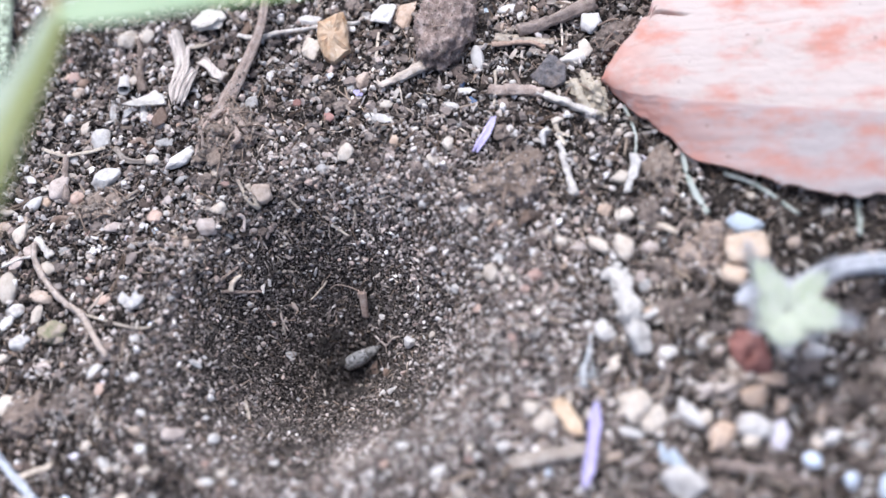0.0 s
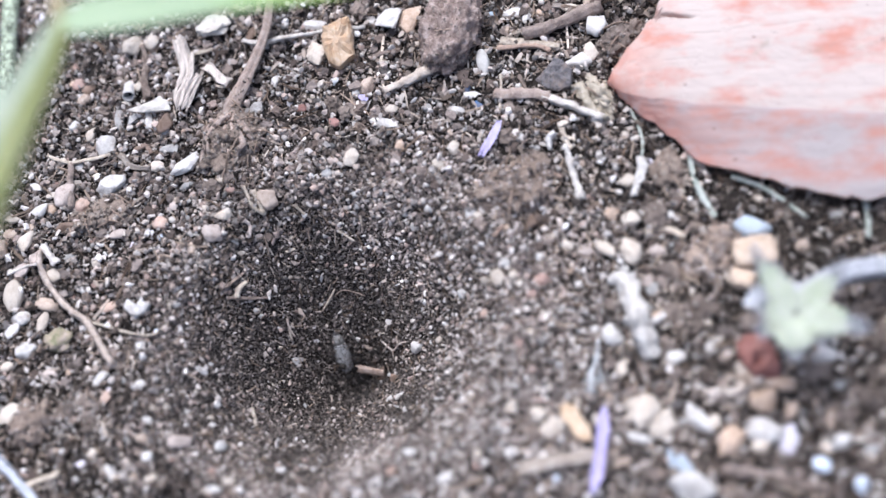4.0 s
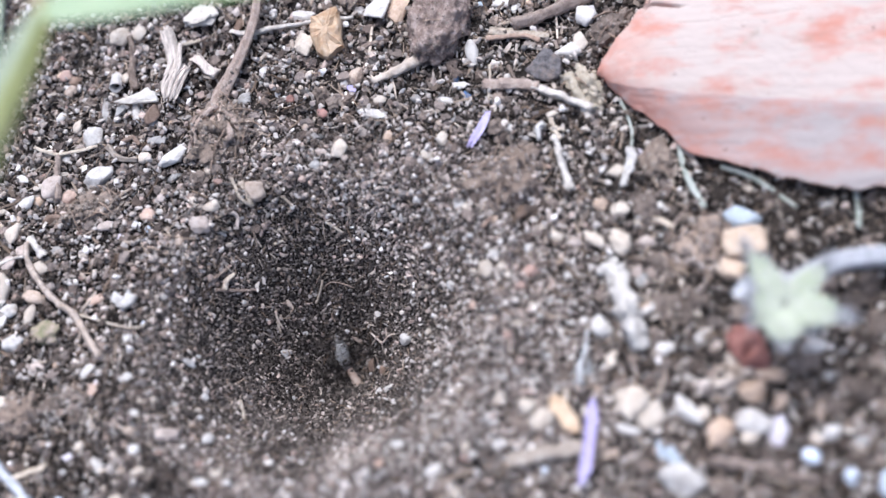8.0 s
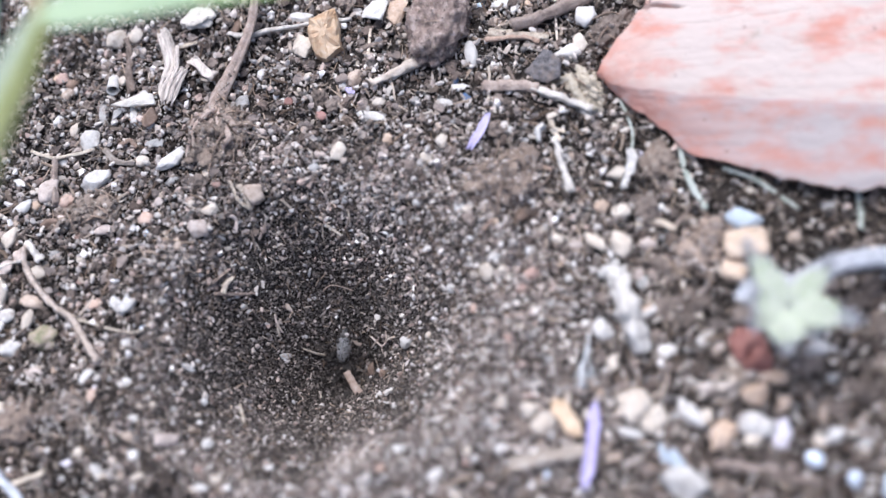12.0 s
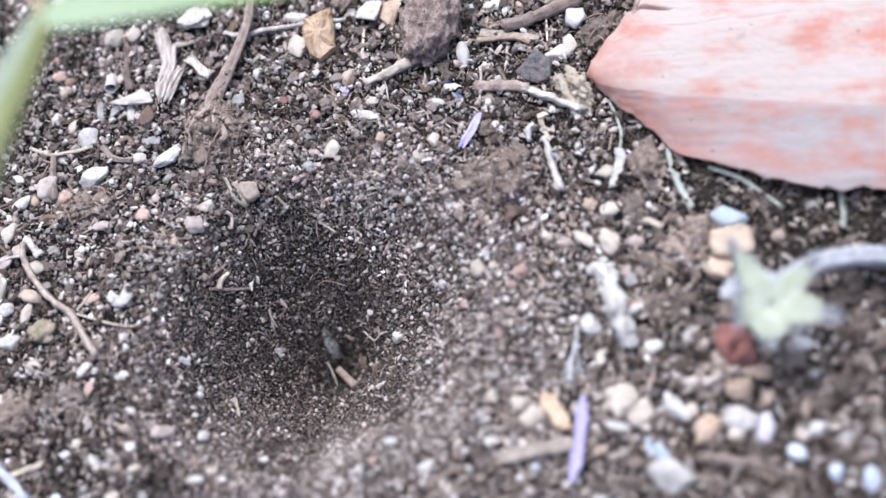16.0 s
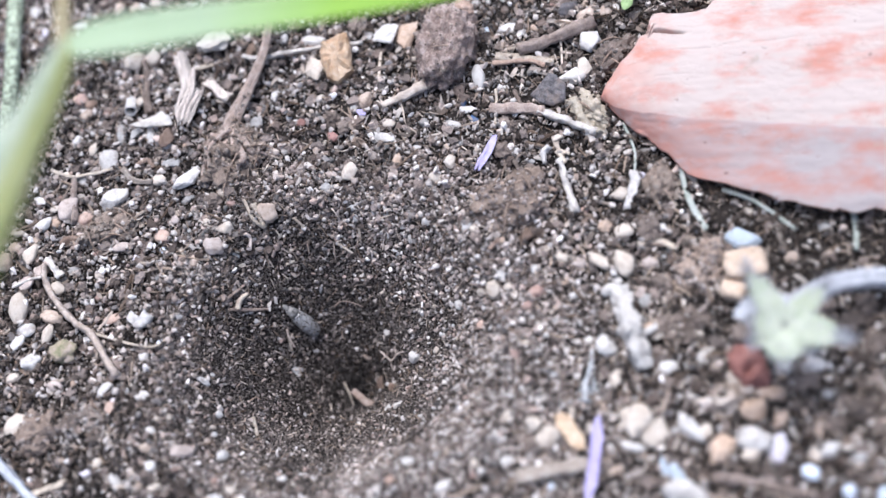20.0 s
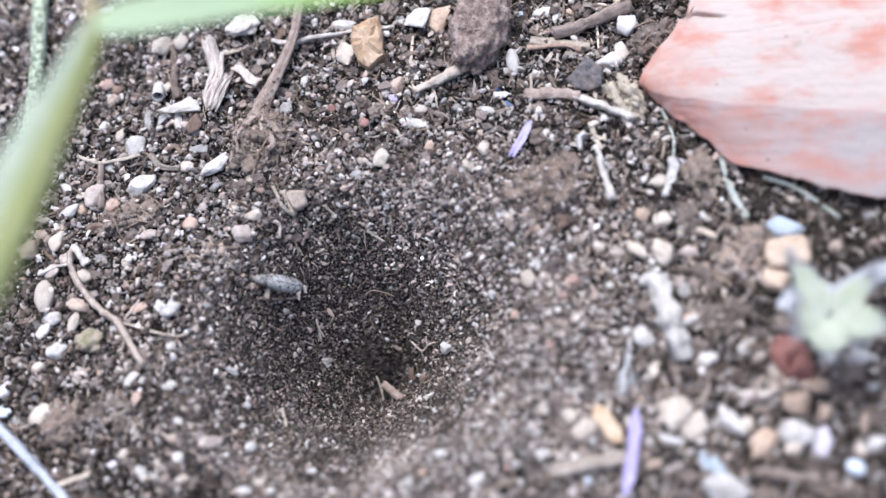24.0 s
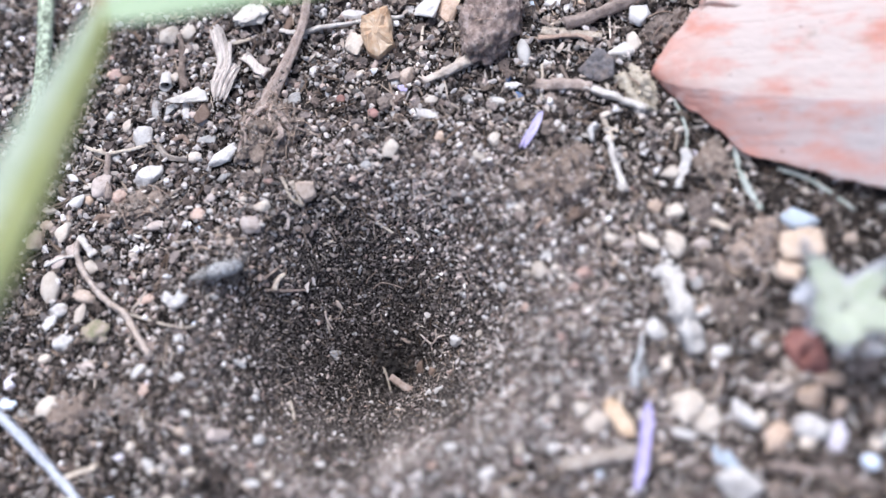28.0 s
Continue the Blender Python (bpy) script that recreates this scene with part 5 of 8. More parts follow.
twig([(-27.8, 12.0), (-25.9, 10.4)], 0.6, 0.5, STRAW, "short pale fibre on the pit rim")
twig([(-75.3, 24.2), (-73.0, 23.0), (-70.6, 22.5), (-67.4, 23.0), (-62.7, 23.4)], 0.55, 0.5, STRAW, "thin pale stalk", 0.4)
twig([(-70.5, 22.5), (-70.3, 18.5), (-69.5, 13.2)], 1.0, 1.3, BARKSTICK, "flat strip of grey-brown bark")
twig([(-80.5, 0.5), (-77.5, 1.6), (-74.6, 2.2)], 0.7, 0.6, BONE, "short white stalk", 0.6)


# ---- the ground: one sheet from the pit to the horizon ----
def axis(low, high, step):
    """Even steps where the camera looks, growing ones beyond."""
    middle, out, d = np.arange(low, high + step, step), [], step
    while not out or out[-1] < 80000:
        d *= 1.35
        out.append((out[-1] if out else 0) + d)
    out = np.array(out)
    return np.concatenate([low - out[::-1], middle, middle[-1] + out])


def ground_sheet():
    xs, ys = axis(-112.0, 104.0, 0.8), axis(-66.0, 86.0, 0.8)
    gx, gy = np.meshgrid(xs, ys, indexing="ij")
    far = np.clip((np.hypot(gx, gy) - 120) / 400, 0, 1)
    z = land(gx, gy) * (1 - far) - 0.12
    points = np.stack([gx, gy, z], -1).reshape(-1, 3)
    n, m = len(xs), len(ys)
    at = np.arange(n * m).reshape(n, m)
    faces = np.stack([at[:-1, :-1], at[1:, :-1], at[1:, 1:], at[:-1, 1:]], -1).reshape(-1, 4)
    return tagged(new("ground", mesh_of("ground", points, faces, SOIL, True)), "dark crumbly garden soil with a funnel-shaped sand pit", "soil", kind="structure")


ground_sheet()

# ---- grains: far too many to count ----
ICO = [(0, 0, 1)] + [(0.894 * math.cos(1.2566 * k), 0.894 * math.sin(1.2566 * k), 0.447) for k in range(5)] \
    + [(0.894 * math.cos(1.2566 * (k + 0.5)), 0.894 * math.sin(1.2566 * (k + 0.5)), -0.447) for k in range(5)] + [(0, 0, -1)]
ICO_FACES = [(0, 1 + k, 1 + (k + 1) % 5) for k in range(5)] + [(11, 6 + (k + 1) % 5, 6 + k) for k in range(5)] \
    + [(1 + k, 6 + k, 1 + (k + 1) % 5) for k in range(5)] + [(6 + k, 6 + (k + 1) % 5, 1 + (k + 1) % 5) for k in range(5)]


OCTA = [(1, 0, 0), (0, 1, 0), (-1, 0, 0), (0, -1, 0), (0, 0, 1), (0, 0, -1)]
OCTA_FACES = [(0, 1, 4), (1, 2, 4), (2, 3, 4), (3, 0, 4), (1, 0, 5), (2, 1, 5), (3, 2, 5), (0, 3, 5)]


def grains(name, at, sizes, material, label, category, seed, rough=0.22, slim=0.55, sink=0.15, smooth=False, lift=0.0, shape=(ICO, ICO_FACES)):
    """Broken grains of the given sizes (mm across) strewn at the given places, joined into one mesh."""
    rnd = np.random.RandomState(seed)
    keep = np.ones(len(at), bool)
    for x, y, a, b, high, way in STONES:
        # nothing grows through a stone
        near = np.flatnonzero((np.abs(at[:, 0] - x) < a) & (np.abs(at[:, 1] - y) < a))
        u, v = at[near, 0] - x, at[near, 1] - y
        along, across = u * math.cos(way) + v * math.sin(way), v * math.cos(way) - u * math.sin(way)
        keep[near[(along / a) ** 2 + (across / b) ** 2 < 0.72]] = False
    at, sizes = at[keep], sizes[keep]
    n, k = len(at), len(shape[0])
    top = min(1.0, 0.45 + 1.5 * slim)
    body = np.array(shape[0])[None] * (1 + rnd.uniform(-rough, rough, (n, k, 1))) + rnd.uniform(-rough, rough, (n, k, 3)) * 0.7
    body = body * np.stack([np.ones(n), rnd.uniform(slim, top, n), rnd.uniform(slim * 0.8, 0.95 * top, n)], -1)[:, None]
    q = rnd.normal(size=(n, 4))
    q /= np.linalg.norm(q, axis=1)[:, None]
    w, x, y, z = q.T
    turn = np.stack([1 - 2 * (y * y + z * z), 2 * (x * y - z * w), 2 * (x * z + y * w), 2 * (x * y + z * w), 1 - 2 * (x * x + z * z), 2 * (y * z - x * w),
                     2 * (x * z - y * w), 2 * (y * z + x * w), 1 - 2 * (x * x + y * y)], -1).reshape(n, 3, 3)
    body = np.einsum("nij,nkj->nki", turn, body) * (0.5 * sizes)[:, None, None]
    high = land(at[:, 0], at[:, 1]) + sizes * (0.5 - sink) * 0.6 + lift * rnd.rand(n) * sizes
    points = body + np.stack([at[:, 0], at[:, 1], high], -1)[:, None]
    faces = (np.array(shape[1])[None] + k * np.arange(n)[:, None, None]).reshape(-1, 3)
    ob = new(name, mesh_of(name, points.reshape(-1, 3), faces, material, smooth))
    return tagged(ob, label, category, kind="stuff")


def chip_edge(x):
    """Where the wood chip's lower edge runs."""
    return np.interp(x, [30, 44, 60, 77, 130], [24, 14, 6, 3, 0])


def strewn(n, seed, x0=-106, x1=94, y0=-58, y1=78):
    """Places in the garden bed round the pit, but for those that the wood chip covers."""
    rnd = np.random.RandomState(seed)
    x, y = rnd.uniform(x0, x1, n), rnd.uniform(y0, y1, n)
    covered = (x > 45) & (y > chip_edge(x) + 4) & (y < 42)
    open_soil = (y < 65 - 0.1 * x) & (y > -54) & (x < 92) & ~covered
    return np.stack([x, y], -1)[open_soil], rnd


def fine_ground(x, y):
    """How far a place lies from the sifted sand of the pit: below 1 in it, more in the open soil; ragged at its edge."""
    return 1.14 * pit_share(x, y) + 0.12 * swell(x, y, 9, 5) + 0.07 * swell(x, y, 3, 6)


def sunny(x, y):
    """Towards the near and right-hand side, painted as the lit side, where the pit's digger throws its coarse grains.
    """
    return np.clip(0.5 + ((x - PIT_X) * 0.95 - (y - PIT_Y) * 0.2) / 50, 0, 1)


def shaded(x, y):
    """The strip below the wood chip's lower edge where the chip's shadow is painted with dark grains."""
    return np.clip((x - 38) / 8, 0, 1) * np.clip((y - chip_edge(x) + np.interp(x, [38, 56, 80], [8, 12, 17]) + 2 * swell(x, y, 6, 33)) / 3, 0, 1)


# sifted sand of the pit wall, its colour darkened for the pit's shade
at, rnd = strewn(110000, 21, -54, 18, -48, 24)
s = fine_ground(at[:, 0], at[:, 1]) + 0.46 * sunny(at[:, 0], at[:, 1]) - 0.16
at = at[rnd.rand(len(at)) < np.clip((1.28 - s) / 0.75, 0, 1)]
grains("pit_sand", at, 0.32 + 0.8 * rnd.rand(len(at)) ** 2.4, PITGRAIN, "fine sand lining the pit, darkened for the pit's shade", "sand", 22, 0.45, 0.16, 0.0, False, 0.4, (OCTA, OCTA_FACES))
# sand of middling tone that thickens towards the rim, where the painted shade ends
at, rnd = strewn(72000, 25, -52, 22, -48, 26)
s = fine_ground(at[:, 0], at[:, 1])
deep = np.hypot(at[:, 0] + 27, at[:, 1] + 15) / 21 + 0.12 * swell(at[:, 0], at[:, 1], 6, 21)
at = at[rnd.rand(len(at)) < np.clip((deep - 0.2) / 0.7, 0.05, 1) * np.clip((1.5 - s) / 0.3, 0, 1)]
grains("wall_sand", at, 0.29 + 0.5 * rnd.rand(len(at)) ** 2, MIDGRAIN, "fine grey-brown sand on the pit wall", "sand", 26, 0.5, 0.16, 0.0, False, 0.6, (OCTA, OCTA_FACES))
# thrown-out grains round the rim and on the near side
at, rnd = strewn(80000, 31)
s = fine_ground(at[:, 0], at[:, 1])
side = sunny(at[:, 0], at[:, 1])
band = np.clip((s - 0.82 + 0.3 * side) / 0.42, 0, 1) * np.clip((1.55 + 0.55 * side + 0.5 * np.clip(-0.05 * (at[:, 1] + 28), 0, 1) - s) / 0.5, 0, 1)
at = at[rnd.rand(len(at)) < band * np.clip(0.5 + 0.9 * side, 0, 1)]
grains("rim_grains", at, 0.3 + 0.95 * rnd.rand(len(at)) ** 1.8, LIPGRAIN, "pinkish-brown grains thrown out round the pit", "sand", 32, 0.25, 0.55, 0.0, False, 0.5)
# crumbs of the open soil, thinned in the painted shade below the chip
at, rnd = strewn(88000, 41)
s = fine_ground(at[:, 0], at[:, 1])
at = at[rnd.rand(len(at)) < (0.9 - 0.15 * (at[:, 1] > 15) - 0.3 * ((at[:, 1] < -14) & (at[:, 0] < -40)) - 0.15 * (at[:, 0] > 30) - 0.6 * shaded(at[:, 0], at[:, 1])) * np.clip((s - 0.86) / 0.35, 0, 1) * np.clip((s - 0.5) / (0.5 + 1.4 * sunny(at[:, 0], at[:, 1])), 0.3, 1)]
half = rnd.rand(len(at)) < 0.27
grains("soil_crumbs", at[half], 0.28 + 1.15 * rnd.rand(half.sum()) ** 2.6, CRUMB, "rounded grey-brown crumbs of garden soil", "soil", 42, 0.34, 0.55, 0.0, True, 0.9)
grains("soil_grains", at[~half], 0.28 + 1.1 * rnd.rand((~half).sum()) ** 2.8, CRUMB, "broken dark grains of garden soil", "soil", 47, 0.42, 0.45, 0.0, False, 0.9, (OCTA, OCTA_FACES))
# dark humus on the right and in the near left; below the chip, painted shade
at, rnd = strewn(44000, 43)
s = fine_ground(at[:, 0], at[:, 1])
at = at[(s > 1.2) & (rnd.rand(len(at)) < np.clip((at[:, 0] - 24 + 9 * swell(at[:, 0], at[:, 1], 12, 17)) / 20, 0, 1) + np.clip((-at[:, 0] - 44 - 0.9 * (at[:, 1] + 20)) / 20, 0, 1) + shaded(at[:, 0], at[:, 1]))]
grains("dark_humus", at, 0.5 + 1.3 * rnd.rand(len(at)) ** 2.2, HUMUS_AND_SHADE, "dark crumbs of humus and of the wood chip's painted shade", "soil", 44, 0.4, 0.36, 0.0, False, 1.1, (OCTA, OCTA_FACES))
# flat shards of bark, leaf and stone among the crumbs
at, rnd = strewn(5000, 45)
s = fine_ground(at[:, 0], at[:, 1])
at = at[rnd.rand(len(at)) < np.clip((s - 1.0) / 0.4, 0, 1) * (0.75 - 0.45 * sunny(at[:, 0], at[:, 1]) * (s < 2.0))]
grains("soil_shards", at, 0.5 + 1.1 * rnd.rand(len(at)) ** 2.2, CRUMB, "flat shards of bark and leaf mould in the soil", "soil", 46, 0.35, 0.24, 0.0, False, 0.7)
# pale grit
at, rnd = strewn(15000, 51)
s = fine_ground(at[:, 0], at[:, 1])
at = at[rnd.rand(len(at)) < np.clip((s - 0.8) / 0.5, 0.03, 1) * (0.5 + 0.4 * swell(at[:, 0], at[:, 1], 14, 9) + 0.45 * (at[:, 0] < -25) * (s > 1.35) - 0.2 * (at[:, 0] < -18) * (s < 1.35))]
grains("pale_grit", at, 0.4 + 1.3 * rnd.rand(len(at)) ** 2.2, GRIT, "pale cream and white grit", "grit", 52, 0.34, 0.4, 0.0, False, 0.9)
# pale grains on the near and right-hand side of the rim
at, rnd = strewn(4200, 57, -50, 42, -52, 18)
s = fine_ground(at[:, 0], at[:, 1]) + 0.3 * sunny(at[:, 0], at[:, 1])
at = at[(s > 1.05) & (rnd.rand(len(at)) < np.clip(2.3 - s, 0, 1) * (0.25 + 0.75 * sunny(at[:, 0], at[:, 1])))]
grains("rim_grit", at, 0.5 + 0.75 * rnd.rand(len(at)) ** 1.6, GRIT, "pale grit thrown out on the rim of the pit", "grit", 58, 0.3, 0.5, 0.0, True, 0.9)
# pale grains in the pit wall, thinned where the pit's shade is painted
at, rnd = strewn(5200, 65, -48, 12, -44, 18)
s = pit_share(at[:, 0], at[:, 1])
at = at[(s < 1.1) & (rnd.rand(len(at)) < np.clip(0.2 + 0.6 * s - 0.25 * (at[:, 0] < -20), 0.1, 1))]
grains("wall_grit", at, 0.35 + 1.0 * rnd.rand(len(at)) ** 2.2, GRIT, "single pale grains in the pit wall", "sand", 66, 0.45, 0.24, 0.0, False, 0.7)
# pale specks in the pit sand, fewer where its shade is painted
at, rnd = strewn(11000, 61, -48, 12, -44, 18)
s = pit_share(at[:, 0], at[:, 1])
at = at[(s < 1.1) & (rnd.rand(len(at)) < np.clip(0.25 + 0.7 * s - 0.2 * (at[:, 0] < -20), 0.15, 1))]
grains("pale_specks", at, 0.22 + 0.85 * rnd.rand(len(at)) ** 3.5, LIPGRAIN, "pale specks in the pit sand", "sand", 62, 0.35, 0.25, 0.0, False, 0.6, (OCTA, OCTA_FACES))


def clumps(name, n, seed, sizes, material, label, weight):
    """Rounded, knobbly clumps of crumbly earth, joined into one mesh."""
    at, rnd = strewn(n, seed)
    at = at[rnd.rand(len(at)) < weight(at[:, 0], at[:, 1])]
    moulds = []
    for k in range(14):
        bm = bmesh.new()
        bmesh.ops.create_icosphere(bm, subdivisions=2 if k % 3 or sizes[1] > 2.2 else 1, radius=1.0)
        shift = Vector((k * 9.1, seed * 0.7, 4.0))
        pts = [v.co * (1 + 0.55 * noise.noise(v.co * 1.3 + shift) + 0.5 * noise.noise(v.co * 2.9 + shift) + 0.3 * noise.noise(v.co * 6.5 + shift)) for v in bm.verts]
        moulds.append((np.array([tuple(p) for p in pts]) * (1.0, rnd.uniform(0.6, 0.95), rnd.uniform(0.5, 0.75)), [[v.index for v in f.verts] for f in bm.faces]))
        bm.free()
    points, faces, start = [], [], 0
    for x, y in at:
        body, tri = moulds[rnd.randint(14)]
        size, w = sizes[0] + (sizes[1] - sizes[0]) * rnd.rand() ** 2.4, rnd.uniform(0, 2 * math.pi)
        c, d = math.cos(w), math.sin(w)
        turned = np.stack([body[:, 0] * c - body[:, 1] * d, body[:, 0] * d + body[:, 1] * c, body[:, 2]], -1) * 0.5 * size
        points.append(turned + (x, y, float(land(x, y)) + 0.22 * size + 0.35 * rnd.rand()))
        faces.append(np.array(tri) + start)
        start += len(body)
    return tagged(new(name, mesh_of(name, np.concatenate(points), np.concatenate(faces), material)), label, "soil", kind="stuff")


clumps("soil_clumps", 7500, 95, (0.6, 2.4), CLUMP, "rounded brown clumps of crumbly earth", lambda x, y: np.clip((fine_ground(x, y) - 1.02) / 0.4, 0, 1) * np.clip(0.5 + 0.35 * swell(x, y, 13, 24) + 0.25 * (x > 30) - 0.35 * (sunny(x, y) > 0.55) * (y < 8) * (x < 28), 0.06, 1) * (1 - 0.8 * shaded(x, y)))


# rounded grains of every tone, thick in the open soil on the left and beyond the pit
clumps("mixed_gravel", 9500, 97, (0.55, 2.0), MIXED, "rounded dark, pink and pale grains of fine gravel", lambda x, y: np.clip((fine_ground(x, y) - 0.95) / 0.3, 0, 1) * np.clip(0.75 - 0.012 * (x + 30) + 0.3 * swell(x, y, 8, 41) - 0.2 * (sunny(x, y) > 0.6), 0.15, 1) * (1 - 0.7 * shaded(x, y)))
at, rnd = strewn(7000, 98, -52, 20, -48, 24)
s = pit_share(at[:, 0], at[:, 1])
at = at[(s < 1.2) & (rnd.rand(len(at)) < np.clip(s - 0.1, 0.1, 0.9))]
grains("wall_granules", at, 0.55 + 0.75 * rnd.rand(len(at)) ** 2, MIXED, "coarser grains in the pit wall", "sand", 99, 0.4, 0.28, 0.0, False, 0.5)


def fibres(name, n, seed, lengths, thick, material, label, inner=0.9):
    """Short bits of dead root and straw, joined into one mesh of four-sided splinters with a bend."""
    at, rnd = strewn(n, seed)
    s = fine_ground(at[:, 0], at[:, 1])
    at = at[(s > inner) & (s < 1.2 if inner < 0.5 else s > inner)]
    n = len(at)
    turn, length = rnd.uniform(0, math.pi * 2, n), rnd.uniform(*lengths, n)
    bend, r = rnd.uniform(-0.35, 0.35, n), rnd.uniform(0.5, 1.0, n) * thick
    way, side = np.stack([np.cos(turn), np.sin(turn)], -1), np.stack([-np.sin(turn), np.cos(turn)], -1)
    rings = []
    for u in (-0.5, 0.0, 0.5):
        mid = at + way * (u * length)[:, None] + side * (bend * length * (0.25 - u * u))[:, None]
        z = land(mid[:, 0], mid[:, 1]) + r * 0.9 + 0.35 + rnd.uniform(0, 0.8, n)
        rr = (r * (1.0 if u == 0 else 0.7))[:, None]
        for a, b in ((1, 0), (0, 1), (-1, 0), (0, -1)):
            rings.append(np.concatenate([mid + side * a * rr, (z[:, None] + b * rr)], 1))
    points = np.stack(rings, 1)
    quads = [(4 * k + j, 4 * k + (j + 1) % 4, 4 * k + 4 + (j + 1) % 4, 4 * k + 4 + j) for k in (0, 1) for j in range(4)] + [(3, 2, 1, 0), (8, 9, 10, 11)]
    faces = (np.array(quads)[None] + 12 * np.arange(n)[:, None, None]).reshape(-1, 4)
    return tagged(new(name, mesh_of(name, points.reshape(-1, 3), faces, material)), label, "plant litter", kind="stuff")


fibres("root_fibres", 4600, 71, (0.8, 3.2), 0.14, FIBRE, "short brown bits of dead root and straw")
fibres("bark_bits", 1500, 72, (0.9, 2.4), 0.22, CRUMB, "small dark bits of bark", 1.05)
fibres("pit_fibres", 8000, 73, (0.5, 1.7), 0.13, FIBRE, "fine bits of root fibre in the pit sand", 0.1)


def flakes(name, n, seed, lengths, material, label, weight):
    """Curled flat scraps of leaf and bark at all angles, joined into one mesh of thin bent plates."""
    at, rnd = strewn(n, seed)
    at = at[rnd.rand(len(at)) < weight(at[:, 0], at[:, 1])]
    n = len(at)
    turn, length = rnd.uniform(0, math.pi * 2, n), lengths[0] + (lengths[1] - lengths[0]) * rnd.rand(n) ** 2
    wide, thick, tip, roll = length * rnd.uniform(0.22, 0.5, n), 0.09 + 0.05 * length, rnd.uniform(-0.5, 0.5, n), rnd.uniform(-0.7, 0.7, n)
    way, side = np.stack([np.cos(turn), np.sin(turn)], -1), np.stack([-np.sin(turn), np.cos(turn)], -1)
    high = land(at[:, 0], at[:, 1]) + 0.45 + 0.2 * length + 0.4 * rnd.rand(n)
    curl = rnd.uniform(-0.5, 0.5, n)
    rings = []
    for u in (-0.5, 0.0, 0.5):
        skew = rnd.uniform(-0.2, 0.2, n)
        reach = wide * (0.5 if u == 0 else rnd.uniform(0.15, 0.5, n))
        for a, b in ((1, 0.5), (-1, 0.5), (-1, -0.5), (1, -0.5)):
            across = a * reach * np.cos(roll) + skew * wide
            mid = at + way * (u * length * np.cos(tip))[:, None] + side * across[:, None]
            z = high + u * length * np.sin(tip) + a * reach * np.sin(roll) + b * thick + curl * length * (0.25 - u * u)
            rings.append(np.concatenate([mid, z[:, None]], 1))
    quads = [(4 * k + j, 4 * k + (j + 1) % 4, 4 * k + 4 + (j + 1) % 4, 4 * k + 4 + j) for k in (0, 1) for j in range(4)] + [(3, 2, 1, 0), (8, 9, 10, 11)]
    faces = (np.array(quads)[None] + 12 * np.arange(n)[:, None, None]).reshape(-1, 4)
    return tagged(new(name, mesh_of(name, np.stack(rings, 1).reshape(-1, 3), faces, material)), label, "plant litter", kind="stuff")


# thick beyond the pit and on the right, thin on the sifted sand
flakes("leaf_litter", 3400, 81, (0.6, 2.4), LITTER, "curled tan and brown scraps of leaf and bark", lambda x, y: np.clip((fine_ground(x, y) - 1.05) / 0.5, 0, 1) * np.clip(0.55 + 0.3 * (x > 30) + 0.3 * (y > 18) + 0.3 * swell(x, y, 11, 14) - 0.4 * (sunny(x, y) > 0.5) * (y < 12) * (x < 28), 0.05, 1))
flakes("curled_chips", 2600, 84, (0.9, 2.7), LITTER, "curled grey-brown chips of bark and leaf", lambda x, y: np.clip((fine_ground(x, y) - 1.3) / 0.3, 0, 1) * np.clip((x - 12 + 6 * swell(x, y, 9, 44)) / 14, 0, 1) * (1 - 0.5 * shaded(x, y)))
fibres("root_litter", 420, 83, (2.0, 6.0), 0.34, FIBRE, "thick brown bits of dead root", 1.35)
fibres("straw_bits", 420, 74, (2.5, 7.0), 0.24, FIBRE, "longer bits of dry straw and root", 1.2)


def loft(bm, rings, closed=True):
    """Skins rows of points (mm) to one another."""
    made = [[bm.verts.new(p) for p in ring] for ring in rings]
    k = len(made[0])
    for a, b in zip(made, made[1:]):
        for n in range(k if closed else k - 1):
            bm.faces.new((a[n], a[(n + 1) % k], b[(n + 1) % k], b[n]))
    if closed:
        bm.faces.new(made[0][::-1])
        bm.faces.new(made[-1])
    return made


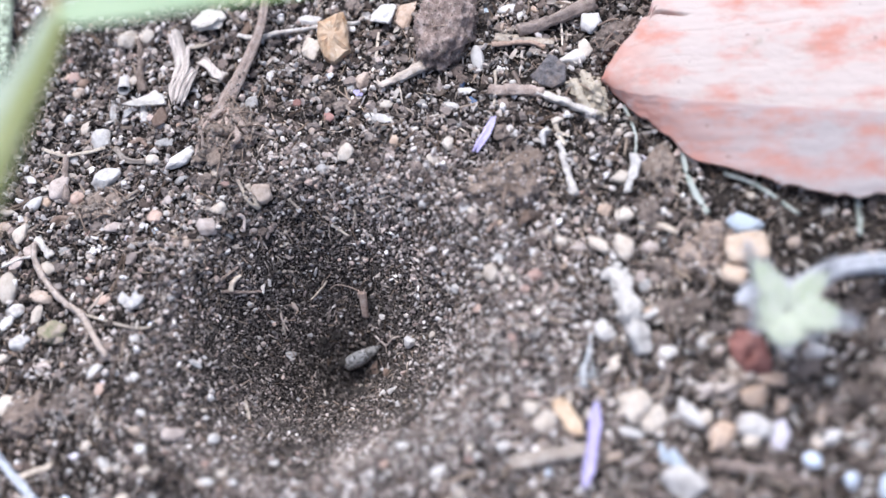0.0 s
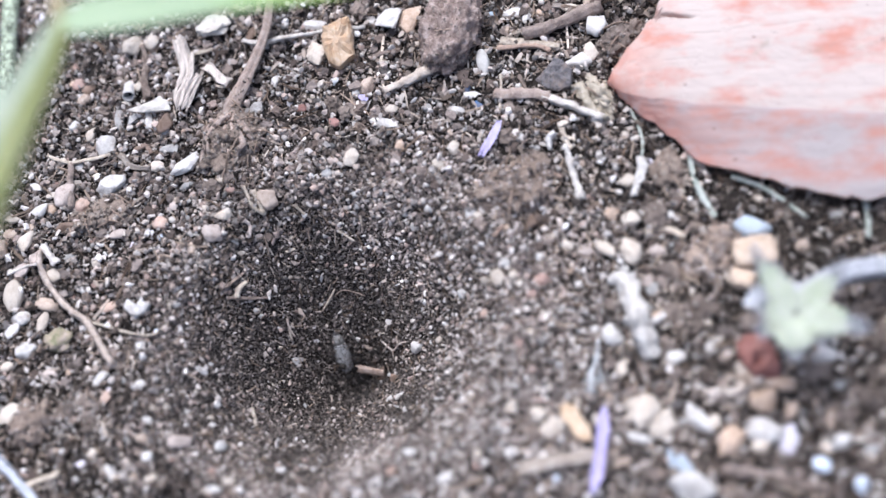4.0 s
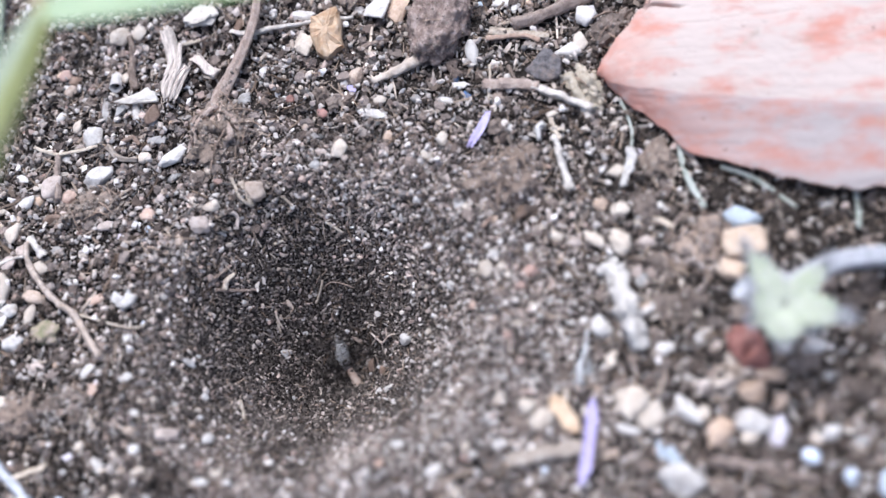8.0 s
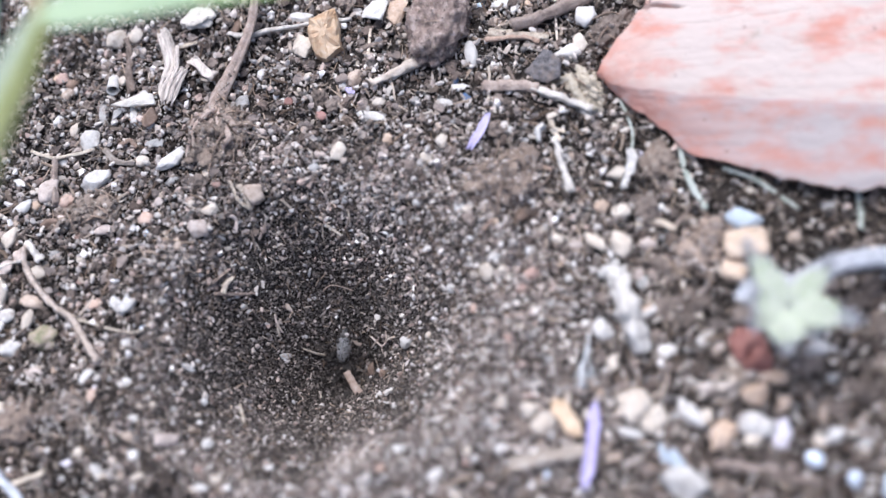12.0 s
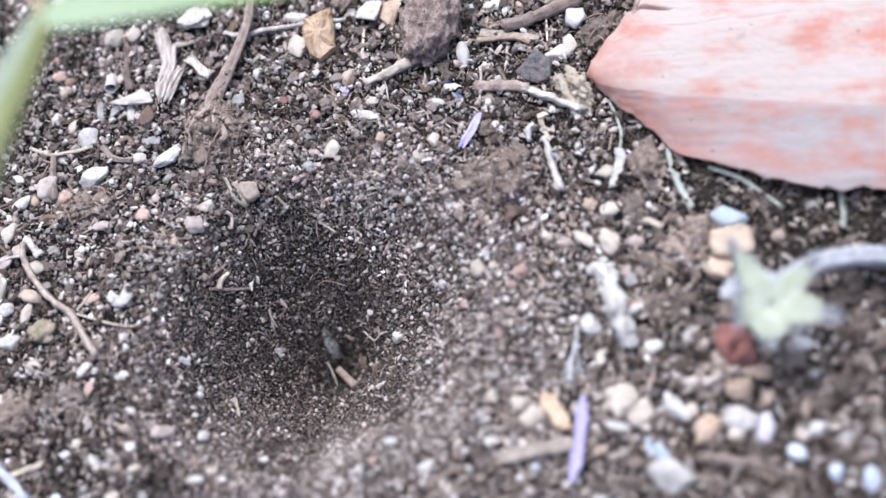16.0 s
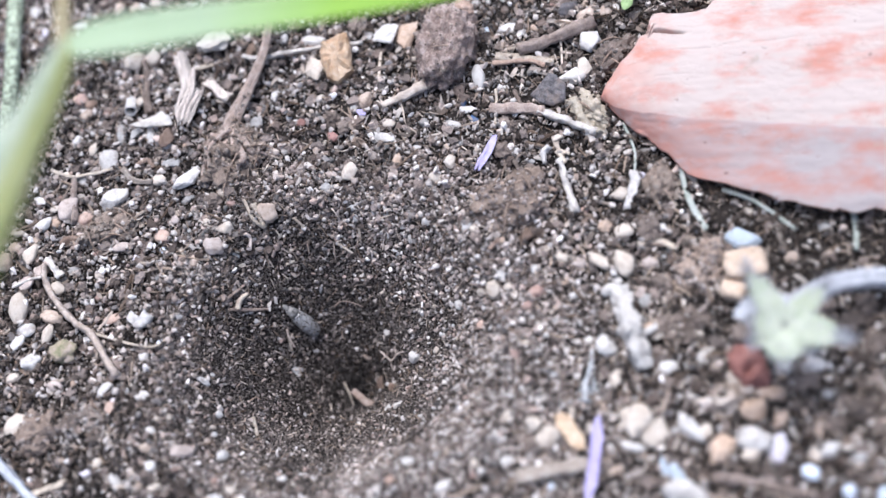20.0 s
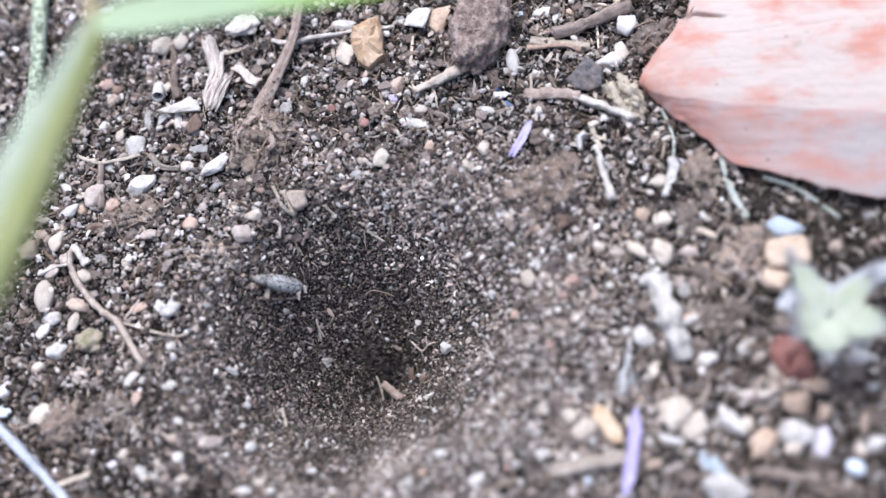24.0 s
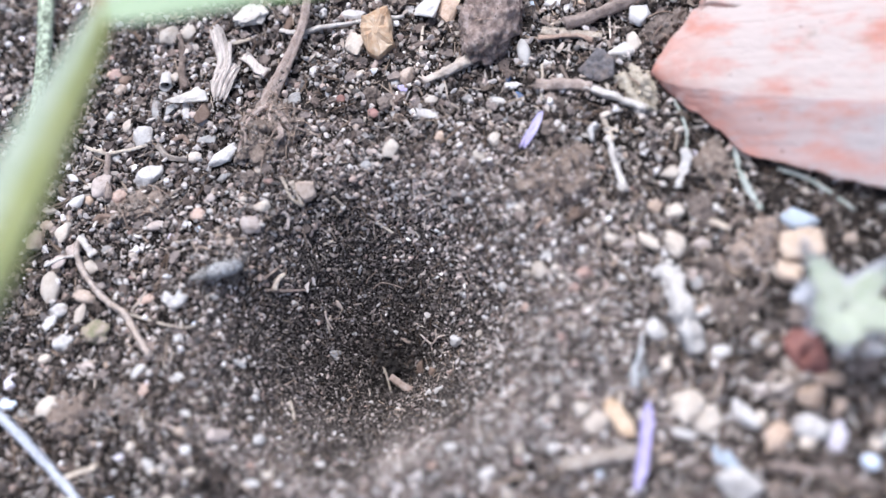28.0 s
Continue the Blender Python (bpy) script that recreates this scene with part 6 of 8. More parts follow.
def wood_chip():
    """The large red-stained wood chip: a split wedge with a rounded tip, a pale sloping front and a raw orange rim."""
    thing = base("wood_chip", 32, 29, 0, "large split wood chip stained red, lying on the soil", "wood chip")
    xs = np.concatenate([np.linspace(30.2, 40, 22), np.linspace(40.6, 128, 100)])
    low = np.interp(xs, [30.2, 30.9, 32.5, 37.1, 44.8, 54.3, 60.3, 76.8, 128], [30.6, 29.6, 27.4, 22.2, 14.7, 10.4, 7.5, 4.7, 1.5])
    ridge = np.interp(xs, [30.2, 31.5, 33, 37.5, 47.0, 60.2, 77.7, 128], [30.8, 29.0, 27.6, 25.4, 22.8, 21.1, 18.6, 14])
    back = np.interp(xs, [30.2, 31.5, 34, 39.4, 40.3, 44, 50.4, 52.9, 56.5, 66, 128], [31.0, 33.0, 36, 41.6, 45.0, 45.2, 45.6, 48.3, 50.4, 54, 58])
    top = np.interp(xs, [30.2, 31, 34, 40, 128], [3.2, 4.8, 6.6, 8.0, 9.5])
    foot = np.interp(xs, [30.2, 33, 45, 58, 128], [2.2, 2.0, 2.2, 3.6, 4.2])
    low = low - 0.53 * (foot - np.interp(xs, [30.2, 33, 45, 128], [2.2, 2.0, 1.6, 1.4]))
    rings_top, rings_front, rings_under = [], [], []
    for k, x in enumerate(xs):
        fray = 0.25 * float(swell(x, 3.0, 0.7, 8)) + 0.35 * float(swell(x, 3.0, 1.9, 8)) + 0.6 * float(swell(x, 8.0, 5.0, 9))
        y0, y1, y2, zt, zf = low[k] + 1.2 * fray + 0.3 * float(swell(x, 1.0, 0.45, 18)), ridge[k], back[k] + fray, top[k], foot[k]
        row = []
        for v in np.linspace(0, 1, 150):
            y = y1 + (y2 - y1) * v
            groove = 0.07 * float(swell(x, y, 0.9, 11)) + 0.05 * float(swell(x * 0.2, y, 0.8, 12)) + 0.4 * float(swell(x * 0.35, y, 6.5, 13))
            crack = -3.6 * math.exp(-((y - (41.7 - 0.24 * (x - 40))) / 0.26) ** 2) * max(0.0, min(1.0, (46.5 - x) / 4))
            crack -= 0.22 * math.exp(-((y - (36.4 + 0.03 * (x - 40) + 0.2 * math.sin(x * 0.6))) / 0.16) ** 2) * max(0.0, min(1.0, (x - 43) / 3, (68 - x) / 6))
            crack -= 0.18 * math.exp(-((y - (31.6 + 0.02 * (x - 40))) / 0.16) ** 2) * max(0.0, min(1.0, (x - 39) / 2, (47 - x) / 3))
            droop = -1.2 * (v ** 3) - 1.3 * (1 - v) ** 5
            row.append((x - 32, y - 29, zt + groove * min(1, (x - 30.0) / 3) + crack + droop))
        rings_top.append(row)
        row_f = []
        for v in np.linspace(0, 1, 22):
            y = y1 + (y0 - y1) * v
            z = zt - 1.3 + (zf + 1.1 - zt + 1.3) * (v ** 1.08)
            z += 0.13 * float(swell(x * 0.15, y * 1.3 + z, 1.0, 14)) + 0.22 * float(swell(x * 0.4, y * 1.3 + z, 4.0, 16)) + 0.12 * float(swell(x, y + z, 0.8, 15))
            row_f.append((x - 32, y - 29, z))
        row_f[0] = row[0]
        rings_front.append(row_f)
        e = row_f[-1]
        rings_under.append([e, (x - 32, e[1] + 0.15, zf + 0.35), (x - 32, e[1] + 0.7, zf - 0.6), (x - 32, 0.45 * e[1] + 0.55 * ((y1 + y2) / 2 - 29), -0.9), (x - 32, y2 - 29 - 0.4, -0.6), (x - 32, y2 - 29 + 0.15, row[-1][2] * 0.5), row[-1]])
    for name, rings, material, label in (("top_face", rings_top, CHIPTOP, "red-stained bleached upper face"), ("split_face", rings_front, CHIPSIDE, "lilac-pink split face, darkened as the steeper side"), ("underside", rings_under, CHIPRIM, "raw orange lower rim")):
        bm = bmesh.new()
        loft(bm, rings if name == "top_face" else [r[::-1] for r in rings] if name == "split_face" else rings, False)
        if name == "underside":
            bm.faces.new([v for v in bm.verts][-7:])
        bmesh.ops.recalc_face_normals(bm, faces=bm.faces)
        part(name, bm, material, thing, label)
    return thing


wood_chip()


def blade(bm, line, widths, thick, cup=0.2, across=7):
    """A leaf with thickness along a line of points (mm), cupped across."""
    line = np.asarray(line, float)
    ts = np.linspace(0, len(line) - 1, 28)
    mid = np.stack([np.interp(ts, range(len(line)), np.convolve(np.pad(line[:, c], 1, mode="edge"), [0.15, 0.7, 0.15], "valid")) for c in range(3)], -1)
    ws = np.interp(ts, np.linspace(0, len(line) - 1, len(widths)), widths)
    tops, bottoms = [], []
    for k, p in enumerate(mid):
        way = mid[min(k + 1, 27)] - mid[max(k - 1, 0)]
        side = np.cross(way, (0, 0, 1))
        side /= np.linalg.norm(side) + 1e-9
        a, b = [], []
        for u in np.linspace(-1, 1, across):
            q = p + side * u * ws[k] * 0.5 + np.array([0, 0, cup * ws[k] * u * u])
            t = thick * (1 - 0.7 * u * u)
            a.append(q + (0, 0, t * 0.5))
            b.append(q - (0, 0, t * 0.5))
        tops.append(a + b[::-1])
    loft(bm, tops)
    bmesh.ops.recalc_face_normals(bm, faces=bm.faces)
    return bm


def weed():
    """The weed that hangs over the pit: a bent stalk, a pale sheath and one long leaf, rooted beyond the view."""
    thing = base("weed", -66, 92, float(land(-66, 92)), "green weed with a bent stalk and one long leaf", "weed")
    o = np.array([-66, 92, float(land(-66, 92))])
    w = lambda *pts: [tuple(np.array(p) - o) for p in pts]
    part("stalk", tube(bmesh.new(), w((-66, 92, -1), (-62, 74, 26), (-54, 46, 50), (-49.0, 26.0, 60), (-45.2, 13.6, 66.5), (-42.9, 7.2, 69.5)), (1.3, 1.1, 1.15), 12), STALKBROWN, thing, "brownish woody stalk")
    part("stem", tube(bmesh.new(), w((-43.6, 10.3, 68.4), (-42.7, 5.8, 69.8), (-43.1, -1.5, 71.5), (-43.9, -12, 75), (-44.8, -24, 78.5), (-47.2, -36, 80.5), (-54, -50, 80), (-64, -66, 76)), (0.7, 1.3, 1.6, 2.0, 2.3, 2.3, 1.8, 0.6), 14), STEM, thing, "smooth yellow-green stem")
    part("sheath", blade(bmesh.new(), w((-43.2, 8.6, 70.6), (-44.3, 0, 73.2), (-45.9, -9, 76.8), (-47.3, -19, 80.2), (-49.6, -31, 82.4), (-54.4, -44, 82)), (1.2, 2.4, 3.2, 3.8, 3.8, 1.0), 0.5, -0.1), LEAFPALE, thing, "pale green sheath along the stem")
    part("leaf", blade(bmesh.new(), w((-43.8, 6.6, 70.0), (-39.4, 7.6, 70.6), (-33.6, 8.6, 69.6), (-22.8, 12.0, 66.5), (-10.7, 15.2, 62.5), (3.2, 18.8, 58), (14, 22.4, 52.5)), (2.2, 5.6, 6.4, 6.1, 5.3, 3.4, 0.5), 0.45, 0.1), LEAF, thing, "long fresh green leaf")
    return thing


weed()


def speckled_stem():
    thing = base("speckled_stem", -86.5, 40, 0, "pale green speckled hairy stem lying on the soil", "plant stem")
    line = [(-89, 92, 3.0), (-87.5, 67, 2.2), (-86.9, 55, 2.0), (-86.2, 47, 1.9), (-86.0, 36.8, 1.6), (-86.4, 25.5, 1.2), (-88, 17, 0.6)]
    part("stem", tube(bmesh.new(), [(x + 86.5, y - 40, z) for x, y, z in line], (1.7, 1.6, 1.4, 0.9), 14, 0.06, 5), HAIRY, thing)
    bm, rnd = bmesh.new(), random.Random(4)
    for _ in range(150):
        x, y, z = (np.array(line[2]) * (u := rnd.random()) + np.array(line[5]) * (1 - u))
        w = rnd.uniform(0, math.pi)
        a = np.array([x + 86.5 + 1.4 * math.cos(w), y - 40, z + 1.4 * math.sin(w)])
        b = a + np.array([0.9 * math.cos(w), rnd.uniform(-0.3, 0.3), 0.9 * math.sin(w)])
        tube(bm, [a, b], (0.05, 0.02), 3, steps=1)
    part("hairs", bm, WOOL, thing, "short pale hairs")


speckled_stem()


def sprout():
    """The small downy seedling: a woolly stem and a star of broad pale leaves."""
    thing = base("seedling", 82, -7, float(land(82, -7)), "small downy seedling with pale star-like leaves on a woolly stem", "seedling")
    o = np.array([82, -7, float(land(82, -7))])
    part("stem", tube(bmesh.new(), [tuple(np.array(p) - o) for p in ((86, -7.6, -0.5), (78.8, -8.6, 4), (72.8, -9.4, 7), (66.8, -11.1, 9.5), (61.2, -14.6, 12.5), (57.6, -18.4, 14.4))], (1.4, 1.55, 1.5, 1.45, 1.7, 1.8), 14, 0.3, 6, 1.0, 9), WOOL, thing, "white woolly stem")
    centre = np.array([57.1, -19.8, 14.8])
    STAR = ((51.8, -10.6, 17.2, 4.4), (64.6, -13.4, 16.2, 4.2), (66.3, -23.0, 16.5, 6.0), (56.0, -26.8, 15.5, 7.2), (51.8, -22.6, 15.0, 6.4), (61.0, -24.4, 15.0, 6.2), (51.6, -18.6, 15.6, 6.0))
    for x, y, z, wide in STAR:
        tip = np.array([x, y, z])
        line = [centre - o, centre * 0.65 + tip * 0.35 + (0, 0, 0.8) - o, centre * 0.3 + tip * 0.7 + (0, 0, 0.7) - o, tip - o]
        part("leaf", blade(bmesh.new(), line, (3.2, wide, wide * 0.72, 0.5), 0.5, 0.08), SPROUT, thing)
    part("bract", blade(bmesh.new(), [tuple(np.array(p) - o) for p in ((58.6, -16.8, 14.2), (54.6, -16.2, 14.6), (51.6, -16.6, 14.2), (49.2, -17.2, 13.6))], (4.6, 6.0, 4.2, 0.8), 0.5, 0.1), WOOL, thing, "white woolly bract under the leaves")
    bm, rnd = bmesh.new(), random.Random(12)
    run = [np.array(p) - o for p in ((80, -8.4, 3.4), (72.8, -9.4, 7), (66.8, -11.1, 9.5), (61.2, -14.6, 12.5), (57.6, -18.4, 14.4))]
    for _ in range(700):
        k, u, w = rnd.randrange(4), rnd.random(), rnd.uniform(0, 2 * math.pi)
        p = run[k] * (1 - u) + run[k + 1] * u
        out = np.array([0.35 * math.cos(w), math.cos(w), math.sin(w)])
        tube(bm, [p + out * 1.3, p + out * rnd.uniform(1.6, 2.4) + np.array([rnd.uniform(-0.6, 0.6), 0, 0])], (0.07, 0.03), 3, steps=1)
    for x, y, z, wide in STAR:
        for _ in range(150):
            u, w = rnd.uniform(0.25, 1.08), rnd.uniform(-1, 1)
            way = np.array([x, y, z]) - centre
            side = np.cross(way, (0, 0, 1))
            side /= np.linalg.norm(side)
            p = centre + way * u + side * w * 0.42 * wide * (1.15 - u) + (0, 0, 0.5) - o
            tube(bm, [p, p + side * 1.3 * w + way * 0.1 + (0, 0, rnd.uniform(0.2, 0.9))], (0.09, 0.04), 3, steps=1)
    part("down", bm, WOOL, thing, "long white down on stem and leaves")


sprout()


def lump(name, x, y, long, wide, high, turn, material, seed, label, category, rough=0.28, sink=0.3, crumbs=0, rootlets=0):
    """A clod with a torn, fibrous skin, crumbs that cling to it and rootlets that bind it."""
    thing = base(name, x, y, float(land(x, y)) + (0.5 - sink) * high, label, category, turn=turn)
    bm = bmesh.new()
    bmesh.ops.create_icosphere(bm, subdivisions=5, radius=1.0)
    shift = Vector((seed * 7.1, seed * 3.3, 0))
    for v in bm.verts:
        p = v.co.copy()
        k = 1 + 1.3 * rough * noise.noise(p * 1.6 + shift) + 0.8 * rough * noise.noise(p * 3.7 + shift) + 0.45 * rough * noise.noise(Vector((p.x * 4, p.y * 11, p.z * 11)) + shift) + 0.25 * rough * noise.noise(p * 21 + shift)
        v.co = Vector((p.x * long * 0.5, p.y * wide * 0.5, p.z * high * 0.5)) * k
    skin = [(v.co.copy(), v.normal.copy()) for v in bm.verts if v.co.z > -0.3 * high]
    part("core", bm, material, thing)
    rnd = random.Random(seed)
    if crumbs:
        pts, faces = [], []
        for n in range(crumbs):
            p, out = rnd.choice(skin)
            size = 0.18 + 0.5 * rnd.random() ** 2
            q = Euler((rnd.uniform(0, 6), rnd.uniform(0, 6), rnd.uniform(0, 6))).to_matrix()
            for c in ICO:
                pts.append(tuple(p + q @ Vector((c[0], c[1] * 0.8, c[2] * 0.65)) * size * rnd.uniform(0.75, 1.25)))
            faces += [tuple(12 * n + f for f in face) for face in ICO_FACES]
        ob = new("crumb_coat", mesh_of("crumb_coat", pts, faces, LIPGRAIN if material is TANCLOD else ROOTCRUST if material is ROOTCLOD else CRUMB))
        ob.parent = thing
        tagged(ob, "crumbs clinging to the clod", kind="stuff")
    for _ in range(rootlets):
        p, out = rnd.choice(skin)
        side = Vector((rnd.uniform(-1, 1), rnd.uniform(-1, 1), rnd.uniform(-0.3, 0.3))).normalized() * rnd.uniform(1.2, 0.3 * long + 1)
        up = Vector((0, 0, 0.25))
        line = [p - side * 0.9 - up * 2, p - side * 0.3 + up + out * 0.3, p + side * 0.3 + up * 1.5 + out * 0.4, p + side - up * 2]
        part("rootlet", tube(bmesh.new(), [tuple(c) for c in line], (0.13, 0.17, 0.08), 5, steps=3), FIBREROOT, thing)
    return thing


ROOTCRUST = surface("root_crust", [(0.115, 0.09, 0.073), (0.235, 0.192, 0.162), (0.34, 0.29, 0.25), (0.18, 0.147, 0.123), (0.43, 0.385, 0.345)], 0.7, 0.95, 0.5, "island", 0.2, 0.2)
FIBREROOT = surface("rootlet", [(0.16, 0.115, 0.085), (0.28, 0.21, 0.165), (0.42, 0.34, 0.28)], 1.0, 0.9, 0.3, spread=0.25)
def bark_clod():
    """A rounded block of rotting bark, knobbly and pitted all over."""
    thing = base("bark_clod", 1.5, 44.3, float(land(1.5, 44.3)) + 3.0, "rounded brown knobbly block of rotting bark resting on the soil", "bark", turn=74)
    bm = bmesh.new()
    bmesh.ops.create_icosphere(bm, subdivisions=5, radius=1.0)
    for v in bm.verts:
        p = v.co.copy()
        p /= max(abs(c) for c in p) ** 0.28
        q = Vector((p.x * 8.6, p.y * 5.3, p.z * 4.4))
        taper = 1 - 0.3 * max(0.0, -p.x)
        q.y *= taper
        rib = Vector((q.x * 0.22, q.y * 0.75, q.z * 0.75))
        bumps = 0.8 * noise.noise(q * 0.3) + 0.8 * noise.noise(rib) + 1.7 * (0.3 - abs(noise.noise(q * 0.5 + Vector((5, 0, 0))))) + 0.55 * noise.noise(q * 1.15) + 0.34 * noise.noise(q * 2.3) + 0.14 * noise.noise(q * 5.0)
        pits = -0.9 * max(0.0, noise.noise(q * 0.85 + Vector((0, 17, 3))) - 0.32) * 2
        v.co = q + p.normalized() * (bumps + pits)
    skin = [v.co.copy() for v in bm.verts if v.co.z > -1]
    part("core", bm, BARKCLOD, thing)
    rnd = random.Random(3)
    for _ in range(7):
        p = rnd.choice(skin)
        way = Vector((rnd.uniform(-1, 1), rnd.uniform(-1, 1), 0)).normalized() * rnd.uniform(1.0, 2.4)
        part("rootlet", tube(bmesh.new(), [tuple(p - way), tuple(p + Vector((0, 0, 0.35))), tuple(p + way)], (0.1, 0.15, 0.08), 5, steps=4), FIBREROOT, thing)
    bm = bmesh.new()
    bmesh.ops.create_icosphere(bm, subdivisions=4, radius=1.0)
    for v in bm.verts:
        v.co = Vector((7.6 + 1.7 * v.co.x, -1.6 + 2.1 * v.co.y, 2.2 + 1.3 * v.co.z)) + 0.5 * v.co * noise.noise(v.co * 2.4)
    part("knot", bm, RUST, thing, "rust-brown knot at the upper end")
    pts, faces = [], []
    for n in range(330):
        p, size = rnd.choice(skin), 0.12 + 0.3 * rnd.random() ** 2
        q = Euler((rnd.uniform(0, 6), rnd.uniform(0, 6), rnd.uniform(0, 6))).to_matrix()
        pts += [tuple(p + q @ Vector((c[0], c[1] * 0.8, c[2] * 0.65)) * size * rnd.uniform(0.75, 1.25)) for c in ICO]
        faces += [tuple(12 * n + f for f in face) for face in ICO_FACES]
    coat = new("crumb_coat", mesh_of("crumb_coat", pts, faces, ROOTCRUST))
    coat.parent = thing
    tagged(coat, "crumbs clinging to the bark", kind="stuff")


bark_clod()
lump("soil_clod", -72.4, -27.0, 9.0, 7.2, 4.2, 20, TANCLOD, 18, "rounded tan clod of earth beside a white pebble", "clod", 0.3, 0.3, 160, 4)
lump("soil_clod", 13.0, 11.5, 10.5, 9.0, 4.0, 20, TANCLOD, 5, "tan-brown fibrous clod of earth resting on the soil", "clod", 0.55, 0.33, 900, 30)
lump("soil_clod", 39.6, 13.6, 7.2, 5.2, 4.2, 75, ROOTCLOD, 6, "small brown clod of earth beside the wood chip", "clod", 0.3, 0.3, 90, 4)
lump("bark_piece", 33.0, 40.7, 9.5, 5.0, 4.4, 40, CLOD, 7, "dark piece of bark under the wood chip's tip", "bark", 0.35, 0.3, 80, 6)
lump("crumpled_litter", 27.9, 29.0, 8.0, 5.5, 4.2, -40, CURL, 8, "crumpled tan leaf litter lying on the soil", "leaf litter", 0.5, 0.3, 20, 14)
lump("soil_clod", 47.0, -3.0, 9.5, 8.5, 3.0, 10, TANCLOD, 9, "brown clod of earth bound with rootlets", "clod", 0.55, 0.33, 800, 30)
lump("root_clod", -39.6, 25.6, 10.5, 8.0, 4.2, 60, ROOTCLOD, 11, "reddish-brown clod of earth bound by roots", "clod", 0.65, 0.33, 420, 46)
lump("soil_clod", -64.0, -26.5, 10.5, 6.5, 2.6, 10, CLOD, 14, "low crumbly clod of brown earth", "clod", 0.5, 0.45, 700, 8)
lump("wood_fragment", 48.1, -26.7, 9.5, 3.8, 2.8, 17, PALEWOOD, 15, "jagged grey fragment of weathered wood lying on the soil", "wood", 0.5, 0.3, 10, 4)
lump("soil_clod", -63.1, 11.2, 11.0, 5.0, 2.6, 12, ROOTCLOD, 16, "reddish-brown crumbly clod of earth among gravel", "clod", 0.65, 0.3, 900, 14)
lump("leaf_scrap", 24.9, -24.6, 4.6, 3.2, 1.4, 70, SMOKE, 17, "crumpled grey papery scrap of leaf lying on the soil", "leaf litter", 0.6, 0.25, 6, 2)
lump("bark_flake", -44.5, 46.5, 3.6, 1.6, 0.9, 10, NAVY, 12, "shiny blue-black flake of film lying on the soil", "flake", 0.2)


def bent(line, lift):
    return [(x, y, float(land(x, y)) + h) for (x, y), h in zip(line, lift)]


def root_tangle():
    """A brown twig that runs down into a tangle of its own roots."""
    thing = base("root_tangle", 0, 0, 0, "brown twig running down into a tangle of roots on the soil", "root")
    part("twig", tube(bmesh.new(), bent([(-31.6, 68), (-32.7, 56.9), (-33.7, 47.5), (-37.1, 38.8), (-40.0, 32.6), (-40.6, 29.5)], (6, 4.6, 3.4, 2.2, 1.5, 1.1)), (0.5, 0.58, 0.72, 1.0, 1.4, 1.2), 14, 0.3, 31, 1.0, 14), ROOT, thing, "smooth brown twig")
    rnd = random.Random(31)
    paths = [bent([(-37.1, 38.8), (-40.0, 32.6), (-40.6, 29.5)], (2.4, 1.9, 1.6))] * 4
    ends = [(-43.8, 20.9), (-36.0, 22.0), (-38.6, 21.0), (-33.3, 25.1), (-45.3, 24.9), (-34.9, 24.6)] + [(-40 + rnd.uniform(-6, 6), 23.5 + rnd.uniform(-4.5, 4)) for _ in range(7)]
    for k, (x, y) in enumerate(ends):
        thick = rnd.uniform(0.6, 1.0) if k < 6 else rnd.uniform(0.3, 0.55)
        sx, sy = -40.2 + rnd.uniform(-0.7, 0.7), 31.5 - rnd.uniform(0, 5 if k > 5 else 2)
        mx, my = 0.5 * (sx + x) + rnd.uniform(-2.8, 2.8), 0.5 * (sy + y) + rnd.uniform(-1.8, 1.8)
        line = bent([(sx, sy), (mx, my), (0.4 * mx + 0.6 * x, 0.4 * my + 0.6 * y + rnd.uniform(-0.8, 0.8)), (x, y)], (1.8, 2.3 + rnd.random(), 1.9 + rnd.random(), 1.0))
        part("root", tube(bmesh.new(), line, (thick, thick * 0.8, thick * 0.35), 8, 0.3, 40 + k), ROOT, thing)
        paths.append(line)
    pts, faces = [], []
    for n in range(620):
        line = rnd.choice(paths)
        k = rnd.randrange(len(line) - 1)
        u = rnd.random()
        p = Vector(line[k]).lerp(Vector(line[k + 1]), u) + Vector((rnd.uniform(-0.7, 0.7), rnd.uniform(-0.7, 0.7), rnd.uniform(-0.3, 0.8)))
        size = 0.18 + 0.42 * rnd.random() ** 2
        q = Euler((rnd.uniform(0, 6), rnd.uniform(0, 6), rnd.uniform(0, 6))).to_matrix()
        pts += [tuple(p + q @ Vector((c[0], c[1] * 0.75, c[2] * 0.6)) * size * rnd.uniform(0.75, 1.25)) for c in ICO]
        faces += [tuple(12 * n + f for f in face) for face in ICO_FACES]
    crust = new("soil_crust", mesh_of("soil_crust", pts, faces, ROOTCRUST))
    crust.parent = thing
    tagged(crust, "brown soil crust clinging to the roots", kind="stuff")


root_tangle()


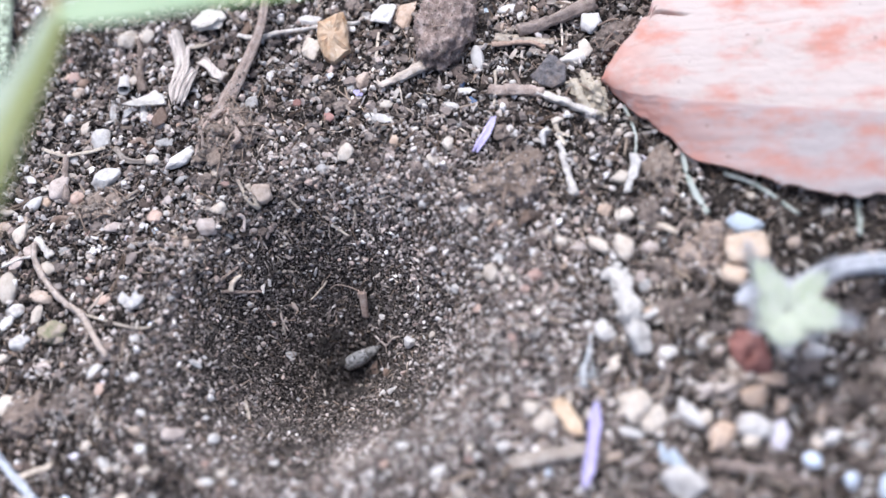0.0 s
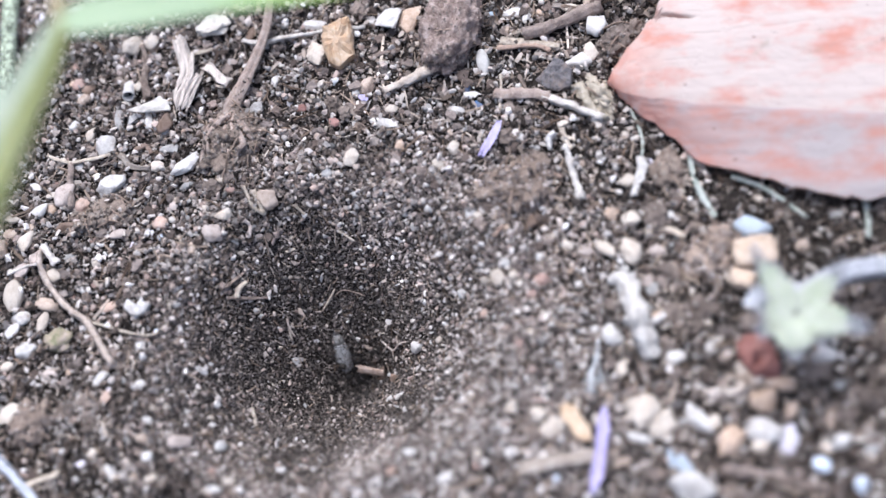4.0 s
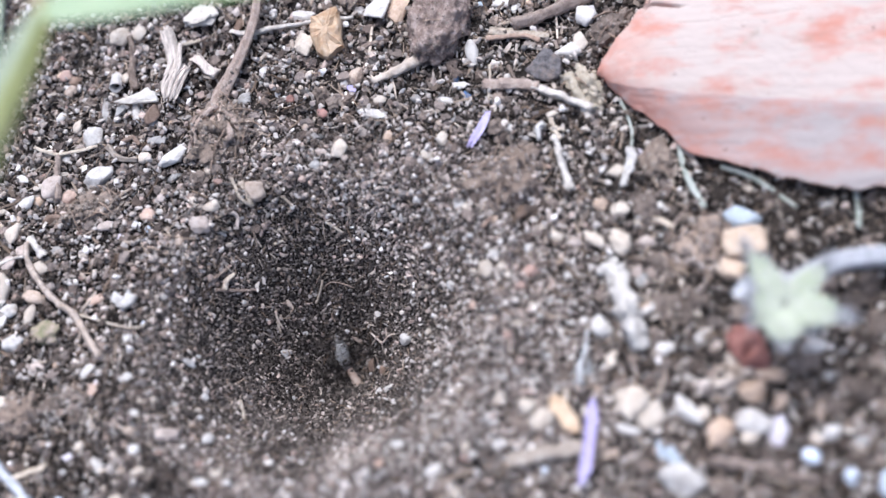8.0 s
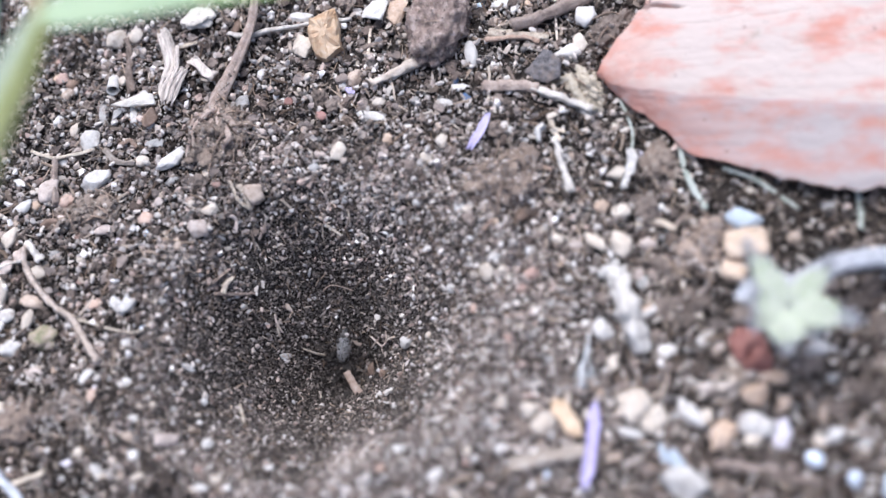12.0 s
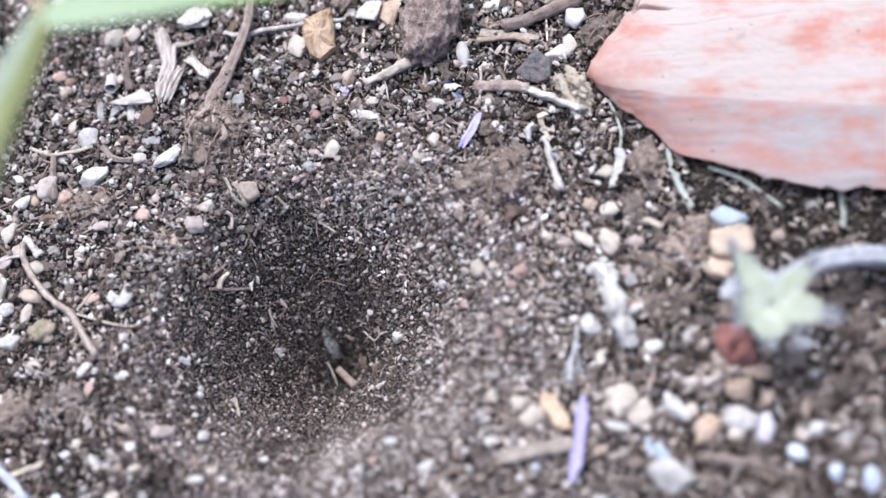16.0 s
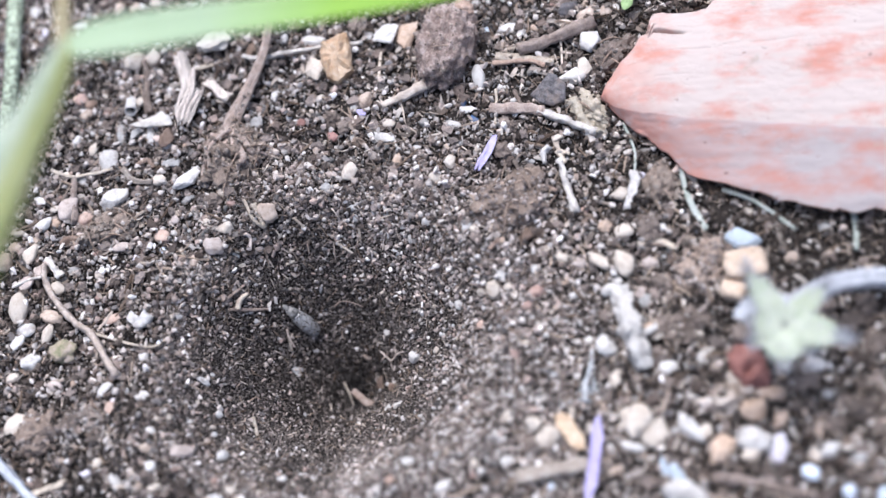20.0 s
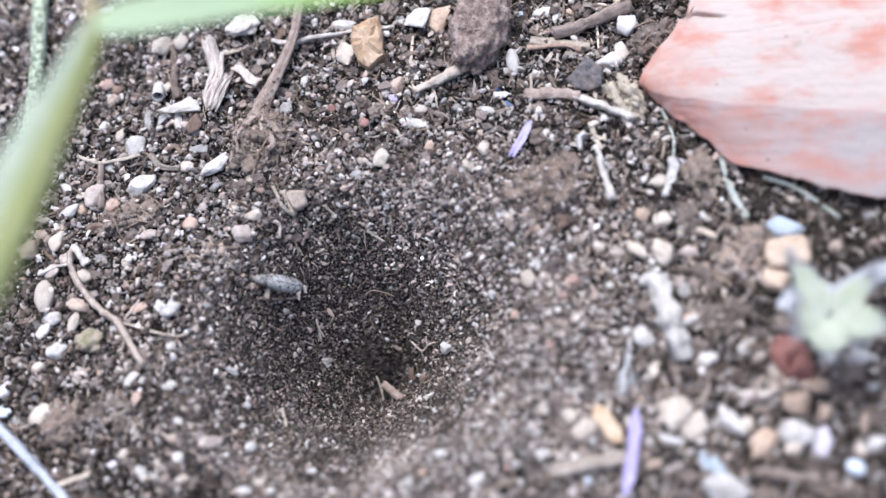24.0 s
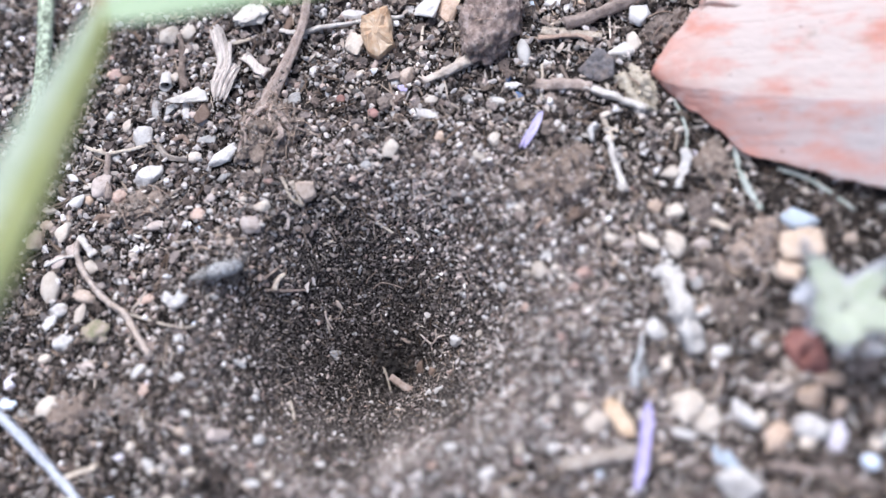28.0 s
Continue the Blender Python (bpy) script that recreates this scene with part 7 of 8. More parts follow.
def bleached_root():
    """A knobbly white root piece with broken stubs."""
    TAKEN.extend((31.4 + 0.26 * k, -6.4 - 1.0 * k, 2.2) for k in range(15))
    thing = base("root_piece", 0, 0, 0, "knobbly bleached white root piece lying on the soil", "root")
    bm = tube(bmesh.new(), bent([(31.4, -6.4), (32.1, -9.4), (32.7, -12.2), (33.6, -15.8), (34.4, -18.4), (35.4, -21.0)], (2.1, 2.7, 2.9, 2.8, 2.5, 1.7)), (1.5, 1.75, 1.35, 1.7, 1.45, 1.5, 1.0), 16, 0.28, 61, 0.8, 7)
    for v in bm.verts:
        v.co += sum((a * Vector([noise.noise(v.co * f + Vector((7 * c, 3, 1))) for c in range(3)]) for a, f in ((0.7, 0.5), (0.6, 1.1), (0.25, 2.6))), Vector())
    part("body", bm, BLEACHED, thing)
    part("stub", tube(bmesh.new(), bent([(32.6, -11.2), (34.0, -11.9), (35.0, -12.2)], (1.6, 1.6, 1.2)), (0.9, 0.8, 0.5), 9, 0.3, 62), BLEACHED, thing)
    part("stub", tube(bmesh.new(), bent([(34.2, -15.2), (36.4, -14.3), (37.8, -12.9)], (1.3, 1.3, 1.0)), (0.8, 0.7, 0.4), 9, 0.3, 63), BLEACHED, thing)
    part("stub", tube(bmesh.new(), bent([(32.0, -7.2), (29.9, -6.6), (28.6, -7.4)], (1.8, 1.7, 1.2)), (1.3, 1.2, 0.6), 9, 0.3, 64), BLEACHED, thing)


bleached_root()


def strands(line, lift, wide, count, seed, fray=0.25):
    """A strip of torn wood: thin fibres side by side, each ending where it broke."""
    rnd, made = random.Random(seed), []
    pts = np.array(bent(line, lift))
    for k in range(count):
        u = (k + 0.5) / count * 2 - 1 + rnd.uniform(-0.08, 0.08)
        run = []
        for n, p in enumerate(pts):
            way = pts[min(n + 1, len(pts) - 1)] - pts[max(n - 1, 0)]
            side = np.cross(way, (0, 0, 1))
            side /= np.linalg.norm(side)
            reach = np.interp(n / (len(pts) - 1), (0, 0.5, 1), wide) * 0.5
            run.append(p + side * u * reach + (0, 0, 0.5 * (1 - u * u) + rnd.uniform(-0.18, 0.18)))
        run[0] = run[0] + (run[1] - run[0]) * rnd.uniform(-0.1, fray)
        run[-1] = run[-1] + (run[-2] - run[-1]) * rnd.uniform(-0.1, fray)
        r = 1.25 * max(wide) / count
        made.append(tube(bmesh.new(), run, (r * rnd.uniform(0.3, 0.8), r * rnd.uniform(0.6, 0.9), r * rnd.uniform(0.6, 0.9), r * rnd.uniform(0.25, 0.7)), 7, 0.3, seed * 31 + k, 0.75, 4))
    return made


def forked_driftwood():
    """A torn grey piece of weathered wood that splits into two prongs."""
    thing = base("forked_twig", 0, 0, 0, "torn weathered grey forked piece of wood lying on the soil", "driftwood")
    for line, lift, wide, count, seed in (([(-51.3, 47.3), (-50.6, 45.3), (-49.8, 42.6), (-49.4, 40.0), (-50.4, 36.6)], (2.6, 2.6, 2.4, 2.3, 2.0), (2.2, 2.3, 1.8), 7, 51),
                                                ([(-46.7, 39.4), (-48.0, 37.0), (-49.0, 34.6), (-49.6, 31.8)], (2.4, 2.9, 2.8, 2.2), (1.6, 3.6, 2.8), 10, 52),
                                                ([(-48.3, 44.2), (-48.2, 41.6), (-47.9, 39.0), (-48.8, 36.0)], (2.9, 3.0, 3.0, 2.9), (0.5, 0.7, 0.8), 2, 53),
                                                ([(-50.4, 37.6), (-51.1, 35.6), (-51.0, 33.2)], (2.2, 2.0, 1.5), (0.9, 1.0, 0.6), 3, 54)):
        for bm in strands(line, lift, wide, count, seed):
            part("wood_fibre", bm, DRIFT, thing)


def root_sprig():
    """A thin branching rootlet that sticks out of the pit wall."""
    thing = base("root_sprig", 0, 0, 0, "thin pale branching rootlet on the pit wall", "root")
    for k, (line, lift) in enumerate((([(-15.4, -7.0), (-13.7, -8.8), (-12.8, -9.5), (-11.2, -8.9), (-9.9, -8.9)], (0.6, 0.9, 1.2, 1.3, 0.9)), ([(-13.0, -9.3), (-13.0, -10.5)], (1.1, 0.6)), ([(-11.8, -9.1), (-11.8, -7.4)], (1.2, 0.8)), ([(-14.1, -8.4), (-15.3, -8.9)], (0.9, 0.5)))):
        part("strand", tube(bmesh.new(), bent(line, lift), (0.17, 0.19, 0.12), 6, 0.1, 70 + k), TANROOT, thing)


root_sprig()
forked_driftwood()


def cornered_flake(x, y, lift, rim, thick, material, tilt, label, seed):
    """A flat flake of stone with a broken, cornered outline."""
    bm, rings, shift = bmesh.new(), [], Vector((seed * 3.7, seed * 1.9, 0))
    fine = []
    for (xa, ya), (xb, yb) in zip(rim, rim[1:] + rim[:1]):
        fine += [(xa + (xb - xa) * k / 4, ya + (yb - ya) * k / 4) for k in range(4)]
    for grow, z in ((0.86, -0.5), (0.97, -0.25), (1.0, 0.1), (0.95, 0.35), (0.8, 0.46), (0.5, 0.52), (0.2, 0.55)):
        rings.append([(u * grow + 0.22 * noise.noise(Vector((u, v, z)) + shift), v * grow + 0.22 * noise.noise(Vector((v, u, z + 3)) + shift), z * thick + 0.22 * thick * noise.noise(Vector((u * grow * 0.9, v * grow * 0.9, 9)) + shift)) for u, v in fine])
    loft(bm, rings)
    bmesh.ops.recalc_face_normals(bm, faces=bm.faces)
    ob = part("stone_flake", bm, material, smooth=False)
    ob.matrix_basis = pose(x * MM, y * MM, (float(land(x, y)) + lift) * MM, *tilt)
    TAKEN.append((x, y, 2.5))
    return tagged(ob, label, "stone")


cornered_flake(-56.0, 32.6, 2.6, [(-4.3, -0.4), (1.2, 1.35), (2.5, 2.0), (3.1, 1.2), (3.9, 0.9), (4.2, -1.0), (-0.6, -1.0)], 1.0, CHALK, (14, 5, 4), "flat cream three-cornered stone flake resting on pebbles", 1)
cornered_flake(-20.0, 44.0, 2.3, [(-2.8, 2.9), (0.4, 4.6), (2.1, 5.2), (2.7, 3.6), (3.5, -2.9), (0.7, -5.4), (-1.5, -4.4), (-2.9, -0.4)], 4.2, AMBER, (10, 4, 0), "blocky amber flint stone lying on the soil", 4)
STONES.append((-20.0, 44.0, 4.6, 3.0, 4.0, 1.75))
cornered_flake(20.8, 33.6, 1.7, [(-3.7, -0.4), (-2.2, 1.0), (0.2, 3.6), (1.5, 2.9), (3.3, 0.9), (2.9, -2.4), (0.6, -3.2), (-1.9, -2.2)], 1.6, SLATE, (8, -6, 0), "dark gritty slate flake lying on the soil", 2)
cornered_flake(-54.7, -7.6, 1.7, [(-2.6, 0.2), (-1.9, 1.7), (-1.0, 1.0), (-0.2, 0.4), (0.6, 1.9), (1.4, 0.9), (2.5, 0.5), (1.6, -0.9), (0.4, -1.7), (-1.2, -1.3), (-1.8, -0.7)], 1.4, WHITE, (6, 4, 0), "star-shaped white chip lying on the soil", 3)


def petal(name, line, wide, material, label, lift=0.0, folds=1):
    """A petal or dry leaf along the line: one strip, or a few that overlap where it is crumpled."""
    cx, cy = line[0]
    bm, rnd = bmesh.new(), random.Random(int(100 * (cx + cy)))
    for k in range(folds):
        off = (k - (folds - 1) / 2) * wide * 0.36
        pts = [(x - cx + off * (1 + 0.5 * rnd.uniform(-1, 1)) + 0.12 * wide * rnd.uniform(-1, 1), y - cy + 0.3 * rnd.uniform(-1, 1), float(land(x, y)) + 1.7 + lift + 0.3 * rnd.random()) for x, y in line]
        w = wide / folds ** 0.7
        blade(bm, pts, (w * 0.35, w, w * 0.8, w * 0.95, w * 0.25), 0.2, rnd.uniform(-0.3, 0.3))
    ob = part(name, bm, material)
    ob.matrix_basis = pose(cx * MM, cy * MM, 0)
    return tagged(ob, label, "petal")


petal("petal", [(10.6, 25.3), (9.9, 23.2), (9.0, 21.0), (8.0, 19.4), (6.9, 17.4)], 1.7, PETAL, "crumpled violet petal lying on the soil", 0.0, 2)
petal("petal", [(26.9, -29.2), (26.4, -33.0), (25.6, -37.0), (24.8, -41.0), (24.1, -44.2)], 2.2, PETAL, "long violet petal lying on the soil", 0.6)
petal("petal", [(-15.4, 33.0), (-14.8, 32.0), (-14.4, 31.0)], 1.5, PETAL, "tiny scrap of violet petal on the soil", 0.0, 2)
petal("dry_leaf", [(20.0, -28.2), (21.2, -30.4), (22.6, -32.8), (24.0, -35.2)], 3.2, LEAFTAN, "curled tan dry leaf lying on the soil")
petal("grass_blade", [(38.5, 56), (37.2, 53), (36.2, 50.4), (35.2, 48.2)], 2.4, GRASS, "short green grass blade at the wood chip", 2.2)


def husk():
    """An empty white seed husk, open at its lower end."""
    thing = base("seed_husk", -60.5, 37.4, float(land(-60.5, 37.4)) + 1.6, "empty white seed husk with a dark opening, lying on the soil", "seed husk")
    thing.matrix_basis = thing.matrix_basis @ pose(0, 0, 0, 0, -26, -78)
    bm, rings = bmesh.new(), []
    for r, x in ((0.3, -2.5), (0.8, -2.3), (1.02, -1.4), (1.08, 0.2), (1.15, 1.7), (1.22, 2.5), (1.0, 2.55), (0.86, 1.8), (0.84, 0.2), (0.7, -1.6), (0.2, -2.0)):
        rings.append([(x + 0.12 * math.sin(2 * w), r * math.cos(w), r * math.sin(w) * (0.9 + 0.06 * math.sin(3 * w))) for w in (2 * math.pi * n / 18 for n in range(18))])
    loft(bm, rings)
    bmesh.ops.recalc_face_normals(bm, faces=bm.faces)
    part("shell", bm, HUSK, thing)
    bm = bmesh.new()
    bmesh.ops.create_icosphere(bm, subdivisions=3, radius=1.0)
    for v in bm.verts:
        v.co = Vector((v.co.x * 1.35, v.co.y * 0.85, v.co.z * 0.8)) * (1 + 0.2 * noise.noise(v.co * 2)) + Vector((-0.4, 1.75, -0.3))
    part("kernel", bm, CREAM, thing, "cream kernel beside the opening")


husk()


# ---- what moves: the beetle, a splinter and a stalk in the pit ----
def beetle():
    """A grey ground beetle, head towards +x, 10 mm long."""
    thing = base("beetle", 0, 0, 0, "small grey beetle with a smooth shell struggling in the sand pit", "beetle")
    thing.scale = (1.12, 1.12, 1.12)

    def body(name, sections, material, label="", half=0, ring=18):
        bm, rings = bmesh.new(), []
        for x, w, h, z in sections:
            row = []
            for n in range(ring):
                a = 2 * math.pi * n / ring
                y, zz = 0.95 * w * math.cos(a), z + (h if math.sin(a) > 0 else 0.55 * h) * math.sin(a)
                if half:
                    y = half * max(half * y, 0.03)
                row.append((x, y, zz))
            rings.append(row)
        loft(bm, rings)
        bmesh.ops.recalc_face_normals(bm, faces=bm.faces)
        return part(name, bm, material, thing, label)

    wing = [(-4.4, 0.15, 0.12, -0.1), (-4.25, 0.6, 0.45, 0.0), (-3.8, 0.98, 0.75, 0.1), (-2.8, 1.32, 1.0, 0.15), (-1.4, 1.46, 1.12, 0.2), (0.0, 1.38, 1.08, 0.2), (1.0, 1.2, 0.95, 0.15), (1.45, 1.05, 0.8, 0.1), (1.55, 0.85, 0.5, 0.05)]
    body("wing_case", wing, SHELL, "glossy grey wing case", 1)
    body("wing_case", wing, SHELL, "glossy grey wing case", -1)
    body("abdomen", [(x, w * 0.93, h * 0.8, z - 0.15) for x, w, h, z in wing], LEG, "dark underside")
    body("thorax", [(1.4, 0.9, 0.6, 0.05), (1.6, 1.06, 0.82, 0.1), (2.2, 0.98, 0.78, 0.08), (2.9, 0.76, 0.62, 0.0), (3.2, 0.6, 0.48, -0.05)], SHELLHEAD, "brownish-grey neck shield")
    rnd, pts, faces = random.Random(8), [], []
    for n in range(90):
        x = rnd.uniform(-3.9, 3.0)
        w, h, z = (np.interp(x, [-4.4, -3.8, -2.8, -1.4, 1.0, 1.6, 3.2], v) for v in ((0.15, 0.98, 1.32, 1.46, 1.2, 1.06, 0.6), (0.12, 0.75, 1.0, 1.12, 0.95, 0.82, 0.48), (-0.1, 0.1, 0.15, 0.2, 0.15, 0.1, -0.05)))
        a, size = rnd.uniform(0.15, 0.85) * math.pi, rnd.uniform(0.1, 0.22)
        q = Euler((rnd.uniform(0, 6), rnd.uniform(0, 6), 0)).to_matrix()
        pts += [tuple(Vector((x, 0.95 * w * math.cos(a), z + h * math.sin(a))) + q @ Vector(c) * size * rnd.uniform(0.6, 1.2)) for c in OCTA]
        faces += [tuple(6 * n + f for f in face) for face in OCTA_FACES]
    dust = new("clinging_sand", mesh_of("clinging_sand", pts, faces, PITGRAIN))
    dust.parent = thing
    tagged(dust, "dark grains of sand clinging to the shell")
    head = body("head", [(3.05, 0.46, 0.42, -0.1), (3.3, 0.54, 0.44, -0.13), (3.75, 0.48, 0.38, -0.18), (4.15, 0.32, 0.26, -0.25), (4.35, 0.12, 0.1, -0.3)], SHELLHEAD)
    for side in (1, -1):
        bm = bmesh.new()
        bmesh.ops.create_icosphere(bm, subdivisions=2, radius=0.16, matrix=Matrix.Translation((3.6, 0.5 * side, 0.02)))
        part("eye", bm, LEG, head, "black eye")
        part("antenna", tube(bmesh.new(), [(4.0, 0.3 * side, -0.2), (4.7, 0.9 * side, 0.1), (5.4, 1.3 * side, 0.0), (6.0, 1.4 * side, -0.25)], (0.07, 0.05, 0.06), 6), LEG, head)
        for x, reach, sweep in ((2.3, 2.5, 0.9), (0.6, 2.9, -0.4), (-0.9, 3.1, -1.7)):
            part("leg", tube(bmesh.new(), [(x, 0.9 * side, -0.45), (x + 0.35 * sweep, 1.75 * side, 0.05), (x + 0.8 * sweep, reach * 0.9 * side, -0.75), (x + 1.15 * sweep, reach * 1.08 * side, -0.95)], (0.17, 0.15, 0.1, 0.06), 7), LEG, thing)
    return thing


def splinter():
    thing = base("splinter", 0, 0, 0, "tan frayed wood splinter sliding in the sand pit", "splinter")
    bm = tube(bmesh.new(), [(-2.9, 0.05, 0), (-1.2, 0, 0.1), (0.8, -0.1, 0.1), (2.4, 0.05, 0)], (0.78, 0.9, 0.92, 1.2), 10, 0.2, 9, 0.42, 6)
    part("body", bm, SPLINTER, thing)
    for k, (y, far) in enumerate(((0.5, 3.2), (0.1, 2.9), (-0.45, 3.3))):
        part("frayed_end", tube(bmesh.new(), [(2.0, y * 0.7, 0.05), (2.7, y, 0.1), (far, y * 1.25, 0.05)], (0.22, 0.18, 0.06), 6, 0.1, k), SPLINTER, thing)
    return thing


def stalk():
    bm = tube(bmesh.new(), [(-2.5, 0, 0), (-0.8, 0.12, 0.1), (1.0, 0.05, 0.1), (2.6, -0.1, 0)], (0.2, 0.24, 0.22, 0.15), 7, 0.08, 3)
    return tagged(part("dry_stalk", bm, STRAW), "thin pale dry stalk tossed about in the sand pit", "stalk")


BEETLE, SPLINTER_BIT, STALK_BIT = beetle(), splinter(), stalk()


def tossed_crumbs():
    """Crumbs at the bottom of the pit that the struggle keeps jostling: each with the way that it goes."""
    rnd, made = random.Random(91), []
    for k in range(26):
        bm = stone_mesh(300 + k, "a", 3)
        size = 0.4 + 0.8 * rnd.random() ** 1.5
        bmesh.ops.transform(bm, matrix=Matrix.Diagonal((size, size * 0.8, size * 0.6, 1)), verts=bm.verts)
        ob = tagged(part("sand_crumb", bm, DARKCLOD), "small crumb of earth jostled about at the pit bottom", "soil lump", "crumbs in the pit")
        x, y, turn = PIT_X - 1.5 + rnd.uniform(-4.5, 4.5), PIT_Y + 3.0 + rnd.uniform(-5, 4.5), rnd.uniform(0, 360)
        rows, t = [(0.0, x, y, turn)], 0.8 + 0.2 * (k % 5)
        while t < 27.0:
            if t < 18 or rnd.random() < 0.25:
                x += 0.35 * (PIT_X - 1.5 - x) * rnd.random() + rnd.uniform(-0.8, 0.8)
                y += 0.35 * (PIT_Y + 3 - y) * rnd.random() + rnd.uniform(-0.8, 0.8)
                turn += rnd.uniform(-50, 50)
            rows.append((round(t, 1), x, y, turn))
            t += rnd.choice((0.5, 0.8, 1.2))
        rows.append((28.0, x, y, turn))
        made.append((ob, [(t, pose(x * MM, y * MM, (float(land(x, y)) + 0.45 * size + 0.15) * MM, 0, 0, turn)) for t, x, y, turn in rows]))
    return made


CRUMBS = tossed_crumbs()


def flung_sand():
    """Dark sand that is flung up from the pit's bottom three times and falls back."""
    rnd, made = random.Random(97), []
    for k in range(40):
        bm = stone_mesh(500 + k, "a", 3)
        size = 0.35 + 0.75 * rnd.random() ** 1.5
        bmesh.ops.transform(bm, matrix=Matrix.Diagonal((size, size * 0.85, size * 0.65, 1)), verts=bm.verts)
        ob = tagged(part("sand_crumb", bm, DARKCLOD), "crumb of dark sand flung up from the pit bottom", "soil lump", "crumbs in the pit")
        x, y = PIT_X + rnd.uniform(-3, 3), PIT_Y + rnd.uniform(-3, 3)
        rest = lambda: (x + rnd.uniform(-1.5, 1.5), y + rnd.uniform(-1.5, 1.5))
        rows = []
        for t, high, u, v in ((0.0, 0, 0, 0), (18.0, 0, 0, 0), (18.1, 9, -21.3, -8.2), (18.25, 0, 0, 0), (24.45, 0, 0, 0), (24.58, 13, -25.0, -6.4), (24.72, 0, 0, 0), (24.88, 0, 0, 0), (25.0, 12, -23.4, -6.1), (25.12, 0, 0, 0), (28.0, 0, 0, 0)):
            if high:
                px, py, z = u + rnd.gauss(0, 2.6), v + rnd.gauss(0, 2.2), -27 + high * rnd.uniform(0.75, 1.25)
            else:
                px, py = rest()
                z = float(land(px, py)) + 0.1 * size
            rows.append((t, pose(px * MM, py * MM, z * MM, 0, 0, rnd.uniform(0, 80))))
        made.append((ob, rows))
    return made


CRUMBS += flung_sand()


# the beetle's way up and over the rim stays clear of loose stones
TAKEN.extend((-32 - k, -3.4, 2.6) for k in range(19))


def loose_clods():
    """Small lumps of earth, a few shapes turned and sized at random."""
    shapes = []
    for k, material in enumerate((CLOD, CLOD, TANCLOD, CLOD, CLOD)):
        bm = stone_mesh(700 + k, "p", 3)
        shift = Vector((k * 5.0, 3.0, 1.0))
        for v in bm.verts:
            v.co = Vector((v.co.x * 0.5, v.co.y * 0.4, v.co.z * 0.32)) * (1 + 0.42 * noise.noise(v.co * 2.6 + shift) + 0.3 * noise.noise(v.co * 7 + shift) + 0.16 * noise.noise(v.co * 19 + shift))
        ob = part("soil_lump", bm, material, smooth=False)
        shapes.append((ob.data, "dark brown" if material is CLOD else "tan-brown"))
        bpy.data.objects.remove(ob)
    rnd, made = random.Random(55), 0
    while made < 160:
        x, y = rnd.uniform(-92, 84) if made < 110 else rnd.uniform(32, 84), rnd.uniform(-48, 62) if made < 110 else rnd.uniform(-46, 6)
        s = float(fine_ground(x, y)) - 0.5 * float(sunny(x, y))
        if s < 1.0 or not is_free(x, y, 1.2) or (x > 34 and 6 < y) or float(shaded(x, y)) > 0.3 or (x < 24 and y < 20 and x > -38 and rnd.random() < 0.8):
            continue
        data, tone = rnd.choice(shapes[:2] if x > 52 else shapes)
        size = 1.5 + (3.6 if x > 30 else 2.4) * rnd.random() ** 2
        ob = new("soil_lump", data)
        ob.matrix_basis = pose(x * MM, y * MM, (float(land(x, y)) + 0.2 * size + 0.25) * MM, rnd.uniform(-25, 25), rnd.uniform(-25, 25), rnd.uniform(0, 360)) @ Matrix.Diagonal((size, size, size, 1))
        tagged(ob, "small " + tone + " lump of crumbly earth", "soil lump", "lumps of earth")
        made += 1


loose_clods()


# ---- loose pale grit: single grains in a few shapes ----
def loose_grit():
    shapes = []
    for k, (style, material) in enumerate((("r", WHITE), ("a", WHITE), ("r", CREAM), ("a", CREAM), ("a", BEIGE), ("r", PINK), ("a", GREY), ("r", BEIGE), ("a", SAND))):
        bm = stone_mesh(900 + k, style, 2)
        bmesh.ops.transform(bm, matrix=Matrix.Diagonal((0.5, 0.4, 0.34, 1)), verts=bm.verts)
        ob = part("gravel_grain", bm, material)
        shapes.append((ob.data, {"WHITE": "white", "CREAM": "cream", "BEIGE": "beige", "PINK": "pink", "GREY": "grey", "SAND": "tan"}[{WHITE: "WHITE", CREAM: "CREAM", BEIGE: "BEIGE", PINK: "PINK", GREY: "GREY", SAND: "SAND"}[material]]))
        bpy.data.objects.remove(ob)
    rnd, made = random.Random(77), 0
    while made < 290:
        x, y = rnd.uniform(-92, 84), rnd.uniform(-48, 66)
        s = float(fine_ground(x, y))
        if s < 0.95 or not is_free(x, y, 0.7) or (x > 32 and 5 < y < 50) or rnd.random() < (0.7 if s < 1.5 else 0.2):
            continue
        data, tone = rnd.choice(shapes)
        size = 0.8 + 1.1 * rnd.random() ** 2
        ob = new("gravel_grain", data)
        ob.matrix_basis = pose(x * MM, y * MM, (float(land(x, y)) + 0.3 * size) * MM, rnd.uniform(-30, 30), rnd.uniform(-30, 30), rnd.uniform(0, 360)) @ Matrix.Diagonal((size, size, size, 1))
        tagged(ob, "small loose " + tone + " grain of gravel on the soil", "gravel", "loose gravel")
        made += 1


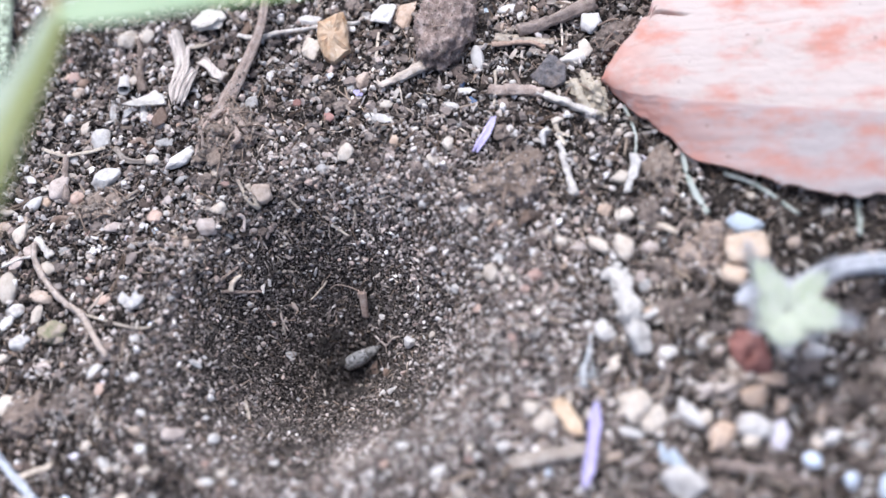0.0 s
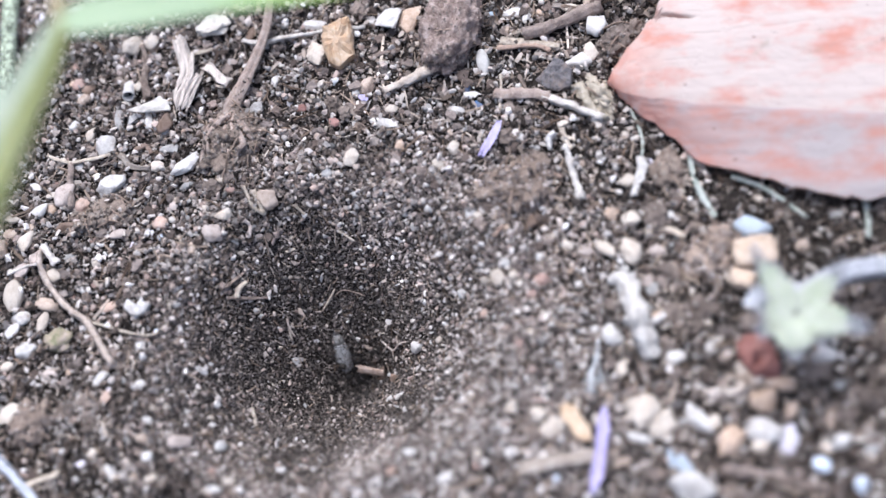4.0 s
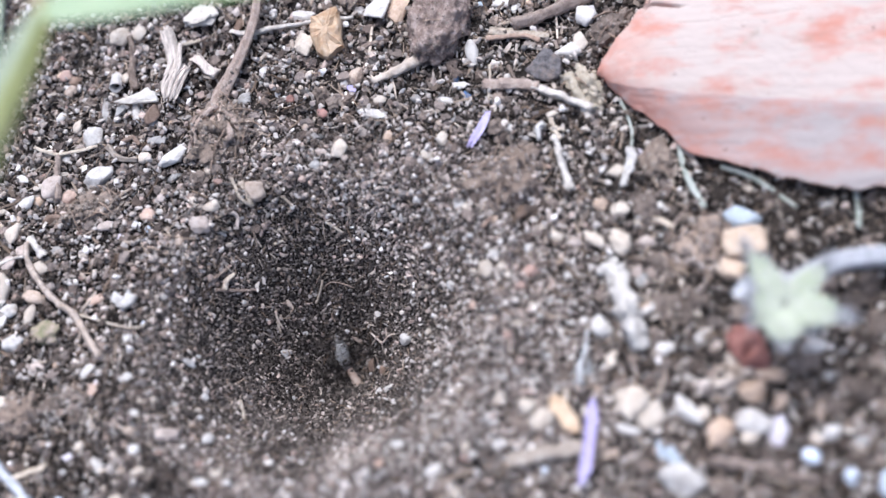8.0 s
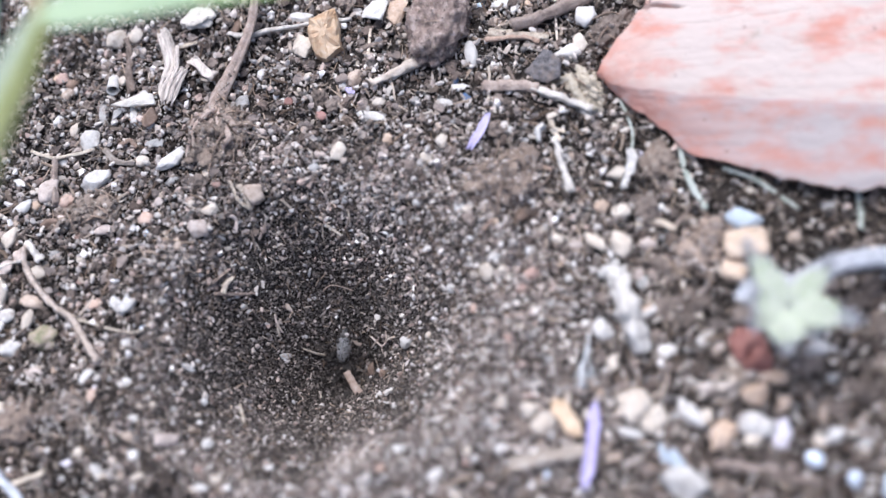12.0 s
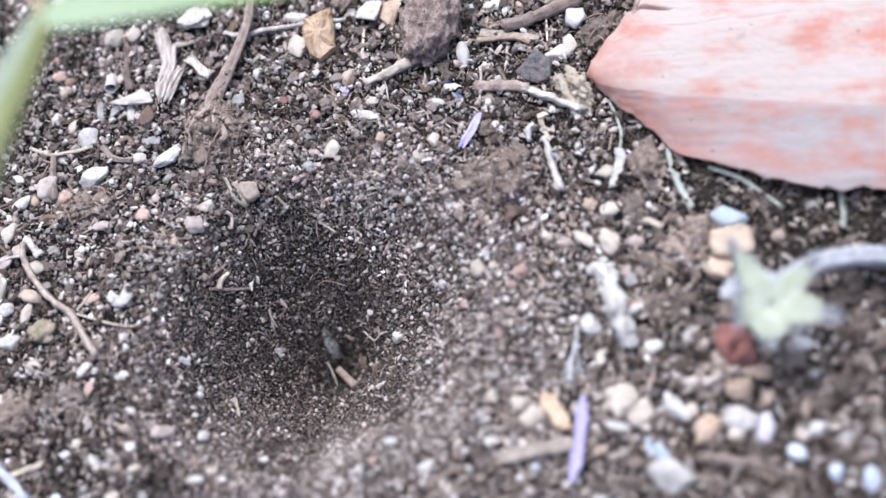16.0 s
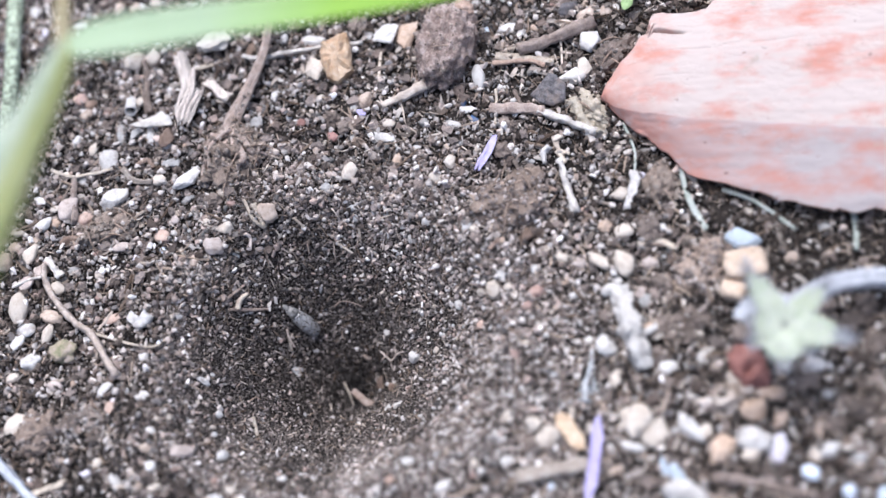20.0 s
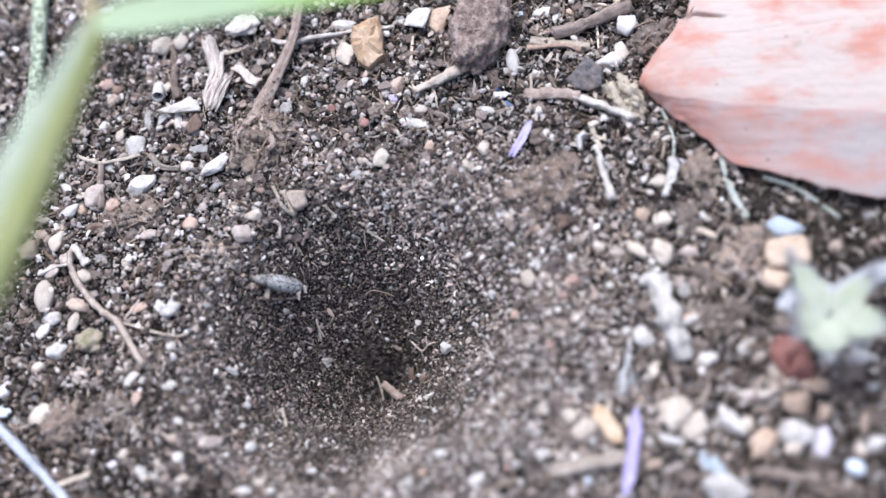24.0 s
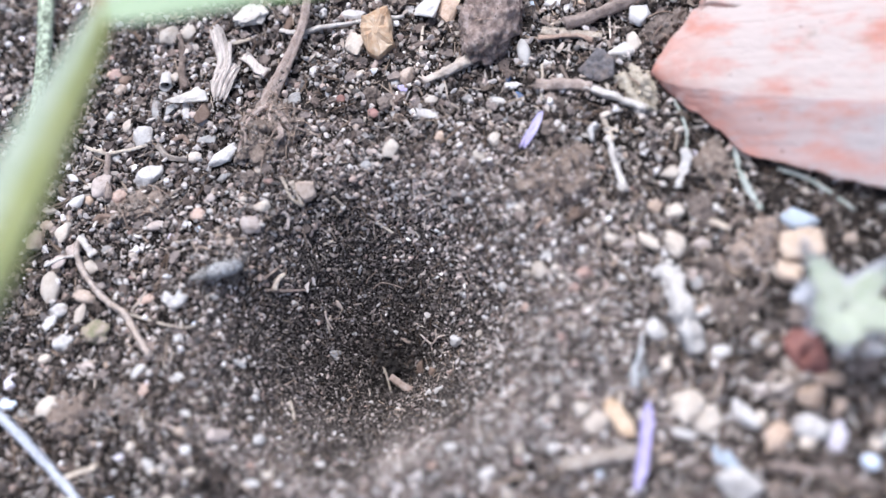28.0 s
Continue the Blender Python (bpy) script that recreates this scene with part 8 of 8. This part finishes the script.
def rim_gravel():
    """The knobbly gravel that lies thick on the left of the pit."""
    rnd, made = random.Random(79), 0
    tones = (("white", WHITE), ("cream", CREAM), ("beige", BEIGE), ("white", WHITE), ("grey", GREY), ("cream", CREAM), ("pink", PINK), ("beige", BEIGE))
    shapes = []
    for k, (tone, material) in enumerate(tones):
        bm = stone_mesh(950 + k, "ap"[k % 2], 3)
        bmesh.ops.transform(bm, matrix=Matrix.Diagonal((0.5, 0.4, 0.32, 1)), verts=bm.verts)
        ob = part("gravel_stone", bm, material)
        shapes.append((ob.data, tone))
        bpy.data.objects.remove(ob)
    while made < 60:
        x, y = (rnd.uniform(-95, -42), rnd.uniform(-14, 26)) if made < 36 else (rnd.uniform(-92, 30), rnd.uniform(22, 64))
        if float(fine_ground(x, y)) < 1.1 or not is_free(x, y, 1.2):
            continue
        data, tone = rnd.choice(shapes)
        size = 1.1 + 1.4 * rnd.random() ** 1.6
        TAKEN.append((x, y, 0.4 * size))
        ob = new("gravel_stone", data)
        ob.matrix_basis = pose(x * MM, y * MM, (float(land(x, y)) + 0.28 * size) * MM, rnd.uniform(-30, 30), rnd.uniform(-30, 30), rnd.uniform(0, 360)) @ Matrix.Diagonal((size, size, size, 1))
        tagged(ob, "knobbly " + tone + " stone of the gravel beside the pit", "gravel", "knobbly gravel")
        made += 1


rim_gravel()
loose_grit()


def heaped_crumbs():
    """Crumbs heaped against the stones and caught on their shoulders."""
    rnd = np.random.RandomState(88)
    at, sizes = [], []
    for x, y, a, b, high, turn in STONES:
        if float(pit_share(x, y)) < 0.9:
            continue
        for _ in range(int(10 + 7 * a)):
            w, far = rnd.uniform(0, 2 * math.pi), rnd.uniform(0.96, 1.2)
            u, v = a * far * math.cos(w), b * far * math.sin(w)
            at.append((x + u * math.cos(turn) - v * math.sin(turn), y + u * math.sin(turn) + v * math.cos(turn)))
            sizes.append(0.3 + 0.75 * rnd.rand() ** 2)
    grains("heaped_crumbs", np.array(at), np.array(sizes), CRUMB, "dark crumbs heaped against the stones", "soil", 89, 0.35, 0.4, 0.0, False, 1.3, (OCTA, OCTA_FACES))


heaped_crumbs()


BEETLE_WAY = [
    (0, -18.27, -10.0, -26.33, 39.2, -32.8, 13.9),
    (0.4, -19.36, -10.15, -26.73, 41.9, -27.8, 23.6),
    (0.8, -19.25, -9.61, -25.61, 43.0, -28.5, 22.3),
    (1, -20.65, -10.29, -26.96, 50.4, -5.4, 15.7),
    (1.1, -20.72, -9.9, -25.99, 28.4, -40.6, 59.9),
    (1.2, -21.97, -10.78, -26.4, 12.7, -48.4, 111.0),
    (1.3, -21.28, -11.01, -26.9, -33.1, -33.8, 162.4),
    (1.6, -21.29, -10.03, -25.7, -43.3, -26.4, 170.0),
    (2, -22.6, -9.31, -24.51, -45.4, -19.2, -167.6),
    (2.3, -22.46, -8.96, -24.15, -50.0, -3.1, -155.1),
    (2.5, -25.29, -8.61, -22.26, -22.5, -47.3, 172.9),
    (4.5, -22.94, -8.06, -25.86, 15.5, -48.5, 98.3),
    (5, -22.81, -8.95, -26.44, 13.8, -48.8, 106.5),
    (5.5, -23.34, -7.97, -25.63, 14.8, -48.9, 104.0),
    (6, -23.2, -8.47, -26.1, 18.0, -48.0, 102.8),
    (6.5, -22.1, -8.49, -26.66, 0.3, -50.6, 108.0),
    (7, -22.51, -7.9, -26.12, 8.0, -50.5, 100.3),
    (7.5, -22.69, -8.46, -26.64, 17.2, -47.7, 95.3),
    (8, -21.85, -8.65, -26.89, 9.9, -49.5, 93.3),
    (8.5, -22.21, -7.93, -26.27, 8.3, -50.4, 95.9),
    (9, -21.99, -7.82, -25.86, 6.5, -51.0, 94.9),
    (9.5, -21.7, -7.19, -25.36, 12.1, -50.0, 81.8),
    (10, -20.62, -7.27, -25.42, 12.5, -50.9, 76.1),
    (10.5, -20.34, -7.1, -25.44, 17.0, -49.8, 69.2),
    (11, -19.91, -7.68, -25.79, 28.6, -44.4, 52.8),
    (11.5, -20.85, -7.35, -25.67, 29.1, -42.2, 55.0),
    (12, -20.95, -7.16, -25.46, 15.3, -49.9, 73.2),
    (12.5, -21.38, -6.68, -24.87, 8.1, -51.4, 83.6),
    (14.5, -22.01, -7.6, -25.72, -6.3, -51.3, 110.6),
    (15, -22.85, -8.46, -26.33, 9.4, -50.0, 108.6),
    (15.5, -22.46, -7.54, -25.75, -2.8, -51.3, 111.2),
    (16, -22.49, -7.94, -26.15, 2.1, -51.1, 108.0),
    (16.5, -22.47, -9.28, -27.26, 11.5, -48.6, 106.5),
    (17, -21.9, -9.5, -28.92, -20.3, -44.9, 139.2),
    (17.25, -21.56, -9.57, -28.65, -22.4, -44.3, 136.9),
    (17.5, -21.01, -9.87, -24.54, -24.7, -44.3, 134.4),
    (18, -24.53, -6.72, -20.32, -5.6, -51.0, 136.3),
    (18.5, -26.95, -3.39, -15.57, -5.8, -50.7, 137.4),
    (19, -26.72, -3.65, -15.95, -9.2, -50.3, 141.6),
    (19.5, -27.67, -2.73, -14.88, -12.6, -49.8, 147.4),
    (20, -29.01, -3.13, -14.0, -6.5, -51.2, 148.3),
    (20.5, -29.46, -2.85, -13.29, -17.3, -48.7, 162.5),
    (21, -30.8, -3.73, -12.63, -18.4, -48.5, 167.1),
    (21.5, -32.47, -2.31, -9.27, -7.8, -42.3, 155.9),
    (23.5, -35.61, -1.37, -4.49, -12.0, -29.8, 167.1),
    (24, -36.79, -1.48, -3.5, -11.4, -21.9, 173.0),
    (25, -38.26, -1.86, -2.23, -11.6, -14.8, -172.6),
    (26, -38.52, -2.25, -2.17, -11.1, -15.4, -174.5),
    (27, -42.37, -2.7, 0.59, -8.0, -14.4, 175.7),
    (28, -47.15, -3.33, 3.83, -7.0, -7.0, -163.9),
]
SPLINTER_WAY = [
    (0, -16.49, -2.67, -17.89, -9.3, -50.6, 92.0),
    (0.5, -16.3, -2.61, -17.79, -10.2, -50.2, 92.4),
    (1, -16.68, -3.41, -18.82, -8.7, -51.2, 90.3),
    (1.5, -17.67, -6.57, -22.59, -10.5, -50.2, 92.4),
    (2, -15.71, -7.58, -22.82, -41.4, 29.3, 173.0),
    (2.5, -17.98, -9.85, -26.67, -34.7, 38.7, -162.1),
    (4.5, -17.93, -11.86, -27.05, -47.8, 5.8, 153.9),
    (5, -17.99, -11.81, -26.97, -47.9, 0.5, 150.1),
    (6, -19.47, -12.0, -27.32, -41.2, -21.8, 147.8),
    (6.5, -19.09, -13.29, -29.04, -34.1, -0.2, 134.3),
    (7, -19.39, -12.95, -28.57, -23.1, -27.3, 119.7),
    (8, -19.96, -13.12, -31.27, -0.5, 21.2, -58.2),
    (12, -19.5, -14.69, -29.19, -0.7, 20.8, -58.7),
    (15, -19.24, -14.41, -29.56, 3.7, 20.5, -46.4),
    (16, -19.33, -14.67, -29.37, 5.1, 20.2, -42.5),
    (18, -19.16, -14.93, -28.91, 3.4, 20.5, -47.2),
    (20, -19.44, -15.16, -29.03, 6.7, 19.2, -37.2),
    (24, -19.2, -15.73, -28.16, 7.0, 19.0, -37.5),
    (26, -19.52, -15.66, -28.57, 8.3, 18.6, -33.5),
    (28, -19.54, -15.25, -29.18, 8.8, 18.3, -32.8),
]
STALK_WAY = [
    (0, -24.62, -0.6, -15.25, -42.6, 26.4, -139.8),
    (5, -23.97, -1.12, -15.95, -35.1, 37.1, -128.4),
    (9, -23.42, -1.1, -16.12, -25.8, 44.4, -117.3),
    (9.5, -22.92, -3.11, -18.34, -45.5, 25.1, -147.4),
    (10, -25.17, -8.91, -23.34, -46.3, -25.3, -151.0),
    (10.5, -24.18, -7.92, -23.29, -50.7, 8.0, -131.9),
    (11, -24.16, -9.67, -24.91, -45.9, -22.9, -152.3),
    (11.5, -25.59, -9.39, -23.17, -34.3, -42.1, -170.5),
    (12, -25.95, -9.84, -23.14, -26.1, -47.6, 177.7),
    (12.5, -26.34, -10.01, -22.91, -48.2, -26.5, -146.8),
    (14.5, -20.89, -11.81, -27.41, -21.9, -42.3, 146.6),
    (15, -22.27, -13.36, -28.89, -1.3, 21.3, -59.3),
    (16, -22.37, -13.61, -29.07, -3.7, 21.0, -66.2),
    (18, -21.94, -13.85, -29.74, -6.7, 20.1, -74.9),
    (20, -22.47, -13.73, -29.07, -4.0, 20.5, -67.1),
    (24, -22.11, -14.53, -28.91, -5.9, 19.8, -74.0),
    (26, -22.69, -13.91, -29.21, -6.3, 19.9, -74.8),
    (28, -22.59, -13.83, -29.16, -5.4, 20.1, -73.2),
]


def motions():
    for thing, way in ((BEETLE, BEETLE_WAY), (SPLINTER_BIT, SPLINTER_WAY), (STALK_BIT, STALK_WAY)):
        walk(thing, [(t, pose(x * MM, y * MM, (z + (0.0 if thing is BEETLE else 0.6)) * MM, rx, ry, rz)) for t, x, y, z, rx, ry, rz in way] + ([] if way[-1][0] == 28 else [(28.0, pose(way[-1][1] * MM, way[-1][2] * MM, (way[-1][3] + (0.0 if thing is BEETLE else 0.6)) * MM, *way[-1][4:]))]))
    for crumb, rows in CRUMBS:
        walk(crumb, rows)


motions()
